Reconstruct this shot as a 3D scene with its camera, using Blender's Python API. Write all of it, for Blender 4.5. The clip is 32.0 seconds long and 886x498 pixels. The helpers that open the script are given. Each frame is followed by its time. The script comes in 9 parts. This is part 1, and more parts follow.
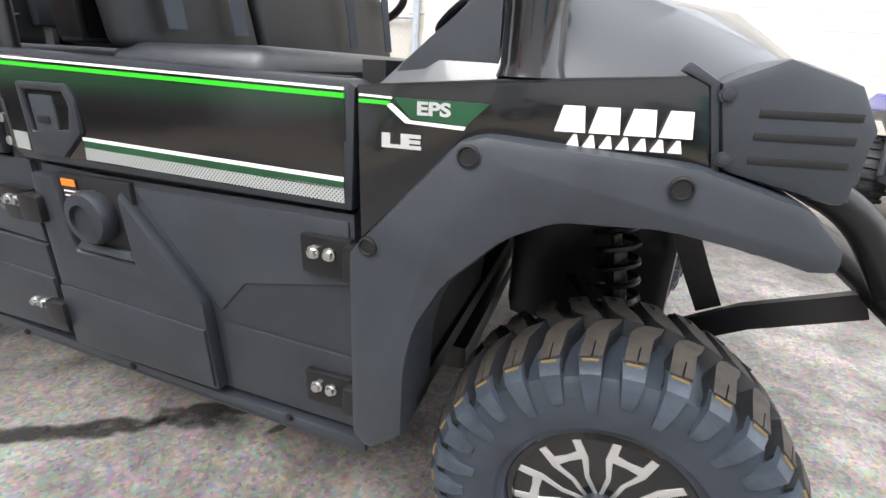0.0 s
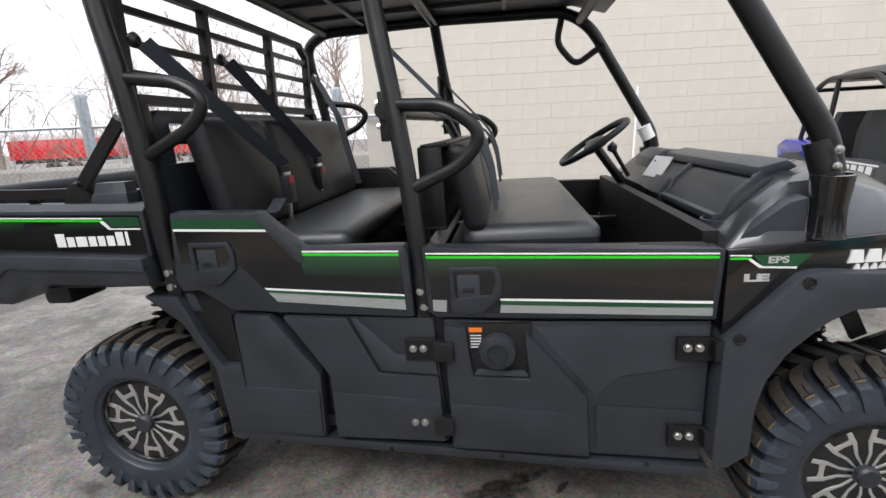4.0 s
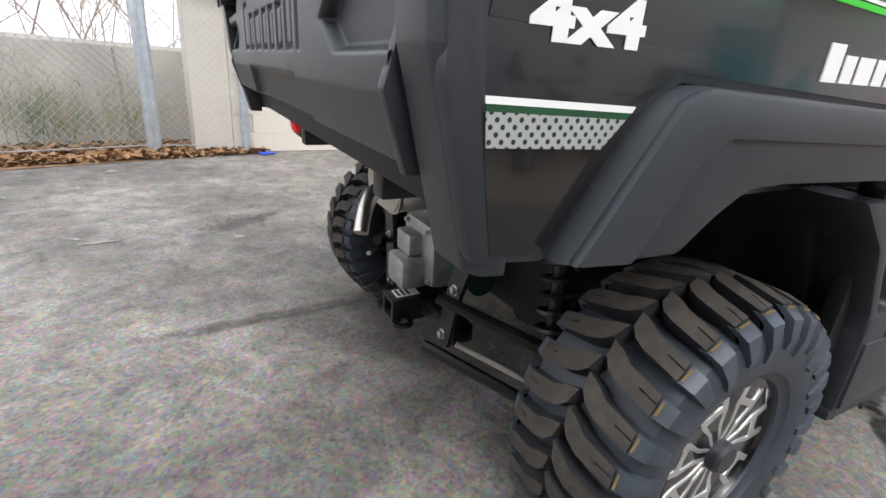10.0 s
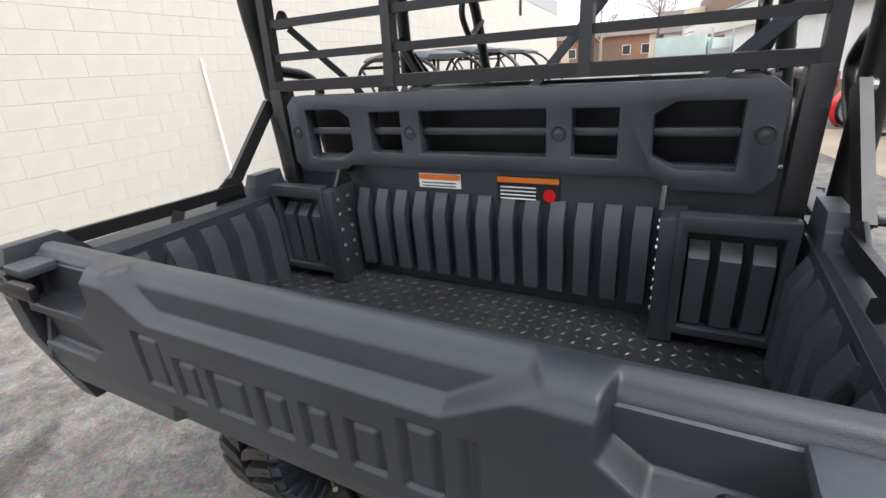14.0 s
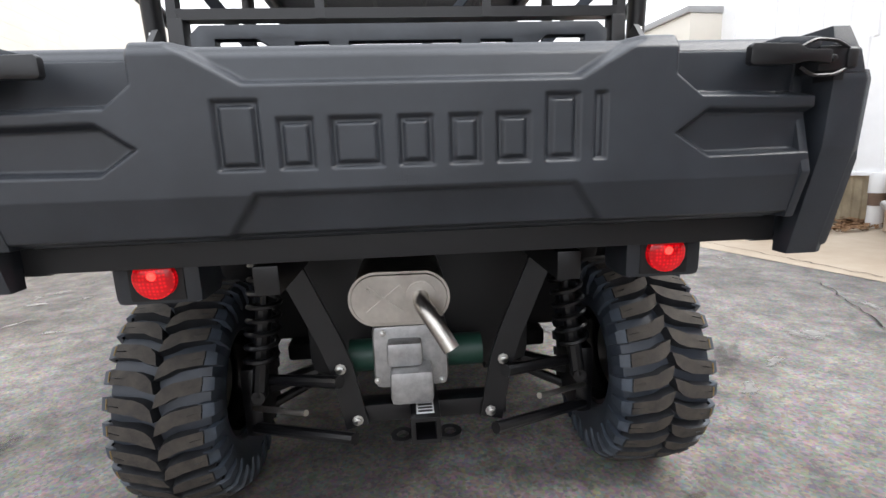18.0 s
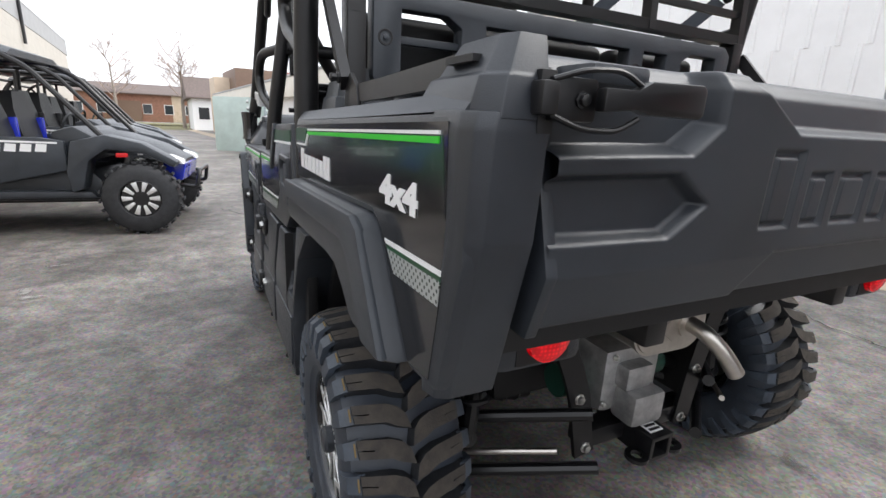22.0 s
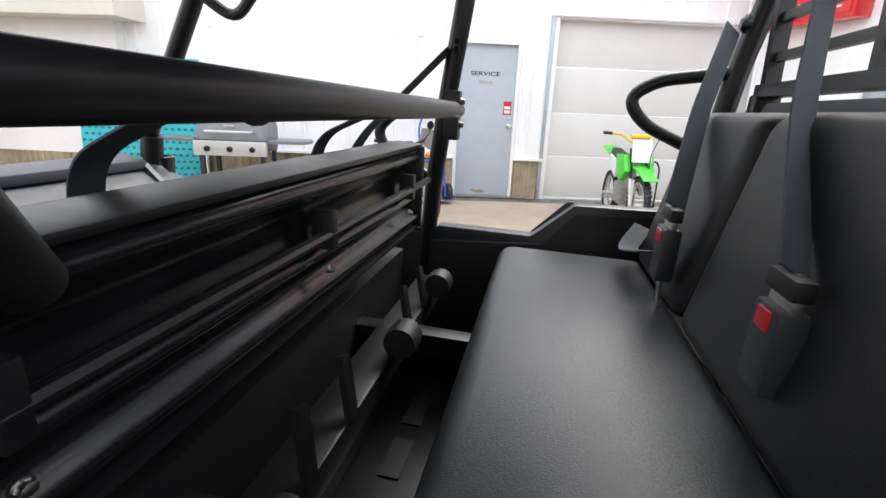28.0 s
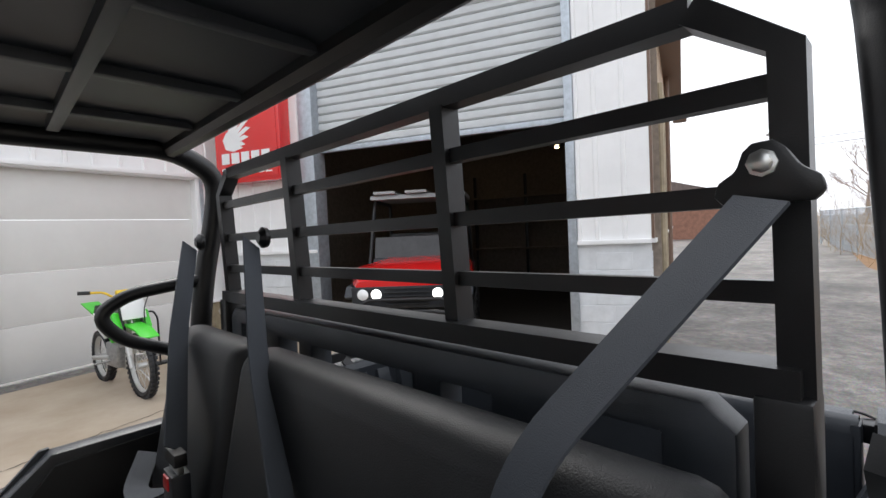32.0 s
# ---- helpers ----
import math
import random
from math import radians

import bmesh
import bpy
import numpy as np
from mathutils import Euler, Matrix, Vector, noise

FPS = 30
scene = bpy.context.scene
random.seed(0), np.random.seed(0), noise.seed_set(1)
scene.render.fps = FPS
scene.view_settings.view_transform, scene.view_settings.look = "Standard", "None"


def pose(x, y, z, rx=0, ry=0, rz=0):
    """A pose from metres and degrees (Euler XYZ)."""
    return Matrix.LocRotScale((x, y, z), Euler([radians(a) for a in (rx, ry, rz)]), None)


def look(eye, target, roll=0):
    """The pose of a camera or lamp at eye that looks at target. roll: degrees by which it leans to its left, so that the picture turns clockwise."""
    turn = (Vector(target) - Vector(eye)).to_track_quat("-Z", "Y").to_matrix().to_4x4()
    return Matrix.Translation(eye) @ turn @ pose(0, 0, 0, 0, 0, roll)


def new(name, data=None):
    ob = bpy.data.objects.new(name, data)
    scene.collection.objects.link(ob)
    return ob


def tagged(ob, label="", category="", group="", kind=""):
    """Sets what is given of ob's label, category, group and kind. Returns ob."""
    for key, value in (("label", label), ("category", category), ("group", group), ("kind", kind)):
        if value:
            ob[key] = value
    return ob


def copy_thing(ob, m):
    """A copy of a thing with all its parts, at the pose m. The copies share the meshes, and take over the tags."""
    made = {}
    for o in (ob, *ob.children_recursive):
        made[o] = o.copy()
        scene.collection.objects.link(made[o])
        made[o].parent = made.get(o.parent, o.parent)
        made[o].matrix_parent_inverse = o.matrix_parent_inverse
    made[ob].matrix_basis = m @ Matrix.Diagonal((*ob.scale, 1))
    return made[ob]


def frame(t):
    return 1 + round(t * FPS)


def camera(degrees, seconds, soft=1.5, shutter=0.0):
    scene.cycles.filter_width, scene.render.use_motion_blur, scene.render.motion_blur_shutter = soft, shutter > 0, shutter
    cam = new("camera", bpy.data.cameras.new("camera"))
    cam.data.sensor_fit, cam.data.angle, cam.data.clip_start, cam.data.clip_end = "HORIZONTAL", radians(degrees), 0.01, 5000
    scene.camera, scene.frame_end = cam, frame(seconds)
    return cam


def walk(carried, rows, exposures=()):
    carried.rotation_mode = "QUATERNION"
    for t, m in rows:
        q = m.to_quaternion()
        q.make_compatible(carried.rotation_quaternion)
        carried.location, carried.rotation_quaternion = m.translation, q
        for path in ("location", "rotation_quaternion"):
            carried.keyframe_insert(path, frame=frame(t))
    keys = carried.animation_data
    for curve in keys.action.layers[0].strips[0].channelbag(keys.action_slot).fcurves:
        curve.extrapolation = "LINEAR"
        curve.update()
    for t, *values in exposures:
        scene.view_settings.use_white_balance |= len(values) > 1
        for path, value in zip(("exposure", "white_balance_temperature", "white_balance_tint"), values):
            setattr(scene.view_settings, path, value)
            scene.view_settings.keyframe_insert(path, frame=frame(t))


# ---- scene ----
cam = camera(87.4, 32.0)
# The yard falls slightly away: the vehicle and the walk share one frame that leans with it.
SLOPE_X, SLOPE_Y, SLOPE_Z = -0.0221, -0.009, 0.0575
LEANING = Vector((-SLOPE_X, -SLOPE_Y, 1)).rotation_difference(Vector((0, 0, 1))).to_matrix().to_4x4() @ Matrix.Translation((0, 0, -SLOPE_Z))
PATH = [
    (0, (2.23, -1.439, 0.99), (1.658, 0.337, 0.268), 2.4),
    (0.5, (2.208, -1.603, 1.072), (1.685, 0.208, 0.406), 2.6),
    (1, (2.131, -1.685, 1.142), (1.606, 0.146, 0.531), 2.1),
    (1.5, (2.0, -1.731, 1.202), (1.479, 0.115, 0.637), 0.5),
    (2, (1.904, -1.82, 1.262), (1.399, 0.036, 0.715), -0.9),
    (2.5, (1.785, -1.946, 1.304), (1.338, -0.075, 0.755), -2.3),
    (4.5, (1.187, -2.043, 1.305), (0.959, -0.117, 0.818), -3.4),
    (5, (1.009, -1.97, 1.292), (0.845, -0.045, 0.775), -2.4),
    (5.5, (0.808, -1.863, 1.272), (0.642, 0.043, 0.689), -2.2),
    (6, (0.563, -1.775, 1.223), (0.476, 0.126, 0.609), -1.9),
    (6.5, (0.331, -1.644, 1.107), (0.396, 0.247, 0.458), -2.2),
    (7, (0.145, -1.55, 1.054), (0.325, 0.328, 0.39), -0.5),
    (7.5, (0.005, -1.481, 1.062), (0.343, 0.372, 0.39), 0.1),
    (8, (-0.095, -1.395, 1.041), (0.384, 0.426, 0.368), 0.3),
    (8.5, (-0.23, -1.326, 1.043), (0.332, 0.464, 0.35), 0.7),
    (9, (-0.421, -1.286, 1.048), (0.273, 0.457, 0.355), 1.7),
    (9.5, (-0.588, -1.194, 1.026), (0.226, 0.503, 0.348), 3.0),
    (10, (-0.752, -1.091, 1.022), (0.17, 0.528, 0.295), 3.8),
    (10.5, (-0.853, -1.003, 1.05), (0.23, 0.499, 0.294), 5.1),
    (11, (-0.834, -0.885, 1.154), (0.307, 0.536, 0.331), 6.7),
    (11.5, (-0.86, -0.825, 1.24), (0.358, 0.529, 0.415), 5.3),
    (12, (-0.864, -0.784, 1.319), (0.459, 0.449, 0.464), 4.2),
    (12.5, (-0.823, -0.702, 1.404), (0.554, 0.451, 0.525), 1.8),
    (13, (-0.834, -0.618, 1.455), (0.584, 0.492, 0.584), -0.7),
    (13.5, (-0.907, -0.529, 1.5), (0.609, 0.464, 0.655), -3.0),
    (14, (-0.916, -0.47, 1.519), (0.704, 0.42, 0.753), -4.5),
    (14.5, (-0.945, -0.409, 1.525), (0.772, 0.377, 0.866), -5.1),
    (16.5, (-1.214, -0.249, 1.242), (0.75, -0.126, 0.883), -2.3),
    (17, (-1.262, -0.169, 1.149), (0.705, -0.149, 0.786), -2.1),
    (17.5, (-1.308, -0.067, 1.069), (0.651, -0.151, 0.676), -2.0),
    (18, (-1.339, 0.025, 1.051), (0.614, -0.127, 0.646), -1.9),
    (18.5, (-1.359, 0.128, 1.061), (0.583, -0.075, 0.626), -1.4),
    (19, (-1.322, 0.248, 1.057), (0.607, 0.022, 0.577), -1.2),
    (19.5, (-1.299, 0.372, 1.079), (0.611, 0.055, 0.581), -0.2),
    (20, (-1.268, 0.505, 1.103), (0.625, 0.096, 0.603), 1.3),
    (20.5, (-1.243, 0.668, 1.123), (0.621, 0.124, 0.645), 2.1),
    (21, (-1.165, 0.797, 1.13), (0.663, 0.141, 0.652), 2.5),
    (21.5, (-1.061, 0.889, 1.138), (0.728, 0.15, 0.636), 2.6),
    (22, (-0.953, 0.974, 1.156), (0.775, 0.123, 0.62), 3.1),
    (22.5, (-0.86, 1.05, 1.221), (0.79, 0.05, 0.696), 3.3),
    (23, (-0.72, 1.057, 1.303), (0.863, -0.054, 0.793), 3.3),
    (23.5, (-0.573, 1.088, 1.33), (0.963, -0.092, 0.831), 2.4),
    (24, (-0.399, 1.17, 1.351), (1.045, -0.118, 0.843), 0.6),
    (24.5, (-0.217, 1.166, 1.36), (1.153, -0.199, 0.853), 0.1),
    (25, (-0.015, 1.138, 1.367), (1.302, -0.278, 0.857), -0.2),
    (25.5, (0.166, 1.132, 1.36), (1.362, -0.396, 0.875), 1.6),
    (27.5, (0.655, 0.852, 1.356), (1.302, -0.934, 0.732), 3.6),
    (28, (0.732, 0.718, 1.383), (1.106, -1.158, 0.797), 3.7),
    (28.5, (0.787, 0.583, 1.419), (0.886, -1.338, 0.874), 4.0),
    (29, (0.787, 0.504, 1.492), (0.619, -1.436, 1.039), 4.3),
    (29.5, (0.748, 0.483, 1.556), (0.354, -1.449, 1.217), 3.1),
    (30, (0.722, 0.478, 1.598), (0.128, -1.415, 1.35), 1.5),
    (30.5, (0.69, 0.534, 1.611), (-0.132, -1.281, 1.443), -0.1),
    (31, (0.676, 0.587, 1.617), (-0.395, -1.099, 1.506), -1.4),
    (31.5, (0.677, 0.637, 1.618), (-0.609, -0.893, 1.551), -1.6),
    (32, (0.714, 0.749, 1.608), (-0.689, -0.676, 1.573), -2.1),
]
EXPOSURES = [(0, 1.7), (1, 1.05), (2, 0.85), (5, 0.8), (6.5, 1.42), (7.5, 1.85), (9, 1.75), (10, 1.12), (11, 0.92), (12, 1.05), (13, 1.1), (14, 1.15), (15, 1.05), (17, 0.95), (18, 1.38), (19, 1.4), (20, 1.3), (22, 0.95), (25, 1.1), (28, 1.5), (29, 1.1), (30, 0.95), (32, 0.78)]
walk(cam, [(t, LEANING @ look(eye, target, roll)) for t, eye, target, roll in PATH], EXPOSURES)

# ---- light: bright overcast sky ----
world = bpy.data.worlds.new("world")
scene.world = world
world.use_nodes = True
wn = world.node_tree.nodes
wl = world.node_tree.links
wn.clear()
sky = wn.new("ShaderNodeTexSky")
sky.sky_type = "NISHITA"
sky.sun_disc = False
sky.sun_elevation = radians(48)
sky.sun_rotation = radians(200)
sky.dust_density = 6.0
sky.air_density = 1.0
soft_sky = wn.new("ShaderNodeHueSaturation")
soft_sky.inputs["Saturation"].default_value = 0.12
wbg = wn.new("ShaderNodeBackground")
wbg.inputs["Strength"].default_value = 0.15
wout = wn.new("ShaderNodeOutputWorld")
wl.new(sky.outputs[0], soft_sky.inputs["Color"])
cloud = wn.new("ShaderNodeMixRGB")
cloud.inputs["Fac"].default_value = 0.75
cloud.inputs[2].default_value = (6.9, 7.15, 7.7, 1)
wl.new(soft_sky.outputs[0], cloud.inputs[1])
wl.new(cloud.outputs[0], wbg.inputs["Color"])
wl.new(wbg.outputs[0], wout.inputs["Surface"])
sun_data = bpy.data.lights.new("sun", "SUN")
sun_data.energy = 1.0
sun_data.angle = radians(30)
sun_data.color = (1.0, 0.97, 0.93)
sun = new("sun", sun_data)
sun.rotation_euler = (radians(40), 0, radians(-20))


# ---- materials ----
def material(name, color, rough=0.5, metal=0.0, vary=0.0, scale=8.0, bump=0.0, bscale=200.0, coat=0.0, spec=0.5, color2=None):
    """A surface with two scales of colour variation and a fine relief."""
    m = bpy.data.materials.new(name)
    m.use_nodes = True
    n, l = m.node_tree.nodes, m.node_tree.links
    b = n["Principled BSDF"]
    b.inputs["Base Color"].default_value = (*color, 1)
    b.inputs["Roughness"].default_value = rough
    b.inputs["Metallic"].default_value = metal
    b.inputs["Coat Weight"].default_value = coat
    b.inputs["Coat Roughness"].default_value = 0.06
    b.inputs["Specular IOR Level"].default_value = spec
    tc = n.new("ShaderNodeTexCoord")
    if vary > 0 or color2:
        a = n.new("ShaderNodeTexNoise")
        a.inputs["Scale"].default_value = scale
        a.inputs["Detail"].default_value = 6
        a.inputs["Roughness"].default_value = 0.65
        l.new(tc.outputs["Object"], a.inputs["Vector"])
        r = n.new("ShaderNodeValToRGB")
        c2 = color2 or tuple(min(1, c * (1 + vary)) for c in color)
        c1 = color if color2 else tuple(c * (1 - vary) for c in color)
        r.color_ramp.elements[0].position, r.color_ramp.elements[1].position = 0.34, 0.66
        r.color_ramp.elements[0].color = (*c1, 1)
        r.color_ramp.elements[1].color = (*c2, 1)
        l.new(a.outputs["Fac"], r.inputs["Fac"])
        l.new(r.outputs["Color"], b.inputs["Base Color"])
        mr = n.new("ShaderNodeMapRange")
        mr.inputs["To Min"].default_value = max(0.02, rough - 0.08)
        mr.inputs["To Max"].default_value = min(1, rough + 0.1)
        l.new(a.outputs["Fac"], mr.inputs["Value"])
        l.new(mr.outputs[0], b.inputs["Roughness"])
    if bump > 0:
        f = n.new("ShaderNodeTexNoise")
        f.inputs["Scale"].default_value = bscale
        f.inputs["Detail"].default_value = 3
        l.new(tc.outputs["Object"], f.inputs["Vector"])
        bp = n.new("ShaderNodeBump")
        bp.inputs["Strength"].default_value = bump
        bp.inputs["Distance"].default_value = 0.002
        l.new(f.outputs["Fac"], bp.inputs["Height"])
        l.new(bp.outputs["Normal"], b.inputs["Normal"])
    return m


M = {}
M["plastic"] = material("textured_black_plastic", (0.0225, 0.0262, 0.0325), 0.34, vary=0.22, scale=5, bump=0.25, bscale=900)
M["plastic_grey"] = material("charcoal_moulded_plastic", (0.031, 0.0362, 0.044), 0.38, vary=0.2, scale=6, bump=0.25, bscale=800)
M["paint"] = material("gloss_black_panel", (0.008, 0.008, 0.009), 0.16, coat=0.6)
M["paint_grey"] = material("metallic_charcoal_paint", (0.032, 0.0345, 0.039), 0.38, metal=0.2, coat=0.6)
M["frame"] = material("black_powder_coat", (0.008, 0.008, 0.009), 0.38, vary=0.15, scale=14, bump=0.1, bscale=600)
M["bench_gloss"] = material("gloss_black_pressed_steel", (0.008, 0.008, 0.009), 0.2, vary=0.2, scale=10)
M["bed_gloss"] = material("damp_black_bed_mat", (0.02, 0.021, 0.023), 0.24, vary=0.35, scale=7)
M["chassis"] = material("satin_black_steel", (0.005, 0.005, 0.006), 0.32, vary=0.3, scale=20)
# Black plastic; also stands for shade in slots, scoops and recesses.
M["liner"] = material("black_plastic_and_hollow_shade", (0.005, 0.005, 0.006), 0.55, vary=0.2, scale=9)
M["vinyl"] = material("black_vinyl", (0.0125, 0.0135, 0.0155), 0.44, vary=0.2, scale=4, bump=0.35, bscale=500, spec=0.38)
# Lighter copy of the vinyl: sky sheen on the cushions is in the colour.
M["seat_vinyl"] = material("seat_vinyl_with_sky_sheen", (0.034, 0.037, 0.042), 0.3, vary=0.1, scale=5, bump=0.35, bscale=450)
M["rubber"] = material("tyre_rubber", (0.017, 0.019, 0.022), 0.62, vary=0.3, scale=12, bump=0.2, bscale=300)
M["tread"] = material("tread_rubber", (0.012, 0.013, 0.016), 0.55, scale=25, color2=(0.03, 0.031, 0.034), bump=0.3, bscale=200)
M["tread_dust"] = material("dusty_tread_rubber", (0.062, 0.052, 0.042), 0.8, scale=30, color2=(0.032, 0.028, 0.025), bump=0.35, bscale=200)
M["alloy"] = material("machined_aluminium", (0.9, 0.9, 0.89), 0.4, metal=1.0)
M["rim_black"] = material("gloss_black_wheel", (0.006, 0.006, 0.007), 0.2, coat=0.5)
M["zinc"] = material("zinc_plated_bolt", (0.62, 0.62, 0.6), 0.28, metal=1.0)
M["cast"] = material("cast_aluminium", (0.42, 0.42, 0.42), 0.42, metal=0.8, vary=0.2, scale=30)
M["steel"] = material("brushed_stainless", (0.55, 0.52, 0.48), 0.3, metal=1.0, vary=0.12, scale=20)
M["white"] = material("white_decal", (0.8, 0.8, 0.8), 0.35)
M["green"] = material("bright_green_decal", (0.03, 0.55, 0.02), 0.3)
M["dark_green"] = material("dark_green_decal", (0.012, 0.062, 0.026), 0.3, vary=0.25, scale=10)
M["orange"] = material("orange_label", (0.8, 0.2, 0.02), 0.5)
M["label"] = material("black_label", (0.015, 0.015, 0.015), 0.4)
M["red"] = material("red_plastic", (0.55, 0.01, 0.012), 0.35)
M["belt"] = material("grey_webbing", (0.042, 0.05, 0.064), 0.75, bump=0.4, bscale=900)
M["asphalt"] = None
M["concrete"] = material("beige_concrete", (0.36, 0.285, 0.205), 0.85, scale=1.2, color2=(0.46, 0.385, 0.3), bump=0.3, bscale=120)
M["cream"] = material("cream_block_paint", (0.53, 0.495, 0.44), 0.75, vary=0.05, scale=2.5, bump=0.3, bscale=90)
M["metal_white"] = material("white_metal_siding", (0.85, 0.85, 0.85), 0.5, vary=0.04, scale=1.5)
M["brickwhite"] = material("white_painted_block", (0.66, 0.68, 0.7), 0.75, vary=0.08, scale=5, bump=0.4, bscale=60)
M["tan_ribs"] = material("tan_corrugated_skirt", (0.34, 0.28, 0.19), 0.7, vary=0.25, scale=4)
M["door_blue"] = material("pale_blue_grey_door", (0.42, 0.47, 0.52), 0.5, vary=0.05, scale=3)
M["garage"] = material("off_white_door", (0.72, 0.71, 0.69), 0.5, vary=0.03, scale=2)
M["roll"] = material("grey_roller_door", (0.55, 0.57, 0.58), 0.45, vary=0.06, scale=4)
M["galv"] = material("galvanised_steel", (0.42, 0.46, 0.5), 0.45, metal=0.6, vary=0.15, scale=15)
# Near-black: the dimness indoors is put into the floor's colour.
M["dark"] = material("floor_with_interior_shade", (0.02, 0.017, 0.014), 0.8, vary=0.4, scale=3)
M["glass"] = material("clear_lens", (0.9, 0.9, 0.9), 0.08)
M["smoked"] = material("scuffed_dark_polycarbonate", (0.03, 0.031, 0.033), 0.3, vary=0.3, scale=6)
M["redpaint"] = material("gloss_red_paint", (0.65, 0.012, 0.012), 0.2, coat=0.6)
M["bluepaint"] = material("gloss_blue_paint", (0.015, 0.03, 0.42), 0.2, coat=0.6)
M["limegreen"] = material("lime_green_plastic", (0.06, 0.62, 0.03), 0.35)
M["teal"] = material("turquoise_board", (0.03, 0.42, 0.46), 0.5, vary=0.1, scale=3)
M["bark"] = material("grey_brown_bark", (0.26, 0.22, 0.19), 0.9, vary=0.3, scale=20)
M["leaf_litter"] = material("brown_leaf_litter", (0.14, 0.07, 0.035), 0.9, scale=9, color2=(0.33, 0.2, 0.1), bump=1.0, bscale=60)
M["weed_green"] = material("dull_green_weeds", (0.13, 0.15, 0.055), 0.85, vary=0.3, scale=9)
M["grass"] = material("winter_weeds", (0.16, 0.15, 0.07), 0.9, vary=0.4, scale=10)
M["brick"] = material("red_brick", (0.26, 0.13, 0.09), 0.85, vary=0.2, scale=4)
M["roofing"] = material("brown_shingle", (0.14, 0.11, 0.1), 0.9, vary=0.2, scale=5)
M["tan_siding"] = material("tan_metal_siding", (0.55, 0.44, 0.33), 0.6, vary=0.06, scale=2)
M["brown_trim"] = material("brown_metal_trim", (0.16, 0.10, 0.07), 0.55, vary=0.1, scale=6)
M["band_grey"] = material("grey_flashing", (0.36, 0.36, 0.36), 0.6, vary=0.08, scale=3)
M["low_white"] = material("white_painted_wall", (0.78, 0.77, 0.76), 0.7, vary=0.05, scale=1.5, bump=0.3, bscale=40)
M["fascia"] = material("cream_fascia", (0.70, 0.66, 0.58), 0.6, vary=0.05, scale=1.0)
M["window"] = material("dark_window_glass", (0.03, 0.035, 0.04), 0.06)
M["rust"] = material("rusty_drum_steel", (0.30, 0.19, 0.12), 0.75, scale=7, color2=(0.42, 0.36, 0.28), bump=0.3, bscale=80)
M["grill_grey"] = material("grey_enamel", (0.17, 0.18, 0.19), 0.35, vary=0.1, scale=8)
M["silver"] = material("silver_paint", (0.58, 0.58, 0.57), 0.35, metal=0.5)
M["hose"] = material("green_hose", (0.05, 0.42, 0.2), 0.45)
M["hand_blue"] = material("blue_enamel", (0.03, 0.08, 0.5), 0.35)
M["beige"] = material("beige_plastic", (0.45, 0.4, 0.33), 0.6, vary=0.1, scale=5)
M["trailer_white"] = material("white_trailer_panel", (0.75, 0.75, 0.75), 0.4)
M["crate_glass"] = material("pale_green_sheet", (0.50, 0.60, 0.57), 0.3, vary=0.1, scale=2)
M["wood_grey"] = material("weathered_wood", (0.24, 0.2, 0.165), 0.85, vary=0.2, scale=12)
M["stain"] = material("wet_stain", (0.035, 0.033, 0.031), 0.28, vary=0.3, scale=9)
M["dry_stain"] = material("dull_dark_stain", (0.075, 0.07, 0.066), 0.7, vary=0.3, scale=14)
M["scuff"] = material("pale_worn_patch", (0.30, 0.29, 0.275), 0.8, vary=0.2, scale=18, bump=0.4, bscale=120)
M["crack"] = material("crack_filler", (0.02, 0.018, 0.016), 0.9)
M["orange_cone"] = material("orange_plastic", (0.85, 0.2, 0.03), 0.45)
M["amber"] = material("amber_lens", (0.85, 0.22, 0.02), 0.2)
M["house_white"] = material("white_clapboard", (0.78, 0.78, 0.78), 0.6)
M["weathered"] = material("weathered_grey_concrete", (0.25, 0.235, 0.212), 0.9, vary=0.2, scale=1.5, bump=0.4, bscale=40)
M["weathered_dark"] = material("stained_concrete_joint", (0.16, 0.15, 0.135), 0.9, vary=0.2, scale=6)
M["twig"] = material("bare_twigs", (0.33, 0.26, 0.225), 0.9, vary=0.25, scale=6)
M["dry_grass"] = material("dry_tan_grass", (0.36, 0.25, 0.13), 0.9, vary=0.3, scale=8)
M["yellow"] = material("yellow_plastic", (0.75, 0.5, 0.02), 0.4)


def lens_glow(name, color, strength):
    m = material(name, color, 0.15)
    b = m.node_tree.nodes["Principled BSDF"]
    b.inputs["Emission Color"].default_value = (*color, 1)
    b.inputs["Emission Strength"].default_value = strength
    return m


M["tail"] = lens_glow("lit_red_lens", (0.6, 0.003, 0.008), 0.55)
def prism_lens(m):
    """Moulded prisms: the glow is broken into small bright cells."""
    n, l = m.node_tree.nodes, m.node_tree.links
    tc = n.new("ShaderNodeTexCoord")
    vo = n.new("ShaderNodeTexVoronoi")
    vo.inputs["Scale"].default_value = 130
    vo.inputs["Randomness"].default_value = 0.25
    mr = n.new("ShaderNodeMapRange")
    mr.inputs["From Max"].default_value = 0.5
    mr.inputs["To Min"].default_value, mr.inputs["To Max"].default_value = 0.75, 0.04
    l.new(tc.outputs["Object"], vo.inputs["Vector"])
    l.new(vo.outputs["Distance"], mr.inputs["Value"])
    l.new(mr.outputs[0], n["Principled BSDF"].inputs["Emission Strength"])


prism_lens(M["tail"])
M["tail_hot"] = lens_glow("lit_red_bulb", (1.0, 0.04, 0.03), 1.2)
M["headlamp"] = lens_glow("lit_headlamp", (1.0, 0.98, 0.92), 2.0)
M["warm_bulb"] = lens_glow("warm_bulb", (1.0, 0.72, 0.38), 12.0)


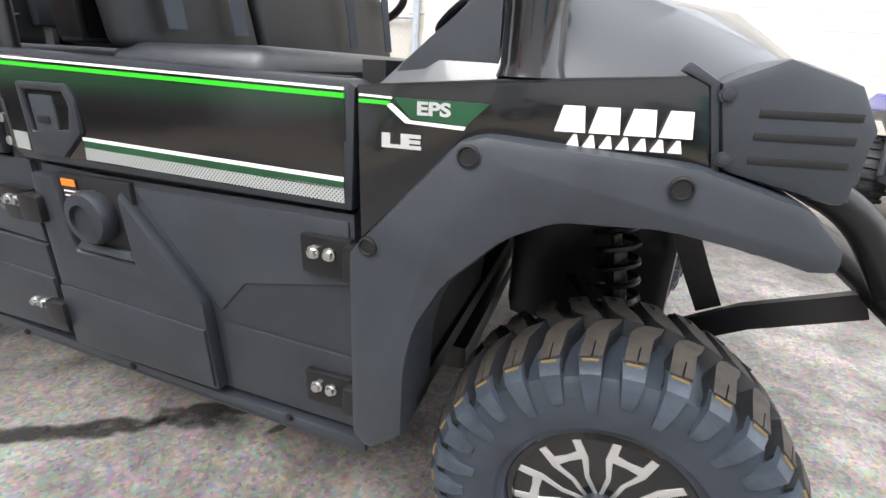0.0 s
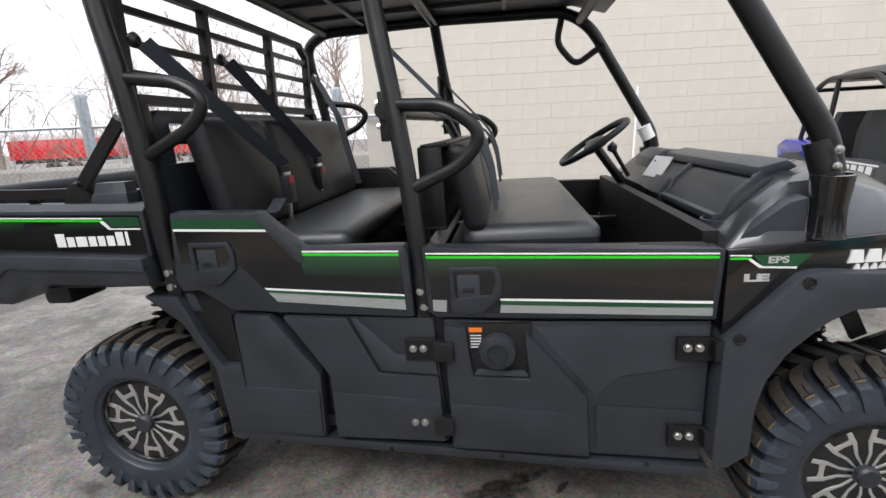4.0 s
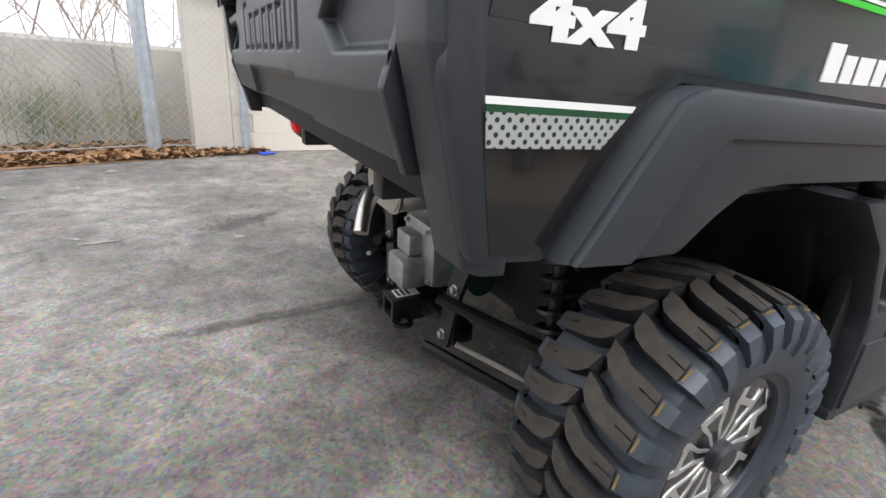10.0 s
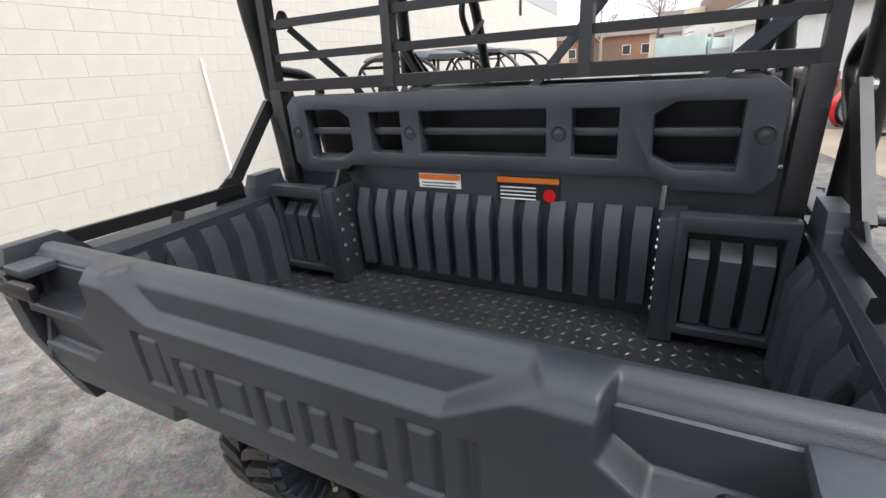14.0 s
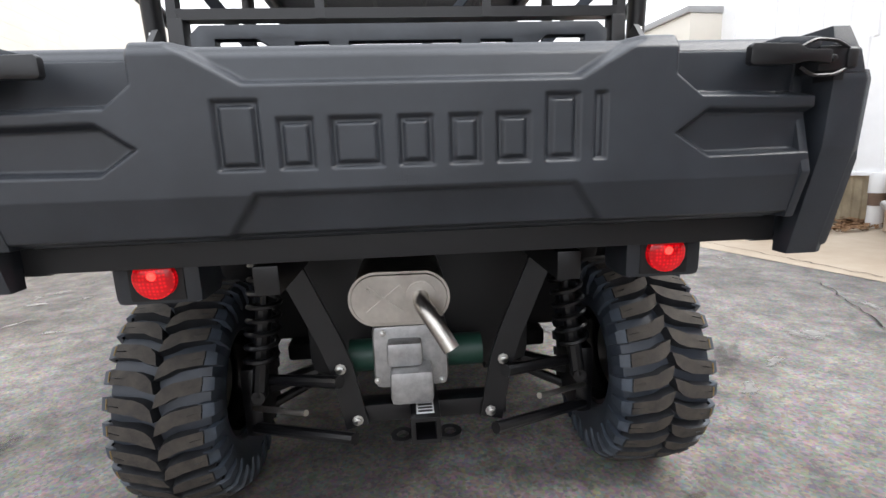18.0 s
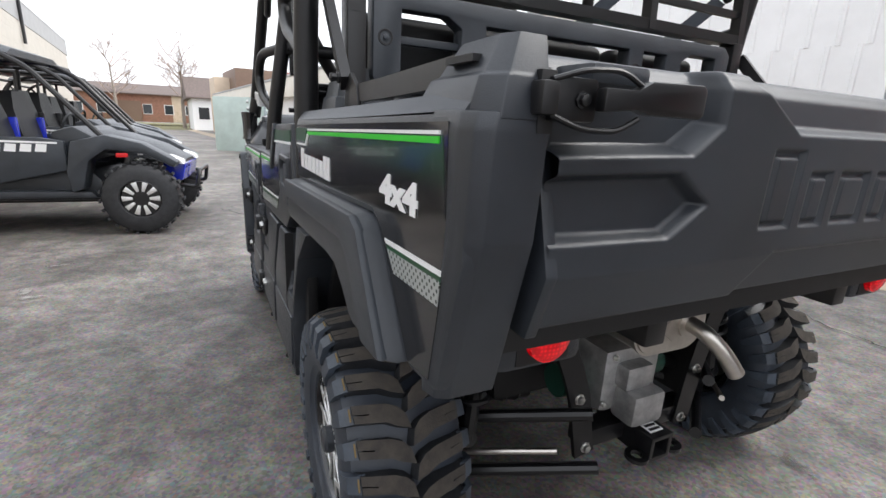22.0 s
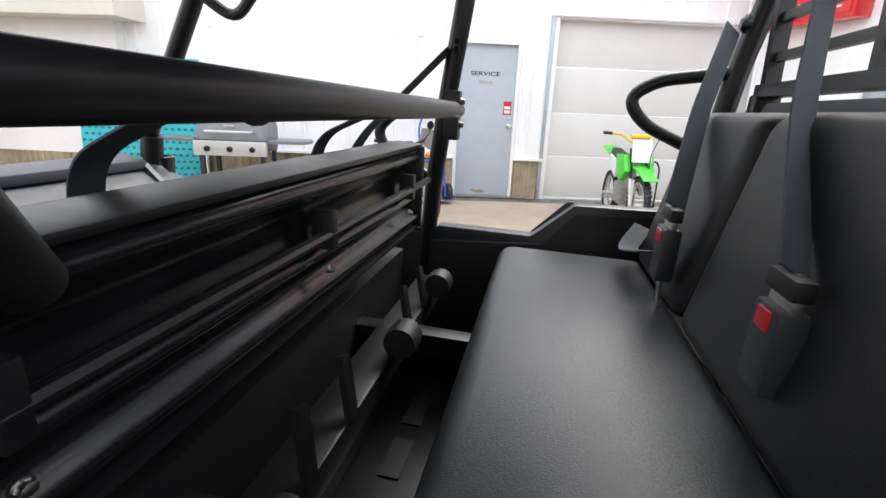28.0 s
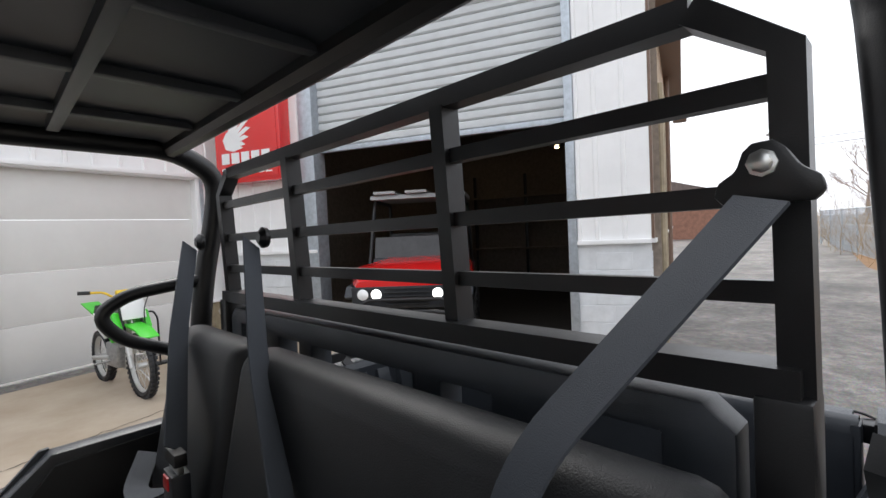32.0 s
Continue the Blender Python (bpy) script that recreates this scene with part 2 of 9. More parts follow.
def make_asphalt():
    m = material("worn_asphalt", (0.121, 0.107, 0.093), 0.66, scale=1.3, color2=(0.26, 0.236, 0.212), bump=0.5, bscale=90)
    n, l = m.node_tree.nodes, m.node_tree.links
    b = n["Principled BSDF"]
    old = b.inputs["Base Color"].links[0].from_socket
    tc = [x for x in n if x.type == "TEX_COORD"][0]
    fine = n.new("ShaderNodeTexVoronoi")
    fine.inputs["Scale"].default_value = 95
    l.new(tc.outputs["Object"], fine.inputs["Vector"])
    mix = n.new("ShaderNodeMixRGB")
    mix.blend_type = "OVERLAY"
    mix.inputs["Fac"].default_value = 0.42
    l.new(old, mix.inputs[1])
    l.new(fine.outputs["Color"], mix.inputs[2])
    hs = n.new("ShaderNodeHueSaturation")
    hs.inputs["Saturation"].default_value = 0.75
    l.new(mix.outputs[0], hs.inputs["Color"])
    big = n.new("ShaderNodeTexNoise")
    big.inputs["Scale"].default_value = 0.45
    big.inputs["Detail"].default_value = 5
    l.new(tc.outputs["Object"], big.inputs["Vector"])
    mul = n.new("ShaderNodeMixRGB")
    mul.blend_type = "MULTIPLY"
    mul.inputs["Fac"].default_value = 0.75
    rr = n.new("ShaderNodeValToRGB")
    rr.color_ramp.elements[0].position, rr.color_ramp.elements[1].position = 0.38, 0.56
    rr.color_ramp.elements[0].color = (0.5, 0.5, 0.52, 1)
    rr.color_ramp.elements[1].color = (1, 1, 1, 1)
    l.new(big.outputs["Fac"], rr.inputs["Fac"])
    l.new(hs.outputs["Color"], mul.inputs[1])
    l.new(rr.outputs["Color"], mul.inputs[2])
    # Mottling the size of a hand: pale worn aggregate and dark damp patches.
    mid = n.new("ShaderNodeTexNoise")
    mid.inputs["Scale"].default_value = 6.5
    mid.inputs["Detail"].default_value = 8
    mid.inputs["Roughness"].default_value = 0.72
    mid.inputs["Distortion"].default_value = 0.6
    l.new(tc.outputs["Object"], mid.inputs["Vector"])
    mr = n.new("ShaderNodeValToRGB")
    mr.color_ramp.elements[0].position, mr.color_ramp.elements[1].position = 0.36, 0.66
    mr.color_ramp.elements[0].color = (0.5, 0.5, 0.51, 1)
    mr.color_ramp.elements[1].color = (1.35, 1.33, 1.3, 1)
    l.new(mid.outputs["Fac"], mr.inputs["Fac"])
    mm = n.new("ShaderNodeMixRGB")
    mm.blend_type = "MULTIPLY"
    mm.inputs["Fac"].default_value = 0.9
    l.new(mul.outputs[0], mm.inputs[1])
    l.new(mr.outputs["Color"], mm.inputs[2])
    l.new(mm.outputs[0], b.inputs["Base Color"])
    return m


M["asphalt"] = make_asphalt()


# ---- mesh helpers ----
def part(name, bm, mat, parent=None, label="", smooth=35):
    """Links a bmesh as one mesh object, under parent if given."""
    bmesh.ops.recalc_face_normals(bm, faces=bm.faces[:])
    me = bpy.data.meshes.new(name)
    bm.to_mesh(me)
    bm.free()
    me.materials.append(M[mat] if isinstance(mat, str) else mat)
    if smooth:
        me.shade_smooth()
        me.set_sharp_from_angle(angle=radians(smooth))
    ob = new(name, me)
    if parent:
        ob.parent = parent
    if label:
        ob["label"] = label
    return ob


def bevel(bm, w, seg=2):
    if w > 0:
        bmesh.ops.bevel(bm, geom=bm.edges[:], offset=w, segments=seg, affect="EDGES", profile=0.6, clamp_overlap=True)
    return bm


def box(x0, x1, y0, y1, z0, z1, w=0.0, bm=None, m=None):
    """A box between the limits, bevelled by w; m turns it about."""
    b = bmesh.new()
    mid = ((x0 + x1) / 2, (y0 + y1) / 2, (z0 + z1) / 2)
    bmesh.ops.create_cube(b, size=1, matrix=Matrix.LocRotScale(mid, None, (abs(x1 - x0), abs(y1 - y0), abs(z1 - z0))))
    bevel(b, w)
    if m is not None:
        bmesh.ops.transform(b, matrix=m, verts=b.verts[:])
    return join(bm, b)


def join(bm, b):
    if bm is None:
        return b
    me = bpy.data.meshes.new("tmp")
    b.to_mesh(me)
    b.free()
    bm.from_mesh(me)
    bpy.data.meshes.remove(me)
    return bm


def prism(poly, d0, d1, w=0.0, plane="xz", bm=None, seg=2):
    """A polygon pushed from d0 to d1 along the axis that its plane leaves out."""
    b = bmesh.new()
    put = {"xz": lambda p, d: (p[0], d, p[1]), "yz": lambda p, d: (d, p[0], p[1]), "xy": lambda p, d: (p[0], p[1], d)}[plane]
    lo = [b.verts.new(put(p, d0)) for p in poly]
    hi = [b.verts.new(put(p, d1)) for p in poly]
    b.faces.new(lo)
    b.faces.new(hi[::-1])
    for i in range(len(poly)):
        j = (i + 1) % len(poly)
        b.faces.new((lo[i], lo[j], hi[j], hi[i]))
    bmesh.ops.recalc_face_normals(b, faces=b.faces[:])
    bevel(b, w, seg)
    return join(bm, b)


def rounded(points, r, steps=5):
    """A polyline with its inner corners rounded."""
    pts = [Vector(p) for p in points]
    out = [pts[0]]
    for a, c, b in zip(pts, pts[1:], pts[2:]):
        rr = min(r, (a - c).length * 0.48, (b - c).length * 0.48)
        p, q = c + (a - c).normalized() * rr, c + (b - c).normalized() * rr
        for i in range(steps + 1):
            t = i / steps
            out.append(p * (1 - t) ** 2 + c * 2 * t * (1 - t) + q * t * t)
    return out + [pts[-1]]


def tube(points, r, seg=10, corner=0.06, bm=None, cap=True, r2=None):
    """A round bar along a polyline."""
    b = bmesh.new()
    pts = rounded(points, corner) if corner else [Vector(p) for p in points]
    up = Vector((0.13, 0.21, 0.97)).normalized()
    rings = []
    for i, p in enumerate(pts):
        d = (pts[min(i + 1, len(pts) - 1)] - pts[max(i - 1, 0)]).normalized()
        u = (up - d * up.dot(d)).normalized()
        v = d.cross(u)
        up = u
        rad = r if r2 is None else r + (r2 - r) * i / (len(pts) - 1)
        rings.append([b.verts.new(p + (u * math.cos(a) + v * math.sin(a)) * rad) for a in (2 * math.pi * k / seg for k in range(seg))])
    for s, t in zip(rings, rings[1:]):
        for k in range(seg):
            b.faces.new((s[k], s[(k + 1) % seg], t[(k + 1) % seg], t[k]))
    if cap:
        b.faces.new(rings[0][::-1])
        b.faces.new(rings[-1])
    return join(bm, b)


def strip(points, w, th, side, bm=None):
    """A flat bar or belt along a polyline: w wide along side, th thick."""
    b = bmesh.new()
    pts = [Vector(p) for p in points]
    s = Vector(side).normalized()
    rings = []
    for i, p in enumerate(pts):
        d = (pts[min(i + 1, len(pts) - 1)] - pts[max(i - 1, 0)]).normalized()
        a = (s - d * s.dot(d)).normalized() * w / 2
        n = d.cross(a).normalized() * th / 2
        rings.append([b.verts.new(p + q) for q in (a + n, a - n, -a - n, -a + n)])
    for q, t in zip(rings, rings[1:]):
        for k in range(4):
            b.faces.new((q[k], q[(k + 1) % 4], t[(k + 1) % 4], t[k]))
    b.faces.new(rings[0][::-1])
    b.faces.new(rings[-1])
    return join(bm, b)


def lathe(profile, seg=32, axis="y", bm=None, at=(0, 0, 0), closed=False):
    """A profile of (radius, height) turned round an axis through at."""
    b = bmesh.new()
    turn = {"y": lambda r, h, a: (r * math.cos(a), h, r * math.sin(a)), "x": lambda r, h, a: (h, r * math.cos(a), r * math.sin(a)),
            "z": lambda r, h, a: (r * math.cos(a), r * math.sin(a), h)}[axis]
    o = Vector(at)
    rings = [[b.verts.new(o + Vector(turn(max(r, 1e-4), h, 2 * math.pi * k / seg))) for k in range(seg)] for r, h in profile]
    pairs = list(zip(rings, rings[1:])) + ([(rings[-1], rings[0])] if closed else [])
    for s, t in pairs:
        for k in range(seg):
            b.faces.new((s[k], s[(k + 1) % seg], t[(k + 1) % seg], t[k]))
    if not closed:
        b.faces.new(rings[0][::-1])
        b.faces.new(rings[-1])
    return join(bm, b)


def loft(sections, bm=None, cap=True, ring=True):
    """Skin over cross-sections with the same number of points."""
    b = bmesh.new()
    rings = [[b.verts.new(p) for p in s] for s in sections]
    n = len(rings[0])
    for s, t in zip(rings, rings[1:]):
        for k in range(n if ring else n - 1):
            b.faces.new((s[k], s[(k + 1) % n], t[(k + 1) % n], t[k]))
    if cap:
        b.faces.new(rings[0][::-1])
        b.faces.new(rings[-1])
    return join(bm, b)


def thing(name, label, category, group="", kind="", at=(0, 0, 0)):
    ob = new(name)
    ob.empty_display_size = 0.1
    ob.location = at
    return tagged(ob, label, category, group, kind)


def text_bm(body, size, depth=0.001, bold=0.0, wide=1.0):
    """Letters in the built-in font as a mesh lying in the xy plane, from the origin to the right."""
    cu = bpy.data.curves.new("letters", "FONT")
    cu.body = body
    cu.size = size
    cu.extrude = depth
    cu.offset = bold
    ob = bpy.data.objects.new("letters", cu)
    scene.collection.objects.link(ob)
    dg = bpy.context.evaluated_depsgraph_get()
    me = bpy.data.meshes.new_from_object(ob.evaluated_get(dg))
    b = bmesh.new()
    b.from_mesh(me)
    bpy.data.objects.remove(ob)
    bpy.data.curves.remove(cu)
    bpy.data.meshes.remove(me)
    bmesh.ops.scale(b, vec=(wide, 1, 1), verts=b.verts[:])
    return b


def place(bm, m):
    bmesh.ops.transform(bm, matrix=m, verts=bm.verts[:])
    return bm


def plate(poly, holes, d0, d1, w=0.0, plane="xz"):
    """A plate with holes through it, its sharp edges bevelled."""
    b = bmesh.new()
    put = {"xz": lambda p: (p[0], d0, p[1]), "yz": lambda p: (d0, p[0], p[1])}[plane]
    edges = []
    for loop in [poly, *holes]:
        vs = [b.verts.new(put(p)) for p in loop]
        edges += [b.edges.new((vs[i], vs[(i + 1) % len(vs)])) for i in range(len(vs))]
    bmesh.ops.triangle_fill(b, use_beauty=True, use_dissolve=True, edges=edges)
    ext = bmesh.ops.extrude_face_region(b, geom=b.faces[:])
    shift = {"xz": (0, d1 - d0, 0), "yz": (d1 - d0, 0, 0)}[plane]
    bmesh.ops.translate(b, vec=shift, verts=[v for v in ext["geom"] if isinstance(v, bmesh.types.BMVert)])
    bmesh.ops.recalc_face_normals(b, faces=b.faces[:])
    if w:
        sharp = [e for e in b.edges if len(e.link_faces) == 2 and e.calc_face_angle() > 0.4]
        bmesh.ops.bevel(b, geom=sharp, offset=w, segments=2, affect="EDGES", profile=0.6, clamp_overlap=True)
    return b


# ---- ground and buildings ----
def flat(poly, z, bm=None):
    b = bmesh.new()
    b.faces.new([b.verts.new((x, y, z)) for x, y in poly])
    return join(bm, b)


def hollow(x, y):
    """Depth of the shallow hollow in the yard where the front wheels stand."""
    u, v = min(1, abs(x - 2.34) / 1.2), min(1, abs(y) / 2.0)
    return -0.066 * (0.5 + 0.5 * math.cos(math.pi * u)) * (0.5 + 0.5 * math.cos(math.pi * v)) ** 0.5


def ground_mesh():
    b = bmesh.new()
    xs = [-400] + [1.14 + 0.1 * i for i in range(25)] + [400]
    ys = [-400] + [-2 + 0.16 * i for i in range(26)] + [400]
    grid = [[b.verts.new((x, y, hollow(x, y))) for y in ys] for x in xs]
    for p, q in zip(grid, grid[1:]):
        for i in range(len(ys) - 1):
            b.faces.new((p[i], q[i], q[i + 1], p[i + 1]))
    return b


ground = tagged(part("ground", ground_mesh(), "asphalt", smooth=60), "worn grey asphalt yard with pale scuffs and stains", "ground", kind="structure")


class Wall:
    """A straight wall's own frame: s metres along it, n out of its face, z up."""

    def __init__(self, x, y, degrees, size=1.0, z=0.0):
        self.m = Matrix.Translation((x, y, z)) @ Matrix.Rotation(radians(degrees), 4, "Z") @ Matrix.Scale(size, 4)

    def put(self, bm):
        return place(bm, self.m)


# Wall one: white siding with the service door and the closed garage door; s runs towards +x, the face looks to +n.
W1 = Wall(1.16, -6.42, 14.6, 1.05, 0.01)
# Wall two: right wing with the red sign and the open roller door.
W2 = Wall(-4.62, -1.32, -65.8)
# The wing's side along the alley.
W3 = Wall(-4.62, -1.32, 198.0)


def ribbed(s0, s1, z0, z1, n, pitch, depth, back=0.12):
    """Siding with upright ribs; n is the face, depth is how far the ribs stand out."""
    pts = []
    s = s0
    while s < s1 - 1e-6:
        e = min(s + pitch, s1)
        r = min(0.03, (e - s) / 4)
        pts += [(s, n), (e - 2 * r, n), (e - 1.6 * r, n + depth), (e - 0.4 * r, n + depth)]
        s = e
    pts += [(s1, n), (s1, n - back), (s0, n - back)]
    return prism(pts, z0, z1, plane="xy")


SKIRT = 0.58
DOOR_S0, DOOR_S1 = 0.0, 0.86
GAR_S0, GAR_S1 = -2.88, -0.42
wall_service = thing("wall_service", "white ribbed metal wall with a tan corrugated skirt", "wall", kind="structure")
for s0, s1, z0, z1 in ((GAR_S1, DOOR_S0, SKIRT, 2.12), (DOOR_S1, 5.2, SKIRT, 2.12), (GAR_S1, 5.2, 2.12, 5.2), (-3.6, GAR_S0, SKIRT, 2.47), (-3.6, GAR_S1, 2.47, 5.2)):
    part("siding", W1.put(ribbed(s0, s1, z0, z1, 0.0, 0.3, 0.018)), "metal_white", wall_service)
for s0, s1 in ((GAR_S1, DOOR_S0), (DOOR_S1, 5.2), (-3.6, GAR_S0)):
    part("skirt", W1.put(ribbed(s0, s1, 0.0, SKIRT - 0.02, -0.02, 0.1, 0.02)), "tan_ribs", wall_service)
    part("ledge", W1.put(box(s0, s1, -0.05, 0.035, SKIRT - 0.03, SKIRT + 0.012, 0.004)), "metal_white", wall_service)
wall_wing = thing("wall_wing", "white metal wall over painted block beside the open garage", "wall", kind="structure")
OPEN_S0, OPEN_S1, OPEN_Z = 0.8, 4.46, 2.9
for s0, s1, z0, z1 in ((0, OPEN_S0, 1.38, 5.2), (OPEN_S1, 6.26, 1.38, 5.2), (OPEN_S0, OPEN_S1, 4.6, 5.2)):
    part("siding", W2.put(ribbed(s0, s1, z0, z1, 0.0, 0.3, 0.018)), "metal_white", wall_wing)
for s0, s1 in ((0, OPEN_S0), (OPEN_S1, 6.26)):
    part("ledge", W2.put(box(s0, s1, -0.05, 0.05, 1.33, 1.38, 0.005)), "metal_white", wall_wing)
    part("block_base", W2.put(box(s0, s1, -0.19, -0.012, 0, 1.33)), "brickwhite", wall_wing)
# s runs away along the alley; the face looks to -n.
wall_alley = thing("wall_alley", "tan ribbed metal wall over painted block along the alley", "wall", kind="structure")
part("siding", W3.put(place(ribbed(0.02, 9.6, 1.38, 4.6, 0.0, 0.3, 0.018), Matrix.Diagonal((1, -1, 1, 1)))), "tan_siding", wall_alley)
part("block_base", W3.put(box(0.02, 9.6, 0.012, 0.19, 0, 1.33)), "brickwhite", wall_alley)
part("ledge", W3.put(box(0.02, 9.6, -0.05, 0.05, 1.33, 1.38, 0.005)), "metal_white", wall_alley)
part("corner_trim", W3.put(box(0.0, 0.14, -0.03, 0.0, 1.38, 4.6, 0.004)), "brown_trim", wall_alley)
for s in (0.5, 1.1):
    part("downpipe", W3.put(tube([(s, -0.09, 0.0), (s, -0.09, 3.2)], 0.05, 8)), "tan_ribs", wall_alley)
part("downpipe", W3.put(tube([(5.2, -0.07, 0.2), (5.2, -0.07, 4.55)], 0.05, 8)), "brown_trim", wall_alley)
part("eave", W3.put(prism([(-0.35, 4.5), (-0.35, 4.62), (0.2, 4.75), (0.2, 4.6)], -0.2, 9.8, 0.0, "yz")), "brown_trim", wall_alley)
part("soffit_lamp", W3.put(box(7.0, 7.3, -0.45, -0.15, 3.95, 4.15, 0.03)), "brown_trim", wall_alley)

# Concrete apron before the doors.
apron = tagged(part("concrete_apron", flat([(-4.3, -1.5), (-2.15, -7.0), (9.5, -4.0), (9.2, -1.6), (3.0, -3.0), (-1.5, -4.0), (-3.0, -1.4)], 0.004), "concrete"), "beige concrete apron with a long crack", "pavement", kind="structure")

# Service door.
door_service = thing("door_1", "pale blue-grey steel service door, shut and scuffed", "door", kind="structure")
part("door_leaf", W1.put(box(DOOR_S0 + 0.04, DOOR_S1 - 0.04, -0.09, -0.045, 0.03, 2.07, 0.004)), "door_blue", door_service)
for a in ((DOOR_S0, DOOR_S0 + 0.04, 0, 2.12), (DOOR_S1 - 0.04, DOOR_S1, 0, 2.12), (DOOR_S0 + 0.04, DOOR_S1 - 0.04, 2.07, 2.12)):
    part("door_frame", W1.put(box(a[0], a[1], -0.1, 0.012, a[2], a[3], 0.003)), "metal_white", door_service)
garage_door = thing("garage_door", "closed off-white sectional garage door", "garage door", kind="structure")
for i in range(4):
    z0 = 0.02 + i * 0.605
    part("panel", W1.put(box(GAR_S0 + 0.05, GAR_S1 - 0.05, -0.16, -0.12, z0, z0 + 0.598, 0.004)), "garage", garage_door)
for a in ((GAR_S0, GAR_S0 + 0.06, 0, 2.47), (GAR_S1 - 0.06, GAR_S1, 0, 2.47), (GAR_S0 + 0.06, GAR_S1 - 0.06, 2.42, 2.47)):
    part("jamb", W1.put(box(a[0], a[1], -0.2, 0.014, a[2], a[3], 0.003)), "metal_white", garage_door)

# Cream block wall: a low return at its corner, the tall wall behind, a grey band at its far end.
C1 = Wall(-0.45, 4.45, 5.7)
C_S0, C_S1, C_TOP = 0.17, 31.0, 4.62
wall_block = thing("wall_block", "cream painted concrete block wall", "wall", kind="structure")
part("wall_body", C1.put(box(C_S0, C_S1, 0.012, 0.42, 0, C_TOP)), "cream", wall_block)
part("low_return", C1.put(box(-0.2, C_S0 - 0.003, 0.05, 0.42, 0, 2.64)), "cream", wall_block)
part("return_cap", C1.put(box(-0.23, C_S0 - 0.003, 0.03, 0.44, 2.64, 2.69, 0.004)), "roofing", wall_block)
part("grey_band", C1.put(box(16.0, C_S1 + 0.02, -0.02, 0.011, 4.0, C_TOP + 0.05)), "band_grey", wall_block)
part("roof_edge", C1.put(box(C_S0, C_S1 + 0.05, -0.03, 0.3, C_TOP + 0.051, C_TOP + 0.1)), "band_grey", wall_block)
spout = part("roof_spout", C1.put(tube([(20.5, -0.08, 4.7), (20.5, -0.08, 3.3)], 0.05, 8)), "frame", wall_block)

# Low white building beyond the service wall.
LB = Wall(6.37, -4.86, 8.0)
low_building = thing("low_building", "long low white building with a beige fascia and flat roof", "building", kind="structure")
LB_END = 38.5
part("wall", LB.put(box(0.0, LB_END, -8.0, -0.002, 0.5, 2.3)), "low_white", low_building)
part("skirt", LB.put(ribbed(0.0, 15.0, 0.0, 0.5, -0.02, 0.1, 0.02, 0.5)), "tan_ribs", low_building)
part("skirt", LB.put(box(15.0, LB_END, -8.0, 0.0, 0.0, 0.5)), "low_white", low_building)
part("fascia", LB.put(box(-0.3, LB_END + 0.3, -8.2, 0.35, 2.24, 3.1, 0.01)), "fascia", low_building)
part("roof_edge", LB.put(box(-0.32, LB_END + 0.32, -8.25, 0.4, 3.1, 3.2, 0.01)), "band_grey", low_building)
part("end_wall", LB.put(box(LB_END + 0.002, LB_END + 0.2, -8.0, 0.3, 0, 2.24)), "tan_siding", low_building)
for s0, s1, z0, z1 in ((5.7, 6.65, 0.0, 1.98), (24.0, 27.0, 1.2, 2.1), (33.0, 35.0, 1.1, 2.1)):
    fr = part("opening_frame", LB.put(plate([(s0, z0), (s1, z0), (s1, z1), (s0, z1)], [[(s0 + 0.06, z0 + 0.06), (s1 - 0.06, z0 + 0.06), (s1 - 0.06, z1 - 0.06), (s0 + 0.06, z1 - 0.06)]], -0.05, 0.03, 0)), "brown_trim", low_building)
    part("pane", LB.put(box(s0 + 0.06, s1 - 0.06, -0.04, 0.012, z0 + 0.06, z1 - 0.06)), "band_grey" if z0 < 0.1 else "window", fr)
part("downpipe", LB.put(tube([(9.5, 0.42, 3.1), (9.5, 0.42, 2.35), (9.4, 0.06, 2.1), (9.4, 0.06, 0.05)], 0.045, 8)), "metal_white", low_building)
for s, z in ((7.3, 2.72), (21.0, 2.7)):
    lamp = part("wall_lamp", LB.put(prism([(0.351, z - 0.1), (0.351, z + 0.1), (0.62, z + 0.02), (0.66, z - 0.1)], s - 0.2, s + 0.2, 0.01, "yz")), "frame", low_building)
    part("lamp_lens", LB.put(box(s - 0.17, s + 0.17, 0.4, 0.63, z - 0.12, z - 0.103)), "metal_white", lamp)
part("roof_sign", LB.put(box(24.0, 25.5, -2.0, -1.9, 3.3, 4.0, 0.02)), "redpaint", low_building)
part("roof_unit", LB.put(box(36.0, 42.0, -6.0, -1.0, 3.2, 5.2, 0.03)), "brown_trim", low_building)
part("tall_end", LB.put(box(38.75, 41.5, -6.0, 0.2, 0.0, 4.6, 0.03)), "tan_siding", low_building)


# ---- the utility vehicle ----
utv = thing("utility_vehicle", "black four-seat utility vehicle with green stripes, cargo bed and roll cage", "utility vehicle")
utv.matrix_world = LEANING
SIDES = (-1, 1)


def yo(x):
    """Half width of the body's side along its length."""
    pts = ((-0.65, 0.765), (-0.54, 0.771), (-0.1, 0.786), (0.3, 0.797), (1.05, 0.815), (1.85, 0.82), (2.1, 0.817), (2.34, 0.79), (2.6, 0.75))
    for (a, u), (b, v) in zip(pts, pts[1:]):
        if x <= b:
            return u + (v - u) * (max(x, a) - a) / (b - a)
    return pts[-1][1]


def side(bm, s):
    """Lays a panel built in the xz plane, with y as depth inwards, onto the side s (-1 right, 1 left)."""
    for v in bm.verts:
        v.co.y = s * (yo(v.co.x) - v.co.y)
    return bm


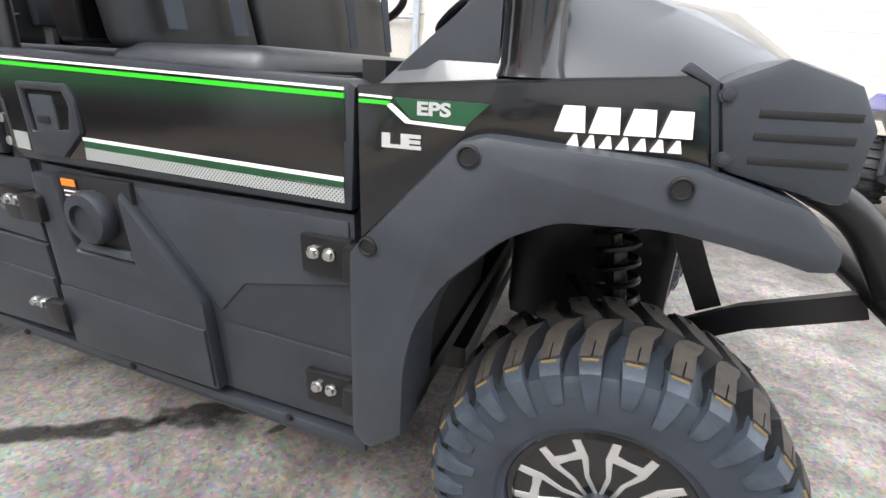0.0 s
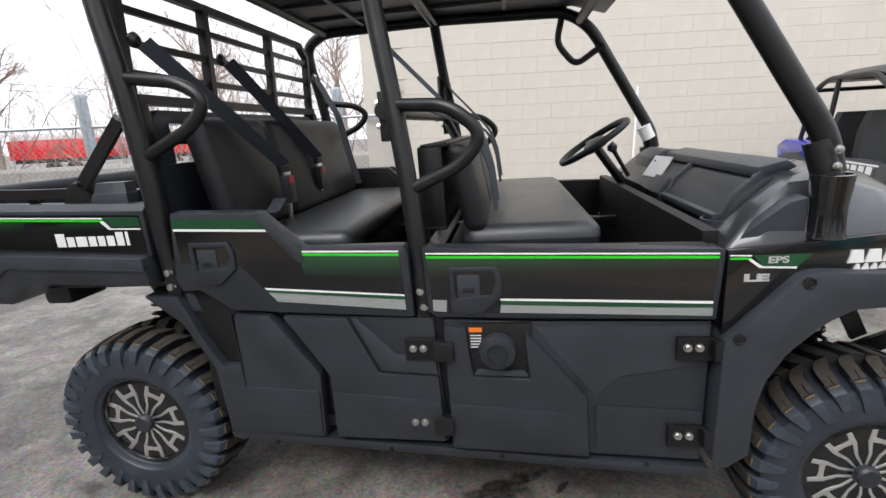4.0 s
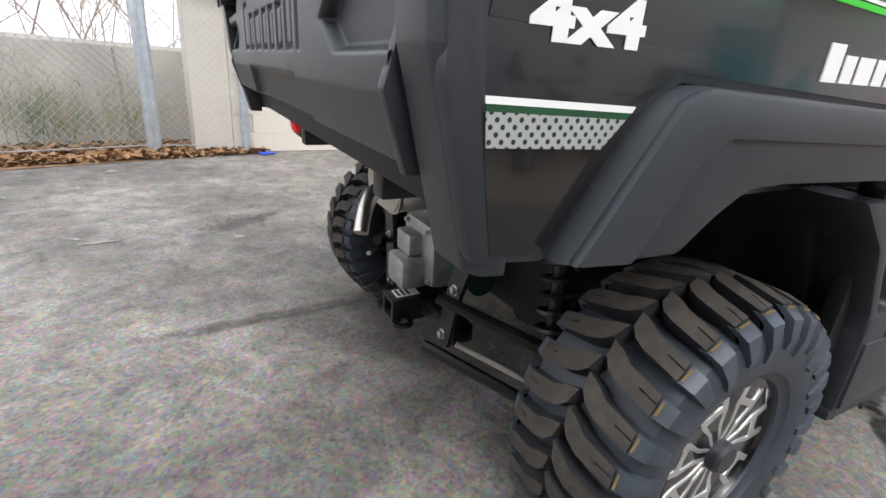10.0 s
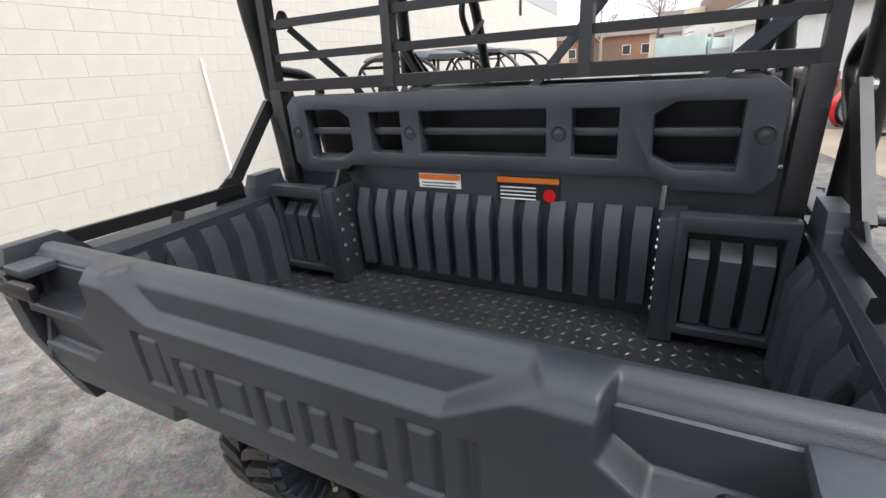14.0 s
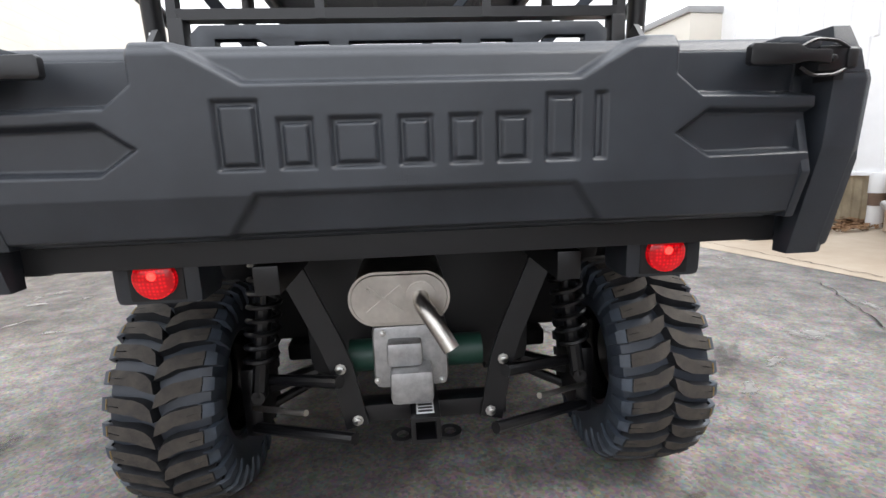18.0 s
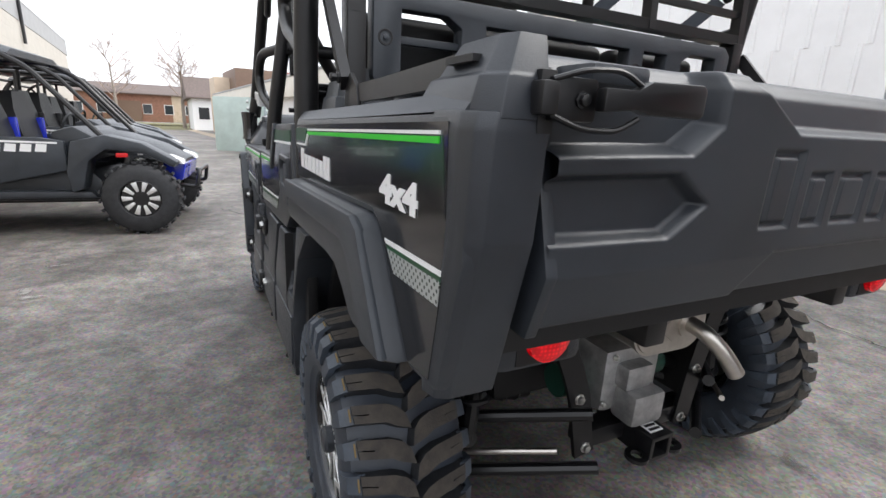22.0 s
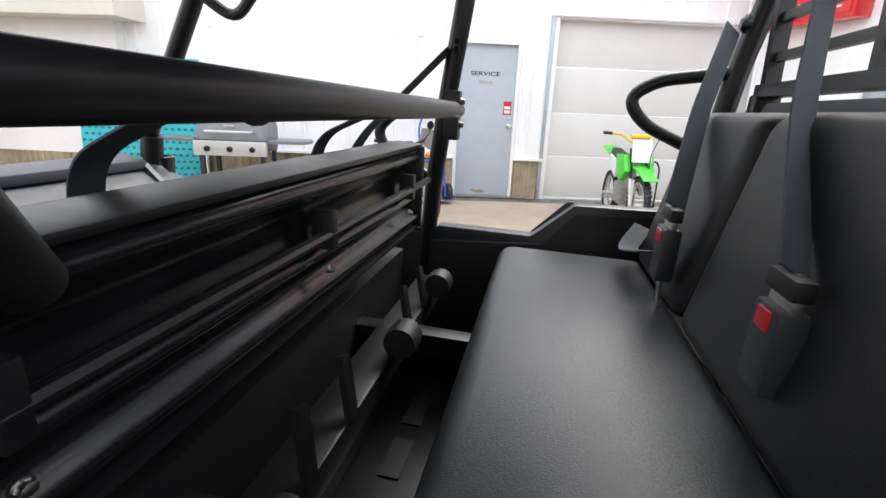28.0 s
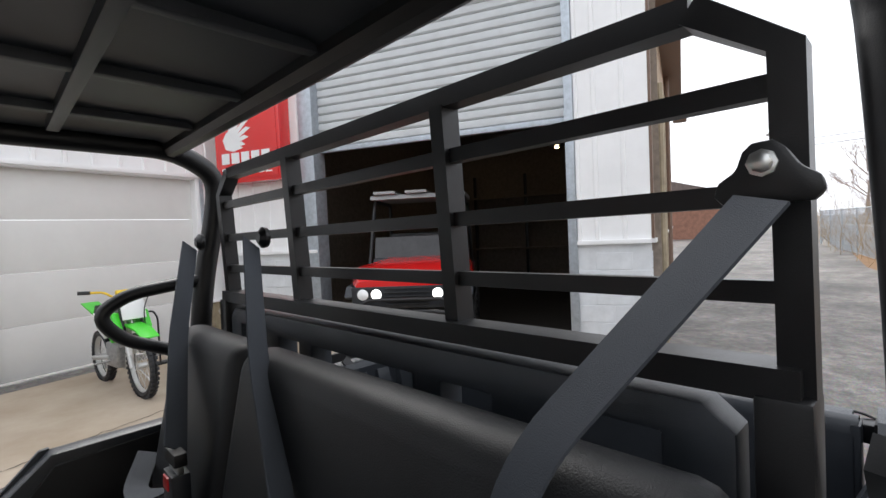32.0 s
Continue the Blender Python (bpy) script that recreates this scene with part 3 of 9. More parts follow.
def bolt(x, y, z, r, axis, h, parent, name="bolt", mat="zinc"):
    """A hexagon-headed bolt with its flange, standing h out along the axis."""
    return part(name, lathe([(r, 0), (r, h * 0.3), (r * 0.72, h * 0.35), (r * 0.68, h * 0.9), (r * 0.45, h)], 8, axis, at=(x, y, z)), mat, parent)


def fade(name, z0, z1, top, bottom):
    """A printed decal that fades from one colour to another with height."""
    m = material(name, top, 0.22, coat=0.5)
    n, l = m.node_tree.nodes, m.node_tree.links
    b = n["Principled BSDF"]
    tc = n.new("ShaderNodeTexCoord")
    sep = n.new("ShaderNodeSeparateXYZ")
    mr = n.new("ShaderNodeMapRange")
    mr.inputs["From Min"].default_value, mr.inputs["From Max"].default_value = z0, z1
    ramp = n.new("ShaderNodeValToRGB")
    ramp.color_ramp.elements[0].color, ramp.color_ramp.elements[1].color = (*bottom, 1), (*top, 1)
    l.new(tc.outputs["Object"], sep.inputs[0])
    l.new(sep.outputs["Z"], mr.inputs["Value"])
    l.new(mr.outputs[0], ramp.inputs["Fac"])
    l.new(ramp.outputs["Color"], b.inputs["Base Color"])
    return m


def dotted(name, size):
    """A silver band printed with rows of dark dots."""
    m = material(name, (0.6, 0.62, 0.62), 0.3, metal=0.2)
    n, l = m.node_tree.nodes, m.node_tree.links
    b = n["Principled BSDF"]
    tc = n.new("ShaderNodeTexCoord")
    mp = n.new("ShaderNodeMapping")
    mp.inputs["Rotation"].default_value = (0, radians(45), 0)
    mp.inputs["Scale"].default_value = (1 / size, 0, 1 / size)
    vo = n.new("ShaderNodeTexVoronoi")
    vo.inputs["Scale"].default_value = 1.0
    vo.inputs["Randomness"].default_value = 0.0
    ramp = n.new("ShaderNodeValToRGB")
    ramp.color_ramp.elements[0].position, ramp.color_ramp.elements[1].position = 0.24, 0.3
    ramp.color_ramp.elements[0].color, ramp.color_ramp.elements[1].color = (0.02, 0.03, 0.02, 1), (0.4, 0.42, 0.41, 1)
    l.new(tc.outputs["Object"], mp.inputs["Vector"])
    l.new(mp.outputs[0], vo.inputs["Vector"])
    l.new(vo.outputs["Distance"], ramp.inputs["Fac"])
    l.new(ramp.outputs["Color"], b.inputs["Base Color"])
    return m


GREEN, BLACK = (0.016, 0.075, 0.032), (0.008, 0.008, 0.009)
M["fade_door"] = fade("green_to_black_door_print", 0.915, 0.99, GREEN, BLACK)
M["fade_bed"] = fade("green_to_black_bed_print", 1.085, 1.14, GREEN, BLACK)
M["dots"] = dotted("silver_dot_print", 0.0085)
M["dots_fine"] = dotted("fine_silver_dot_print", 0.005)

REAR_UP = [(0.337, 1.128), (0.62, 1.118), (0.74, 1.006), (1.048, 1.006), (1.062, 0.985), (1.066, 0.79), (0.642, 0.806), (0.485, 0.815), (0.448, 0.84), (0.39, 0.88), (0.325, 0.876), (0.312, 0.92)]
REAR_LOW = [(0.645, 0.8), (1.118, 0.785), (1.14, 0.37), (0.768, 0.372), (0.772, 0.605)]
SIDE_BOX = [(0.484, 0.802), (0.608, 0.8), (0.749, 0.605), (0.739, 0.374), (0.4, 0.377), (0.387, 0.621), (0.48, 0.621)]
FRONT_UP = [(1.1, 0.998), (1.88, 0.972), (1.89, 0.962), (1.878, 0.776), (1.13, 0.79), (1.105, 0.81)]
FRONT_LOW = [(1.145, 0.782), (1.36, 0.772), (1.875, 0.768), (1.871, 0.33), (1.147, 0.352)]
FRONT_RAISE = [(1.147, 0.768), (1.212, 0.764), (1.228, 0.608), (1.388, 0.603), (1.375, 0.752), (1.55, 0.545), (1.56, 0.345), (1.15, 0.36)]
SILL = [(0.396, 0.386), (1.575, 0.33), (1.89, 0.318), (1.89, 0.285), (1.58, 0.298), (0.4, 0.355)]
FENDER_F = [(1.885, 0.72), (2.055, 0.905), (2.09, 0.914), (2.35, 0.893), (2.479, 0.854), (2.53, 0.806), (2.534, 0.771), (2.497, 0.771), (2.429, 0.789), (2.327, 0.808), (2.19, 0.804), (2.126, 0.773), (2.045, 0.692), (2.0, 0.61), (1.983, 0.536), (1.979, 0.385), (1.913, 0.334), (1.878, 0.364)]
BED_SIDE = [(0.25, 1.14), (-0.1, 1.15), (-0.54, 1.165), (-0.572, 1.15), (-0.578, 1.019), (-0.538, 0.855), (-0.455, 0.848), (-0.35, 1.0), (-0.318, 1.02), (0.25, 0.995)]
BED_FACE = [(0.235, 1.126), (-0.1, 1.139), (-0.54, 1.155), (-0.548, 1.02), (-0.522, 0.866), (-0.462, 0.86), (-0.358, 1.01), (-0.322, 1.032), (0.238, 1.006)]
FLARE_R = [(-0.458, 0.85), (-0.354, 1.006), (-0.318, 1.022), (0.24, 1.0), (0.248, 0.902), (-0.15, 0.915), (-0.203, 0.91), (-0.25, 0.882), (-0.295, 0.845)]
FLARE_TOP = [(-0.45, 0.856), (-0.35, 1.006), (-0.318, 1.02), (0.238, 0.998), (0.242, 0.955), (-0.27, 0.972), (-0.31, 0.945), (-0.375, 0.85)]


def bar_letters(widths, heights, gap, size):
    """Plain upright blocks in the rhythm of a word: a list of rectangles (x0, x1, z0, z1)."""
    out, x = [], 0.0
    for w, h in zip(widths, heights):
        out.append((x, x + w * size, 0.0, h * size))
        x += (w + gap) * size
    return out, x - gap * size


MARK_W = (0.62, 0.5, 0.72, 0.5, 0.46, 0.5, 0.5, 0.2)
MARK_H = (1.0, 0.74, 0.74, 0.74, 0.74, 0.74, 1.0, 1.0)


def stripe_set(s, host, pts, d=-0.0015):
    """Thin printed bands on a side panel: (name, polygon, material)."""
    for name, poly, mat in pts:
        part(name, side(prism(poly, d, 0.004), s), mat, host)


def hinge(s, x, z, host):
    h = part("hinge", side(box(x - 0.026, x + 0.07, -0.0065, 0.01, z - 0.04, z + 0.028, 0.004), s), "chassis", host)
    part("hinge_arm", side(box(x + 0.062, x + 0.122, -0.028, 0.01, z - 0.034, z + 0.024, 0.008), s), "frame", h)
    for dx in (0.0, 0.03):
        bx = x + dx
        bolt(bx, s * (yo(bx) + 0.007), z, 0.012, "y", s * 0.012, h)


def handle(s, x0, x1, z0, z1, host):
    """The moulded latch pocket with its paddle."""
    pan = part("latch_pocket", side(plate([(x0, z1), (x1 - 0.015, z1), (x1, z1 - 0.03), (x1, z0 + 0.05), (x1 - 0.06, z0), (x0, z0)],
               [[(x0 + 0.014, z1 - 0.014), (x1 - 0.026, z1 - 0.014), (x1 - 0.016, z1 - 0.04), (x1 - 0.03, z0 + 0.055), (x0 + 0.014, z0 + 0.045)]], -0.008, 0.03, 0.005), s), "plastic", host)
    # Near-black back and scoop patch: the hollows' shade is put into their colour.
    part("pocket_back", side(box(x0 + 0.005, x1 - 0.008, 0.02, 0.03, z0 + 0.03, z1 - 0.006), s), "liner", pan)
    part("latch_paddle", side(box(x0 + 0.02, x0 + 0.085, -0.004, 0.02, z1 - 0.095, z1 - 0.022, 0.006), s), "plastic_grey", pan)
    part("scoop_shade", side(box(x0 + 0.035, x0 + 0.068, -0.0065, 0.0, z1 - 0.075, z1 - 0.06, 0.003), s), "liner", pan)


for s in SIDES:
    sill = part("sill", side(prism(SILL, 0.0, 0.1, 0.008), s), "plastic", utv)
    for x in (0.56, 0.95, 1.3, 1.72):
        bolt(x, s * (yo(x) - 0.001), 0.352 - (x - 0.41) * 0.022, 0.009, "y", s * 0.006, sill, "clip", "liner")
    rd = part("rear_door", side(prism(REAR_UP, 0.0, 0.06, 0.014), s), "plastic", utv)
    part("door_skin", side(prism([(0.345, 1.108), (0.612, 1.1), (0.735, 0.98), (1.036, 0.985), (1.045, 0.815), (0.645, 0.842), (0.54, 0.96), (0.345, 0.97)], -0.0005, 0.01), s), "paint", rd)
    stripe_set(s, rd, [
        ("green_band", [(0.345, 1.108), (0.622, 1.099), (0.648, 1.067), (0.342, 1.079)], "dark_green"),
        ("white_line", [(0.342, 1.079), (0.648, 1.067), (0.655, 1.06), (0.342, 1.072)], "white"),
        ("green_fade", [(0.74, 0.985), (1.035, 0.978), (1.037, 0.915), (0.74, 0.925)], "fade_door"),
        ("green_tint", [(0.614, 0.882), (1.041, 0.858), (1.042, 0.847), (0.622, 0.871)], "dark_green"),
        ("silver_band", [(0.62, 0.874), (1.041, 0.849), (1.043, 0.816), (0.645, 0.844)], "dots_fine"),
        ("white_line", [(0.61, 0.888), (1.041, 0.863), (1.041, 0.857), (0.614, 0.882)], "white")])
    stripe_set(s, rd, [("white_line", [(0.733, 1.0), (1.035, 0.993), (1.035, 0.989), (0.735, 0.996)], "white"),
                       ("green_line", [(0.737, 0.993), (1.035, 0.985), (1.035, 0.978), (0.741, 0.986)], "green")], -0.003)
    part("shoulder_cap", side(prism([(0.62, 1.12), (0.64, 1.117), (0.746, 1.004), (0.748, 0.968), (0.731, 0.965), (0.615, 1.1)], -0.006, 0.01, 0.003), s), "plastic_grey", rd)
    handle(s, 0.385, 0.53, 0.9, 1.034, rd)
    low = part("lower_panel", side(prism(REAR_LOW, 0.012, 0.06, 0.012), s), "plastic", rd)
    part("raised_field", side(prism([(0.652, 0.794), (0.858, 0.79), (0.94, 0.61), (1.122, 0.6), (1.133, 0.38), (0.776, 0.38), (0.778, 0.6)], -0.004, 0.02, 0.008), s), "plastic", low)
    # Lighter plastic: the light on this slanted face is put into its colour.
    part("lit_facet", side(prism([(0.868, 0.789), (0.888, 0.785), (0.999, 0.668), (1.115, 0.66), (1.121, 0.604), (0.945, 0.614)], 0.002, 0.02, 0.006), s), "plastic_grey", low)
    part("lower_step", side(prism([(0.782, 0.543), (1.122, 0.523), (1.13, 0.384), (0.78, 0.384)], -0.0085, 0.02, 0.004), s), "plastic", low)
    hinge(s, 1.054, 0.697, low)
    hinge(s, 1.04, 0.45, low)
    bx = part("side_box", side(prism(SIDE_BOX, -0.004, 0.1, 0.016), s), "plastic", utv)
    part("lower_step", side(prism([(0.402, 0.557), (0.738, 0.545), (0.73, 0.389), (0.412, 0.391)], -0.008, 0.02, 0.004), s), "plastic", bx)
    # Lighter strip: the crease's highlight, put into colour.
    part("crease_highlight", side(prism([(0.49, 0.472), (0.732, 0.459), (0.732, 0.456), (0.49, 0.469)], -0.009, 0.02), s), "plastic_grey", bx)
    part("box_seam", side(prism([(0.478, 0.8), (0.483, 0.8), (0.492, 0.468), (0.487, 0.468)], -0.0052, 0.02), s), "liner", bx)
    part("box_latch", side(plate([(0.583, 0.505), (0.617, 0.505), (0.617, 0.416), (0.583, 0.416)], [[(0.59, 0.497), (0.61, 0.497), (0.61, 0.424), (0.59, 0.424)]], -0.007, 0.01, 0.002), s), "liner", bx)
    # Front wall of the rear wheel arch, with its step.
    part("arch_front", side(prism([(0.18, 0.865), (0.305, 0.86), (0.36, 0.72), (0.415, 0.62), (0.5, 0.62), (0.5, 0.39), (0.43, 0.345), (0.41, 0.39), (0.385, 0.62), (0.3, 0.77)], 0.0, 0.12, 0.008), s), "plastic", utv)
    part("arch_liner", side(prism([(0.22, 0.87), (0.32, 0.85), (0.44, 0.62), (0.46, 0.36), (0.40, 0.36), (0.37, 0.6)], 0.1, 0.45, 0.02), s), "liner", utv)
    part("arch_bracket", side(prism([(0.3, 0.865), (0.345, 0.86), (0.36, 0.8), (0.31, 0.8)], 0.03, 0.09, 0.005), s), "plastic_grey", utv)
    part("gas_strut", tube([(0.42, s * 0.74, 0.84), (0.425, s * 0.74, 0.68)], 0.014), "cast", utv)
    fd = part("front_door", side(prism(FRONT_UP, 0.0, 0.06, 0.014), s), "plastic", utv)
    part("door_skin", side(prism([(1.115, 0.986), (1.87, 0.962), (1.866, 0.788), (1.12, 0.806)], -0.0005, 0.01), s), "paint", fd)
    stripe_set(s, fd, [
        ("green_fade", [(1.115, 0.97), (1.872, 0.947), (1.872, 0.885), (1.115, 0.905)], "fade_door"),
        ("green_tint", [(1.315, 0.84), (1.866, 0.823), (1.866, 0.81), (1.316, 0.827)], "dark_green"),
        ("silver_band", [(1.315, 0.83), (1.866, 0.813), (1.866, 0.789), (1.312, 0.804)], "dots_fine"),
        ("silver_band", [(1.122, 0.845), (1.163, 0.843), (1.16, 0.808), (1.122, 0.811)], "dots_fine"),
        ("white_line", [(1.313, 0.846), (1.866, 0.83), (1.866, 0.823), (1.315, 0.839)], "white")])
    stripe_set(s, fd, [("white_line", [(1.112, 0.984), (1.872, 0.961), (1.872, 0.957), (1.112, 0.98)], "white"),
                       ("green_line", [(1.112, 0.975), (1.872, 0.953), (1.872, 0.946), (1.112, 0.968)], "green")], -0.003)
    handle(s, 1.175, 1.32, 0.803, 0.94, fd)
    low = part("lower_panel", side(prism(FRONT_LOW, 0.014, 0.06, 0.01), s), "plastic", fd)
    part("raised_field", side(prism(FRONT_RAISE, -0.012, 0.03, 0.014), s), "plastic", low)
    part("lower_step", side(prism([(1.155, 0.519), (1.548, 0.492), (1.552, 0.358), (1.158, 0.372)], -0.0165, 0.02, 0.004), s), "plastic", low)
    part("lower_step", side(prism([(1.575, 0.505), (1.866, 0.494), (1.864, 0.338), (1.578, 0.347)], 0.0085, 0.03, 0.004), s), "plastic", low)
    # Slanted face again, lightened in colour for the light it catches.
    part("lit_facet", side(prism([(1.4, 0.758), (1.866, 0.755), (1.866, 0.64), (1.64, 0.6), (1.575, 0.53)], 0.0095, 0.03, 0.006), s), "plastic_grey", low)
    hinge(s, 1.808, 0.7, low)
    hinge(s, 1.797, 0.428, low)
    if s < 0:
        part("filler_pocket", side(box(1.2, 1.4, 0.004, 0.03, 0.6, 0.768, 0.006), s), "liner", low)
        part("fuel_cap", lathe([(0.052, 0.0), (0.056, -0.02), (0.05, -0.035), (0.03, -0.04), (0.03, -0.032), (0.0, -0.032)], 20, at=(1.3, s * (yo(1.3) - 0.008), 0.69)), "plastic", low)
        part("filler_ledge", side(prism([(1.24, 0.628), (1.375, 0.624), (1.388, 0.606), (1.228, 0.61)], -0.006, 0.03, 0.003), s), "plastic_grey", low)
        warn = part("warning_label", side(box(1.218, 1.26, 0.0015, 0.005, 0.69, 0.76), s), "label", low)
        part("label_header", side(box(1.22, 1.258, 0.0, 0.005, 0.744, 0.758), s), "orange", warn)
        for i in range(5):
            part("label_line", side(box(1.223, 1.255, 0.0005, 0.005, 0.696 + i * 0.009, 0.699 + i * 0.009), s), "white", warn)
    fen = part("front_fender", side(prism(FENDER_F, -0.035, 0.12, 0.02), s), "plastic_grey", utv)
    for x, z in ((2.07, 0.886), (2.332, 0.867), (1.922, 0.737)):
        part("fender_plug", lathe([(0.0155, -s * 0.004), (0.0155, s * 0.002), (0.0125, s * 0.003), (0.011, 0.0), (0.0, 0.0)], 14, at=(x, s * (yo(x) + 0.036), z) if s > 0 else (x, -yo(x) - 0.036, z)), "liner", fen)
    part("fender_liner", side(prism([(1.95, 0.93), (2.5, 0.9), (2.42, 0.83), (2.2, 0.835), (2.1, 0.79), (1.99, 0.64), (1.96, 0.36), (1.9, 0.36)], 0.12, 0.55), s), "liner", utv)
    bs = part("bed_side", side(prism(BED_SIDE, 0.0, 0.05, 0.012), s), "plastic", utv)
    part("bed_skin", side(prism(BED_FACE, -0.001, 0.01), s), "paint", bs)
    stripe_set(s, bs, [
        ("green_fade", [(0.235, 1.118), (-0.53, 1.142), (-0.545, 1.06), (0.238, 1.03)], "fade_bed"),
        ("green_tint", [(-0.541, 0.998), (-0.381, 0.993), (-0.388, 0.985), (-0.54, 0.989)], "dark_green"),
        ("silver_band", [(-0.54, 0.992), (-0.386, 0.987), (-0.411, 0.96), (-0.537, 0.963)], "dots"),
        ("white_line", [(-0.542, 1.004), (-0.376, 0.999), (-0.38, 0.993), (-0.541, 0.998)], "white")], -0.002)
    stripe_set(s, bs, [("green_panel", [(0.112, 1.124), (0.232, 1.12), (0.234, 1.092), (0.134, 1.094)], "dark_green"),
        ("white_line", [(0.104, 1.1225), (-0.525, 1.146), (-0.525, 1.142), (0.106, 1.1185)], "white"),
        ("green_line", [(0.106, 1.1165), (-0.525, 1.14), (-0.525, 1.133), (0.108, 1.11)], "green"),
        ("white_line", [(0.094, 1.112), (0.11, 1.112), (0.13, 1.089), (0.232, 1.086), (0.232, 1.082), (0.122, 1.085)], "white")], -0.0035)
    rects, wide = bar_letters(MARK_W, MARK_H, 0.14, 0.0535)
    x0 = -0.082 if s < 0 else 0.186
    for a, b, z0, z1 in rects:
        xa, xb = (x0 + a, x0 + b) if s < 0 else (x0 - a, x0 - b)
        part("maker_mark", side(box(min(xa, xb), max(xa, xb), -0.0025, 0.004, 1.034 + z0 * 0.8, 1.034 + z1 * 0.8), s), "white", bs)
    t = text_bm("4x4", 0.05, 0.0008, 0.0024, 1.6)
    if s < 0:
        place(t, Matrix.Translation((-0.506, 0, 1.049)) @ Matrix.Rotation(radians(90), 4, "X"))
    else:
        place(t, Matrix.Translation((-0.358, 0, 1.049)) @ Matrix.Rotation(radians(180), 4, "Z") @ Matrix.Rotation(radians(90), 4, "X"))
    for v in t.verts:
        v.co.y = s * (yo(v.co.x) + 0.0018 + (0.001 if v.co.y * -s < 0 else 0.0))
    part("lettering", t, "white", bs, "white letters 4x4")
    fl = part("rear_fender", side(prism(FLARE_R, -0.03, 0.1, 0.02), s), "plastic", utv)
    # Raised crown in lighter plastic: its light from above is in the colour.
    part("lit_fender_crown", side(prism(FLARE_TOP, -0.036, -0.02, 0.006), s), "plastic_grey", fl)
    # Bed top rail with its two raised blocks.
    top = part("bed_rail", loft([[(x, s * (yo(x) - 0.004), z - 0.02), (x, s * (yo(x) - 0.02), z), (x, s * 0.70, z - 0.004), (x, s * 0.69, z - 0.03)] for x, z in ((0.25, 1.158), (-0.2, 1.172), (-0.56, 1.186))]), "plastic_grey", utv)
    block = part("corner_block", bevel(loft([[(x0, s * 0.697, z), (x0, s * y0, z), (x1, s * y1, z), (x2, s * y2, z), (x2, s * 0.692, z)] for x0, y0, x1, y1, x2, y2, z in (
        (-0.41, 0.758, -0.56, 0.764, -0.59, 0.745, 1.16), (-0.44, 0.748, -0.56, 0.753, -0.585, 0.738, 1.198), (-0.448, 0.742, -0.56, 0.747, -0.583, 0.735, 1.201), (-0.47, 0.726, -0.555, 0.73, -0.574, 0.722, 1.236))]), 0.004, 2), "plastic", top)
    # Raised near-black patches: shade of a groove and a notch, put into colour.
    part("groove_shade", box(-0.535, -0.475, s * 0.736, s * 0.7475, 1.212, 1.219), "liner", block)
    part("notch_shade", box(-0.5908, -0.55, s * 0.6885, s * 0.706, 1.148, 1.205, 0.001), "liner", block)
    part("front_block", bevel(loft([[(x0, s * 0.697, z), (x0, s * y, z), (x1, s * y, z), (x1, s * 0.697, z)] for x0, x1, y, z in ((0.172, 0.036, 0.752, 1.15), (0.166, 0.044, 0.746, 1.19), (0.164, 0.047, 0.742, 1.192), (0.158, 0.056, 0.735, 1.224))]), 0.006, 2), "plastic_grey", top)
    part("bed_corner", bevel(loft([[(-0.5, s * 0.69, z), (-0.5, s * (yo(-0.5) - 0.002), z), (x + 0.03, s * (0.772 - d), z), (x + 0.008, s * (0.766 - d), z), (x, s * (0.75 - d), z), (x, s * 0.69, z)] for x, d, z in (
        (-0.535, 0.0, 0.842), (-0.562, 0.0, 0.95), (-0.584, 0.0, 1.04), (-0.59, 0.0, 1.15), (-0.588, 0.004, 1.166))]), 0.003, 2), "plastic", utv)
    # Bed inner wall with ribs.
    iw = part("bed_wall", box(-0.52, 0.15, s * 0.69, s * 0.705, 0.88, 1.15), "plastic", utv)
    for i in range(6):
        x = -0.45 + i * 0.1
        part("rib", loft([[(x - w, s * 0.69, z), (x + w, s * 0.69, z), (x + w * 0.8, s * (0.69 - d), z), (x - w * 0.8, s * (0.69 - d), z)] for w, d, z in ((0.035, 0.03, 0.885), (0.033, 0.026, 1.08), (0.03, 0.004, 1.13))]), "plastic_grey", iw)
    # Tilt strut and the bar above the bed side.
    arm = part("bed_strut", strip([(0.2, s * 0.73, 1.42), (0.005, s * 0.735, 1.215)], 0.035, 0.02, (0.59, 0, 0.8)), "frame", utv)
    bolt(0.2, s * 0.74, 1.418, 0.015, "y", s * 0.014, arm)
    bolt(0.012, s * 0.745, 1.226, 0.011, "y", s * 0.02, arm, "pin", "frame")
    part("pivot_plate", prism([(0.03, 1.16), (0.015, 1.225), (-0.02, 1.235), (-0.06, 1.21), (-0.08, 1.16)], s * 0.725, s * 0.733, 0.002), "frame", arm)
    part("side_bar", strip([(0.02, s * 0.722, 1.195), (-0.2, s * 0.722, 1.2), (-0.46, s * 0.722, 1.21)], 0.032, 0.014, (0, 0, 1)), "frame", arm)
    part("bar_brace", strip([(-0.2, s * 0.715, 1.19), (-0.31, s * 0.66, 1.04)], 0.03, 0.01, (1, 0, 0)), "frame", arm)
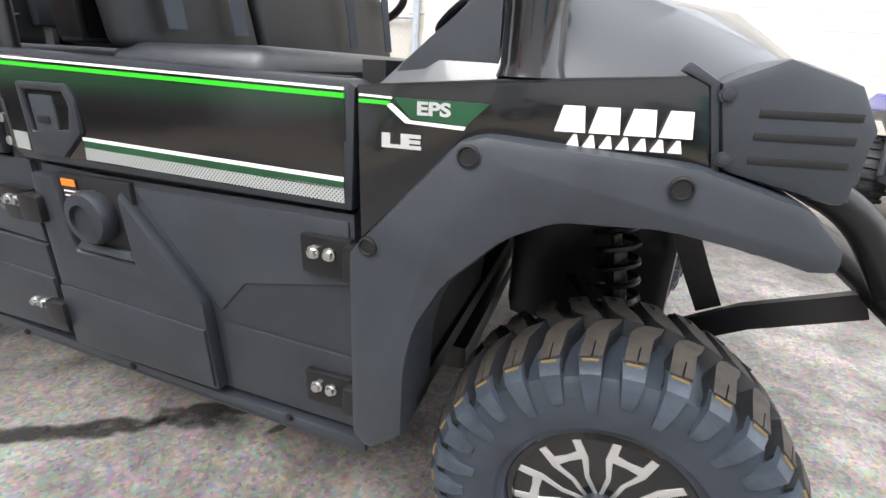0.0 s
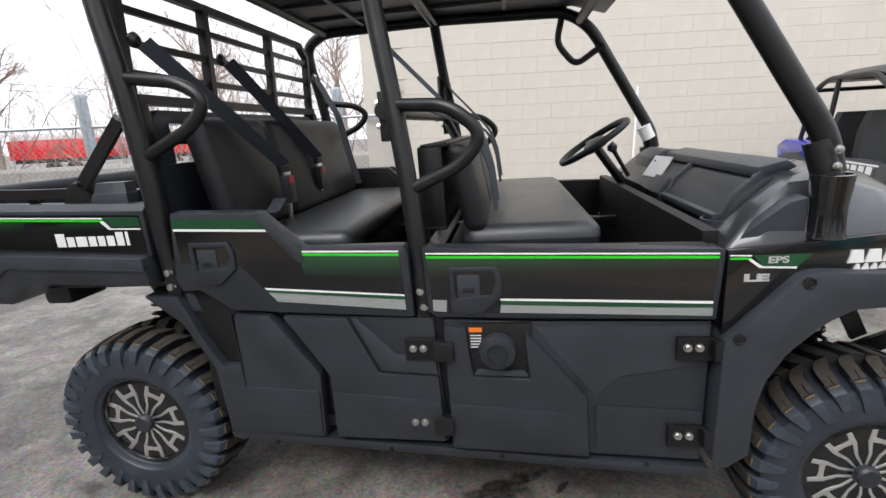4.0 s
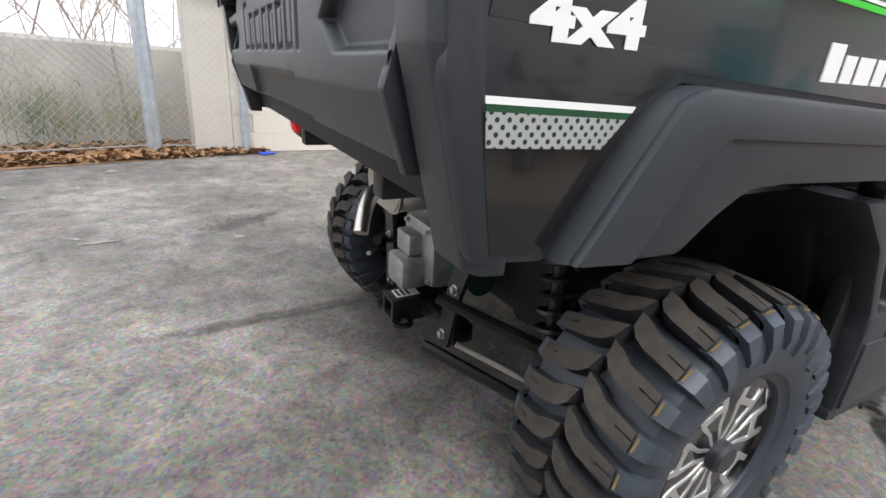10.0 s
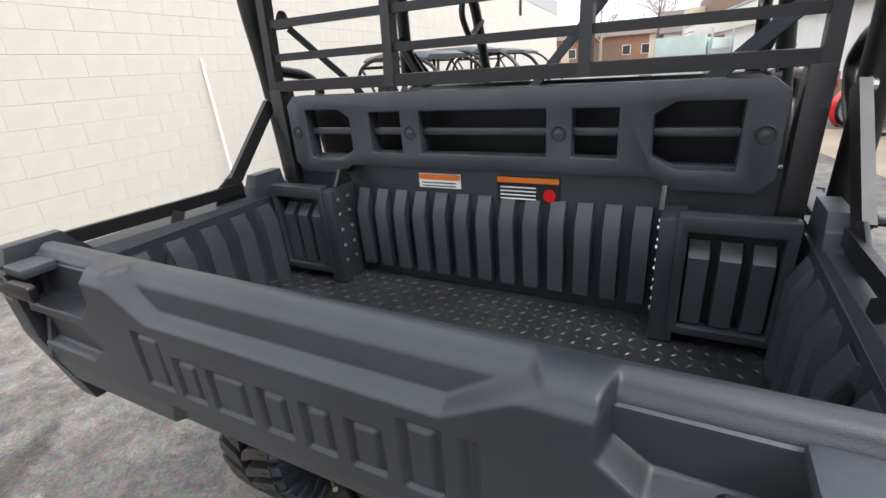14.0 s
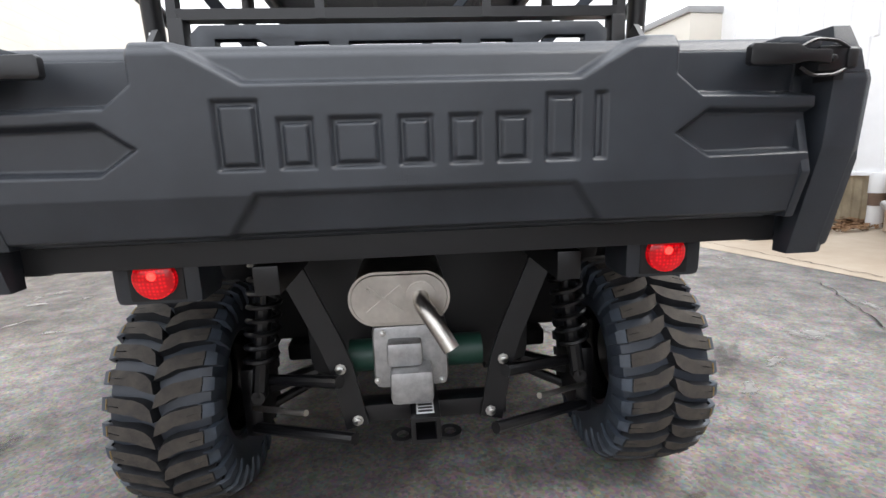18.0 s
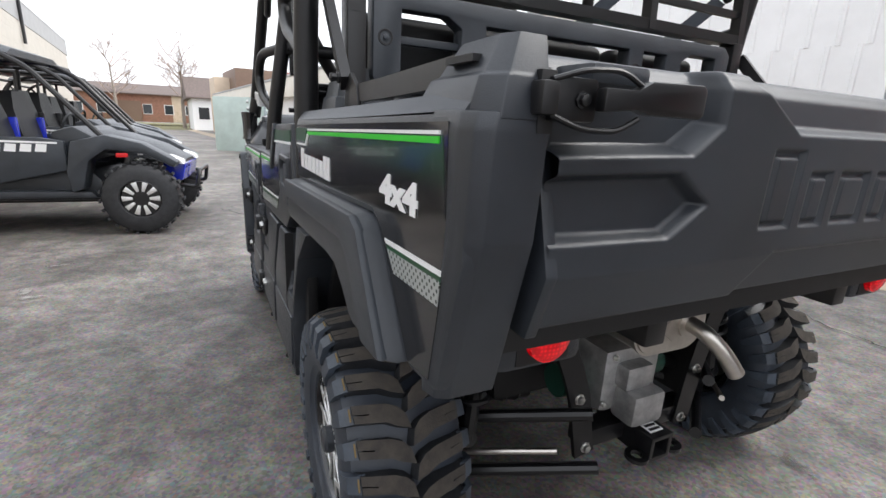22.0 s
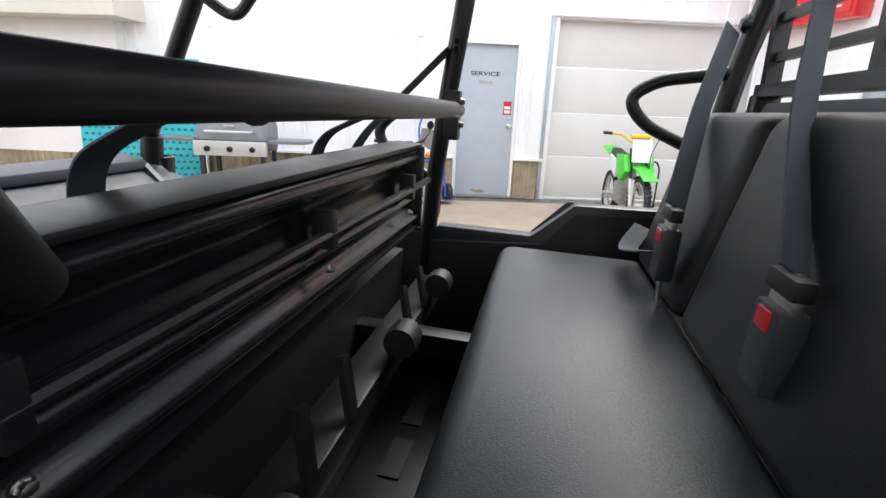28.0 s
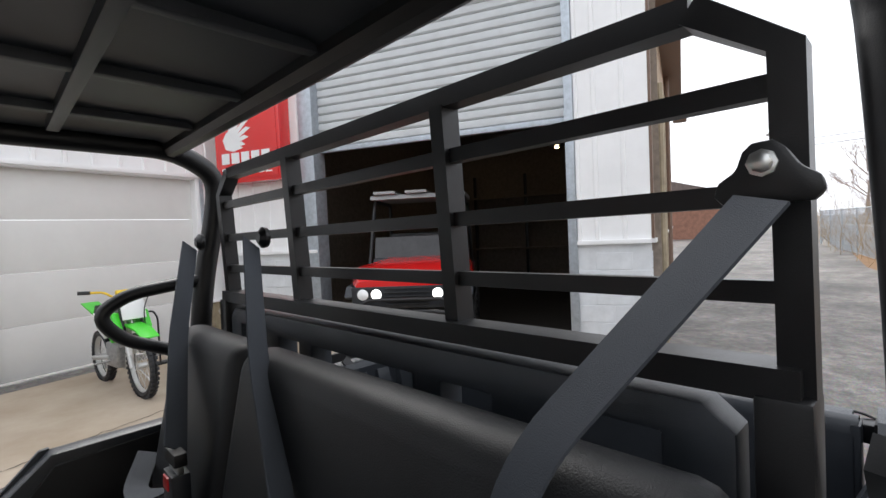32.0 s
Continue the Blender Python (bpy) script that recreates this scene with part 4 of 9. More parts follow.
    # Roll cage.
    cage = part("cage_side", tube([(0.287, s * 0.765, 0.88), (0.276, s * 0.766, 1.1), (0.268, s * 0.766, 1.3), (0.248, s * 0.762, 1.52), (0.212, s * 0.75, 1.71), (0.205, s * 0.742, 1.83), (0.33, s * 0.695, 1.89), (1.0, s * 0.68, 1.89), (1.67, s * 0.69, 1.868), (1.795, s * 0.695, 1.785), (2.13, s * 0.742, 1.23), (2.15, s * 0.748, 1.14)], 0.029, 20, 0.12), "frame", utv)
    part("mid_post", tube([(1.095, s * 0.785, 0.82), (1.07, s * 0.755, 1.15), (1.037, s * 0.72, 1.388), (1.0, s * 0.69, 1.62), (0.97, s * 0.68, 1.875)], 0.027, 20), "frame", cage)
    for x, z in ((0.287, 0.94), (0.288, 0.894)):
        bolt(x, s * 0.785, z, 0.016, "y", s * 0.016, cage)
    part("post_foot", box(0.262, 0.312, s * 0.742, s * 0.785, 0.86, 0.98, 0.008), "frame", cage)
    for x, z in ((1.087, 0.866), (1.093, 0.821)):
        bolt(x, s * 0.8, z, 0.014, "y", s * 0.014, cage)
    part("post_foot", box(1.07, 1.108, s * 0.76, s * 0.8, 0.78, 0.91, 0.006), "frame", cage)
    part("rear_grab_bar", tube([(0.25, s * 0.758, 1.52), (0.44, s * 0.78, 1.492), (0.515, s * 0.78, 1.44), (0.46, s * 0.78, 1.37), (0.27, s * 0.766, 1.29)], 0.018, 16, 0.05), "frame", cage)
    part("front_grab_bar", tube([(1.035, s * 0.722, 1.388), (1.2, s * 0.785, 1.374), (1.287, s * 0.79, 1.295), (1.23, s * 0.785, 1.22), (1.07, s * 0.757, 1.153)], 0.018, 16, 0.05), "frame", cage)
    part("dash_grab_bar", tube([(1.86, s * 0.68, 1.69), (1.72, s * 0.7, 1.6), (1.62, s * 0.7, 1.72), (1.66, s * 0.68, 1.9)], 0.017, 10, 0.05), "frame", cage)
    part("post_bracket", box(0.985, 1.03, s * 0.655, s * 0.7, 1.29, 1.43, 0.006), "frame", cage)
    for z in (1.335, 1.4):
        bolt(0.985, s * 0.678, z, 0.012, "x", -0.012, cage)
    # A-post boot and front gloss panel.
    bt = part("post_boot", lathe([(0.046, 0.985), (0.041, 1.0), (0.04, 1.06), (0.046, 1.14), (0.04, 1.142), (0.03, 1.1)], 20, "z", at=(2.13, s * 0.783, 0)), "paint", utv)
    part("post_clamp", tube([(2.14, s * 0.755, 1.12), (2.115, s * 0.738, 1.22)], 0.034, 12, 0), "frame", bt)
    for z in (1.16, 1.2):
        bolt(2.135, s * 0.785, z, 0.011, "y", s * 0.012, bt)

# Cross members of the cage.
part("cross_tube", tube([(1.0, -0.71, 1.376), (1.0, 0.71, 1.383)], 0.023, 24), "frame", utv)
part("diagonal_brace", tube([(0.985, 0.71, 1.6), (1.0, 0.6, 1.4), (1.09, 0.47, 1.24)], 0.024, 24), "frame", utv)
part("cross_tube", tube([(0.34, -0.69, 1.89), (0.34, 0.69, 1.89)], 0.026), "frame", utv)
part("cross_tube", tube([(0.97, -0.65, 1.875), (0.97, 0.65, 1.875)], 0.026), "frame", utv)
part("cross_tube", tube([(1.74, -0.66, 1.82), (1.74, 0.66, 1.82)], 0.026), "frame", utv)

# Roof panel with its ribs underneath.
roof = part("roof", loft([[(x, -0.68, z - 0.02), (x, -0.62, z + 0.03), (x, 0.62, z + 0.03), (x, 0.68, z - 0.02), (x, 0.64, z - 0.025), (x, -0.64, z - 0.025)] for x, z in ((0.33, 1.905), (0.38, 1.925), (1.0, 1.93), (1.7, 1.91), (1.86, 1.86))]), "plastic_grey", utv)
for y in (-0.42, -0.14, 0.14, 0.42):
    part("roof_rib", box(0.36, 1.7, y - 0.012, y + 0.012, 1.885, 1.925, 0.004), "plastic_grey", roof)
for x in (0.6, 0.98, 1.35):
    part("roof_rib", box(x - 0.012, x + 0.012, -0.58, 0.58, 1.88, 1.925, 0.004), "plastic_grey", roof)

# Headache screen behind the rear seat.
screen = part("rear_screen", strip([(0.2, -0.68, 1.47), (0.2, 0.68, 1.47)], 0.03, 0.05, (0, 0, 1)), "frame", utv)


def lean(z):
    return 0.19 + (z - 1.45) * 0.06


for x in (0.45, 0.8, 1.2, 1.55):
    for y in (-0.53, -0.28, 0.0, 0.28, 0.53):
        bolt(x, y, 1.921, 0.013, "z", -0.012, roof, "roof_bolt", "cast")
for z in (1.55, 1.64, 1.735):
    part("screen_bar", strip([(lean(z), -0.67, z), (lean(z), 0.67, z)], 0.021, 0.018, (0, 0, 1)), "frame", screen)
part("top_bar", strip([(lean(1.82), -0.6, 1.82), (lean(1.82), 0.6, 1.82)], 0.028, 0.03, (0, 0, 1)), "frame", screen)
for s in SIDES:
    part("end_bar", strip([(lean(1.4), s * 0.675, 1.38), (lean(1.77), s * 0.675, 1.765), (lean(1.82), s * 0.6, 1.82)], 0.036, 0.028, (1, 0, 0)), "frame", screen)
    part("upright", strip([(lean(1.45), s * 0.25, 1.455), (lean(1.81), s * 0.25, 1.81)], 0.036, 0.027, (1, 0, 0)), "frame", screen)
    part("end_post", box(0.17, 0.23, s * 0.645, s * 0.69, 0.9, 1.46, 0.006), "frame", screen)

# Moulded panel over the bed's front wall: windows between posts.
PO = [(-0.63, 1.4), (-0.6, 1.425), (0.6, 1.425), (0.63, 1.4), (0.63, 1.23), (0.6, 1.2), (0.45, 1.2), (0.41, 1.225), (-0.41, 1.225), (-0.45, 1.2), (-0.6, 1.2), (-0.63, 1.23)]
HOLES = [[(-0.17, 1.375), (0.17, 1.375), (0.17, 1.265), (-0.17, 1.265)]]
for s in SIDES:
    HOLES.append([(s * 0.23, 1.375), (s * 0.33, 1.375), (s * 0.33, 1.265), (s * 0.23, 1.265)][:: s])
    HOLES.append([(s * 0.4, 1.36), (s * 0.44, 1.385), (s * 0.56, 1.385), (s * 0.56, 1.245), (s * 0.45, 1.245), (s * 0.4, 1.27)][:: s])
panel = part("bed_panel", plate(PO, HOLES, 0.115, 0.165, 0.01, "yz"), "plastic_grey", utv)
panel.location = (0.055, 0, 0.015)
for y0, y1 in ((-0.57, -0.39), (-0.34, -0.22), (-0.18, 0.18), (0.22, 0.34), (0.39, 0.57)):
    part("panel_slat", box(0.135, 0.155, y0, y1, 1.312, 1.33, 0.003), "plastic_grey", panel)
for y in (-0.6, -0.2, 0.2, 0.6):
    bolt(0.1165, y, 1.32, 0.0095, "x", -0.006, panel, "panel_bolt", "plastic_grey")
    # Near-black ring: the recess shade round the bolt, put into colour.
    part("bolt_recess_shade", lathe([(0.019, 0.1155), (0.0175, 0.1135), (0.0135, 0.114), (0.0135, 0.1165)], 18, "x", at=(0, y, 1.32), closed=True), "liner", panel)
part("bed_bulkhead", box(0.165, 0.195, -0.68, 0.68, 0.86, 1.24, 0.004), "plastic", utv)
lab = part("warning_label", box(0.161, 0.166, 0.07, 0.2, 1.155, 1.195), "white", utv)
part("label_header", box(0.1595, 0.162, 0.072, 0.198, 1.178, 1.193), "orange", lab)
for i in range(2):
    part("label_line", box(0.1597, 0.162, 0.085, 0.19, 1.159 + i * 0.009, 1.162 + i * 0.009), "label", lab)
lab = part("warning_label", box(0.161, 0.166, -0.2, -0.035, 1.13, 1.198), "label", utv)
part("label_header", box(0.1595, 0.162, -0.198, -0.037, 1.182, 1.196), "orange", lab)
for i in range(4):
    part("label_line", box(0.1597, 0.162, -0.14, -0.045, 1.138 + i * 0.01, 1.141 + i * 0.01), "white", lab)
part("label_disc", lathe([(0.0, 0.159), (0.016, 0.159), (0.016, 0.164)], 16, "x", at=(0, -0.175, 1.152)), "red", lab)
# Ribbed front wall of the bed.
for i in range(13):
    y = -0.396 + i * 0.066
    part("bulkhead_rib", loft([[(0.166, y - w, z), (0.166, y + w, z), (0.166 - d, y + w * 0.85, z), (0.166 - d, y - w * 0.85, z)] for w, d, z in ((0.022, 0.03, 0.9), (0.022, 0.035, 1.08), (0.022, 0.004, 1.14))]), "plastic_grey", utv)
for s in SIDES:
    post = part("bulkhead_post", box(0.05, 0.165, s * 0.435, s * 0.485, 0.862, 1.155, 0.006), "plastic", utv)
    for z in (0.93, 0.98, 1.03, 1.08, 1.125):
        for x in (0.075, 0.12):
            part("rivet", lathe([(0.006, 0), (0.005, -s * 0.004), (0.0, -s * 0.005)], 8, at=(x, s * 0.435, z)), "zinc", post)
    fr = part("box_frame", plate([(s * 0.47, 1.165), (s * 0.675, 1.165), (s * 0.675, 0.89), (s * 0.47, 0.89)], [[(s * 0.49, 1.13), (s * 0.655, 1.13), (s * 0.655, 0.91), (s * 0.49, 0.91)]], 0.045, 0.08, 0.004, "yz"), "plastic", utv)
    part("box_back", box(0.09, 0.1, s * 0.47, s * 0.675, 0.9, 1.16), "liner", fr)
    for i in range(3):
        y = s * (0.515 + i * 0.057)
        part("box_rib", loft([[(0.09, y - 0.022, z), (0.09, y + 0.022, z), (0.09 - d, y + 0.019, z), (0.09 - d, y - 0.019, z)] for d, z in ((0.03, 0.915), (0.034, 1.07), (0.004, 1.1))]), "plastic_grey", fr)
    part("tie_eye", prism([(0.07, 1.165), (0.1, 1.21), (0.125, 1.21), (0.15, 1.165)], s * 0.43, s * 0.44, 0.002), "frame", utv)
# Added near-black strip: hides the tread and stands for shade under the tailgate.
part("gate_shade_strip", box(-0.5, -0.4905, -0.69, 0.69, 0.866, 0.936, 0.002), "liner", utv)
for ob in utv.children:
    if ob.name.split(".")[0] in ("bed_bulkhead", "warning_label", "bulkhead_rib", "bulkhead_post", "box_frame", "tie_eye"):
        ob.location = (0.035, 0, 0.025)
bf = part("bed_floor", box(-0.49, 0.2, -0.7, 0.7, 0.868, 0.885), "bed_gloss", utv)


def diamond_plate():
    """Raised tread bars laid crosswise over the bed floor."""
    b = bmesh.new()
    for i in range(23):
        for j in range(46):
            x, y = -0.48 + i * 0.029, -0.675 + j * 0.03
            a = radians(45 if (i + j) % 2 else -45)
            u = Vector((math.cos(a), math.sin(a), 0)) * 0.012
            v = Vector((-math.sin(a), math.cos(a), 0)) * 0.0035
            o = Vector((x, y, 0.885))
            q = [b.verts.new(o + p) for p in (u, v, -u, -v)]
            top = b.verts.new(o + Vector((0, 0, 0.0025)))
            for k in range(4):
                b.faces.new((q[k], q[(k + 1) % 4], top))
    return b


tagged(part("floor_tread", diamond_plate(), "bed_gloss", bf, smooth=0), kind="stuff")


def poly_distance(px, pz, poly):
    """Signed distance of grid points to a polygon, positive inside."""
    d = np.full(px.shape, 1e9)
    inside = np.zeros(px.shape, bool)
    for (x1, z1), (x2, z2) in zip(poly, poly[1:] + poly[:1]):
        ex, ez = x2 - x1, z2 - z1
        t = np.clip(((px - x1) * ex + (pz - z1) * ez) / (ex * ex + ez * ez), 0, 1)
        d = np.minimum(d, np.hypot(px - x1 - t * ex, pz - z1 - t * ez))
        if abs(ez) > 1e-12:
            inside ^= ((z1 > pz) != (z2 > pz)) & (px < ex * (pz - z1) / ez + x1)
    return np.where(inside, d, -d)


def step(d, soft):
    t = np.clip(d / soft + 0.5, 0, 1)
    return t * t * (3 - 2 * t)


def tailgate_mesh():
    """The moulded outer face: pockets and blocks pressed into one smooth sheet."""
    ny, nz = 420, 118
    y, z = np.meshgrid(np.linspace(-0.668, 0.668, ny), np.linspace(0.918, 1.222, nz))
    x = np.full(y.shape, -0.582)
    x += np.clip(0.995 - z, 0, 1) * 0.28
    x += step(z - 1.215, 0.02) * 0.012
    x += step(0.925 - z, 0.012) * 0.03
    a = np.abs(y)
    latch = poly_distance(a, z, [(0.425, 1.3), (0.425, 1.165), (0.47, 1.13), (0.8, 1.122), (0.8, 1.3)])
    x += step(latch - 0.006, 0.014) * 0.042
    top = poly_distance(y, z, [(0.385, 1.3), (0.375, 1.222), (0.265, 1.16), (-0.265, 1.16), (-0.375, 1.222), (-0.385, 1.3)])
    x += step(top - 0.006, 0.014) * (0.024 + np.clip(z - 1.16, 0, 1) * 0.22)
    dent = poly_distance(a, z, [(0.8, 1.106), (0.484, 1.112), (0.426, 1.071), (0.488, 1.03), (0.8, 1.034)])
    x += step(dent - 0.005, 0.012) * 0.02
    low = poly_distance(y, z, [(0.262, 1.0), (-0.262, 1.0), (-0.37, 0.86), (0.37, 0.86)])
    x += step(low - 0.005, 0.012) * 0.014
    rects, wide = bar_letters(MARK_W, MARK_H, 0.2, 0.1155)
    for p, q, z0, z1 in rects:
        r = poly_distance(y, z, [(0.313 - p, 1.032 + z0), (0.313 - q, 1.032 + z0), (0.313 - q, 1.032 + z1 * 0.95), (0.313 - p, 1.032 + z1 * 0.95)])
        x += step(r - 0.002, 0.005) * 0.007 - step(r - 0.011, 0.006) * 0.006
    # Roll the sheet over the top edge to the inner side.
    for dx, zz in ((0.006, 1.227), (0.014, 1.2295)):
        x, y, z = np.vstack([x, x[nz - 1:nz] + dx]), np.vstack([y, y[-1:]]), np.vstack([z, np.full((1, ny), zz)])
    for xx, zz in ((-0.502, 1.228), (-0.492, 1.22), (-0.49, 1.19)):
        x, y, z = np.vstack([x, np.full((1, ny), xx)]), np.vstack([y, y[-1:]]), np.vstack([z, np.full((1, ny), zz)])
    nz += 5
    me = bpy.data.meshes.new("tailgate")
    idx = np.arange(ny * nz).reshape(nz, ny)
    quads = np.stack([idx[:-1, :-1], idx[:-1, 1:], idx[1:, 1:], idx[1:, :-1]], -1).reshape(-1, 4)
    me.from_pydata(np.stack([x, y, z], -1).reshape(-1, 3).tolist(), [], quads.tolist())
    b = bmesh.new()
    b.from_mesh(me)
    bpy.data.meshes.remove(me)
    return b


tg = part("tailgate", tailgate_mesh(), "plastic", utv, smooth=120)
part("tailgate_core", prism([(-0.545, 1.205), (-0.515, 1.212), (-0.49, 1.2), (-0.49, 0.905), (-0.525, 0.925), (-0.53, 1.0)], -0.668, 0.668, 0.006), "plastic", tg)
for s in SIDES:
    part("tailgate_end", prism([(-0.588, 1.0), (-0.55, 1.13), (-0.54, 1.215), (-0.49, 1.215), (-0.49, 0.918), (-0.562, 0.918)], s * 0.655, s * 0.672, 0.004), "plastic", tg)
    latch = part("latch", box(-0.603, -0.555, s * 0.648, s * 0.698, 1.16, 1.2, 0.005), "chassis", tg)
    part("latch_lever", prism([(s * 0.655, 1.192), (s * 0.615, 1.192), (s * 0.597, 1.201), (s * 0.524, 1.203), (s * 0.519, 1.198), (s * 0.519, 1.174), (s * 0.524, 1.169), (s * 0.597, 1.17), (s * 0.615, 1.174), (s * 0.655, 1.17)], -0.62, -0.606, 0.004, "yz"), "chassis", latch)
    part("latch_wire", tube([(-0.6, s * 0.7, 1.196), (-0.608, s * 0.67, 1.206), (-0.612, s * 0.63, 1.208), (-0.614, s * 0.606, 1.196)], 0.0028, 8, 0.012), "chassis", latch)
    part("latch_wire", tube([(-0.6, s * 0.7, 1.166), (-0.608, s * 0.67, 1.154), (-0.612, s * 0.63, 1.153), (-0.614, s * 0.606, 1.166)], 0.0028, 8, 0.012), "chassis", latch)
    part("latch_hook", box(-0.606, -0.585, s * 0.695, s * 0.714, 1.165, 1.195, 0.004), "frame", latch)
    part("latch_block", box(-0.6, -0.54, s * 0.58, s * 0.655, 1.196, 1.216, 0.007), "plastic_grey", latch)
    bolt(-0.603, s * 0.668, 1.18, 0.008, "x", -0.008, latch, "latch_pin", "chassis")


# ---- wheels: the outer face looks to -y ----
def lug(b, ang, flip, r0, r1):
    """One tread block with a narrow slit, bent like the tread; its top face is dusty."""
    shape = ((-0.004, -0.02), (0.026, 0.012), (0.05, 0.06), (0.116, 0.078), (0.117, 0.152), (0.084, 0.143), (0.084, 0.155), (0.118, 0.165), (0.118, 0.258), (0.046, 0.24), (0.02, 0.2), (0.004, 0.13))
    rings = []
    for r, k in ((r0, 1.06), (r1, 0.95)):
        ring = []
        for y, a in shape:
            yy, aa = 0.062 + (y - 0.062) * k, 0.733 * (0.13 + (a - 0.13) * (k - 0.1)) + 0.3 * y
            drop = 0.011 * max(0, (yy - 0.06) / 0.055) ** 2
            ring.append(b.verts.new(((r - drop) * math.cos(ang + aa), flip * yy, (r - drop) * math.sin(ang + aa))))
        rings.append(ring)
    n = len(shape)
    b.faces.new(rings[1]).material_index = 1
    for i in range(n):
        j = (i + 1) % n
        b.faces.new((rings[0][i], rings[0][j], rings[1][j], rings[1][i]))


def tread_mesh():
    b = bmesh.new()
    n = 30
    for k in range(n):
        lug(b, 2 * math.pi * k / n, -1, 0.296, 0.338)
        lug(b, 2 * math.pi * (k + 0.5) / n, 1, 0.296, 0.338)
    bmesh.ops.triangulate(b, faces=[f for f in b.faces if len(f.verts) > 4])
    return b


def shoulder_mesh():
    b = bmesh.new()
    n = 30
    for k in range(n):
        for f, o in ((-1, 0.0), (1, 0.5)):
            a = 2 * math.pi * (k + o) / n
            long = 0.236 if k % 2 else 0.252
            rings = []
            for r, y, w0, w1 in ((0.322, 0.12, 0.092, 0.22), (0.308, 0.14, 0.094, 0.218), (0.27, 0.1465, 0.105, 0.21), (long, 0.1425, 0.12, 0.2)):
                rings.append([b.verts.new((rr * math.cos(a + w), f * yy, rr * math.sin(a + w))) for rr, yy, w in ((r, y - 0.015, w0), (r, y, w0 + 0.008), (r, y, w1 - 0.008), (r, y - 0.015, w1))])
            for p, q in zip(rings, rings[1:]):
                for i in range(3):
                    b.faces.new((p[i], p[i + 1], q[i + 1], q[i]))
            b.faces.new(rings[-1])
            b.faces.new(rings[0][::-1])
    return b


M["shoulder"] = material("blue_grey_shoulder_rubber", (0.042, 0.053, 0.07), 0.45, vary=0.35, scale=14, bump=0.2, bscale=250)
M["gold"] = material("gold_paint_mark", (0.2, 0.135, 0.05), 0.7)
M["sidewall"] = material("blue_black_sidewall", (0.030, 0.037, 0.05), 0.42, vary=0.25, scale=10, bump=0.15, bscale=300)
TYRE = [(0.166, -0.1), (0.176, -0.118), (0.19, -0.124), (0.194, -0.13), (0.22, -0.138), (0.27, -0.138), (0.294, -0.126), (0.303, -0.1), (0.305, 0.0), (0.303, 0.1), (0.294, 0.126), (0.27, 0.138), (0.22, 0.138), (0.176, 0.118), (0.166, 0.1)]


def paint_marks():
    """Short painted dashes on the shoulder blocks."""
    b = None
    for k in range(30):
        a = 2 * math.pi * k / 30 + 0.156
        b = box(0.32, 0.324, -0.1215, -0.1185, -0.013, 0.013, bm=b, m=Matrix.Rotation(-a, 4, "Y"))
    return b


def build_wheel(at):
    w = part("wheel", lathe([(0.168, -0.106), (0.172, -0.112), (0.16, -0.116), (0.154, -0.1), (0.15, -0.075), (0.12, -0.06), (0.055, -0.07), (0.05, -0.085), (0.0, -0.085)], 40), "rim_black", utv)
    w.location = at
    part("tyre", lathe(TYRE, 56, closed=True), "sidewall", w)
    tr = part("tread", tread_mesh(), "tread", w, "chunky tread blocks with dusty tops", smooth=25)
    tr.data.materials.append(M["tread_dust"])
    tagged(part("shoulder_tread", shoulder_mesh(), "shoulder", w, smooth=40), kind="stuff")
    part("rim_barrel", lathe([(0.166, -0.1), (0.16, 0.0), (0.166, 0.1), (0.15, 0.1), (0.145, 0.0), (0.15, -0.08)], 32, closed=True), "rim_black", w)
    tagged(part("paint_mark", paint_marks(), "gold", w), kind="stuff")
    for k in range(7):
        a = 2 * math.pi * k / 7 + 0.2
        m = Matrix.Rotation(-a, 4, "Y")
        part("spoke", place(prism([(0.03, 0.013), (0.07, 0.018), (0.108, 0.036), (0.159, 0.042), (0.16, 0.028), (0.126, 0.022), (0.124, 0.0), (0.126, -0.022), (0.16, -0.028), (0.159, -0.042), (0.108, -0.036), (0.07, -0.018), (0.03, -0.013), (0.03, -0.006), (0.07, -0.009), (0.108, -0.023), (0.11, 0.0), (0.108, 0.023), (0.07, 0.009), (0.03, 0.006)], -0.108, -0.09, 0.0012, "xz"), m), "alloy", w)
    part("hub_cap", lathe([(0.034, -0.085), (0.034, -0.125), (0.028, -0.132), (0.0, -0.132)], 20), "plastic", w)
    for k in range(4):
        a = math.pi / 2 * k + 0.5
        part("lug_nut", lathe([(0.013, -0.075), (0.013, -0.1), (0.009, -0.105), (0.0, -0.105)], 6, at=(0.056 * math.cos(a), 0, 0.056 * math.sin(a))), "zinc", w)
    part("brake_disc", lathe([(0.12, 0.02), (0.12, 0.028), (0.03, 0.028), (0.03, 0.02)], 28), "steel", w)
    return w


def axle(x, y):
    """Height of a wheel's centre over the sloping ground."""
    return SLOPE_Z + SLOPE_X * x + SLOPE_Y * y + 0.322


wheel = build_wheel((0.048, -0.66, axle(0.048, -0.66)))
wheel.scale = (0.958,) * 3
for x, y, turn, flip in ((2.325, -0.67, 40, 0), (0.048, 0.66, 25, 180), (2.325, 0.67, 70, 180)):
    copy_thing(wheel, pose(x, y, axle(x, y) + hollow(x, y), 0, turn, flip))


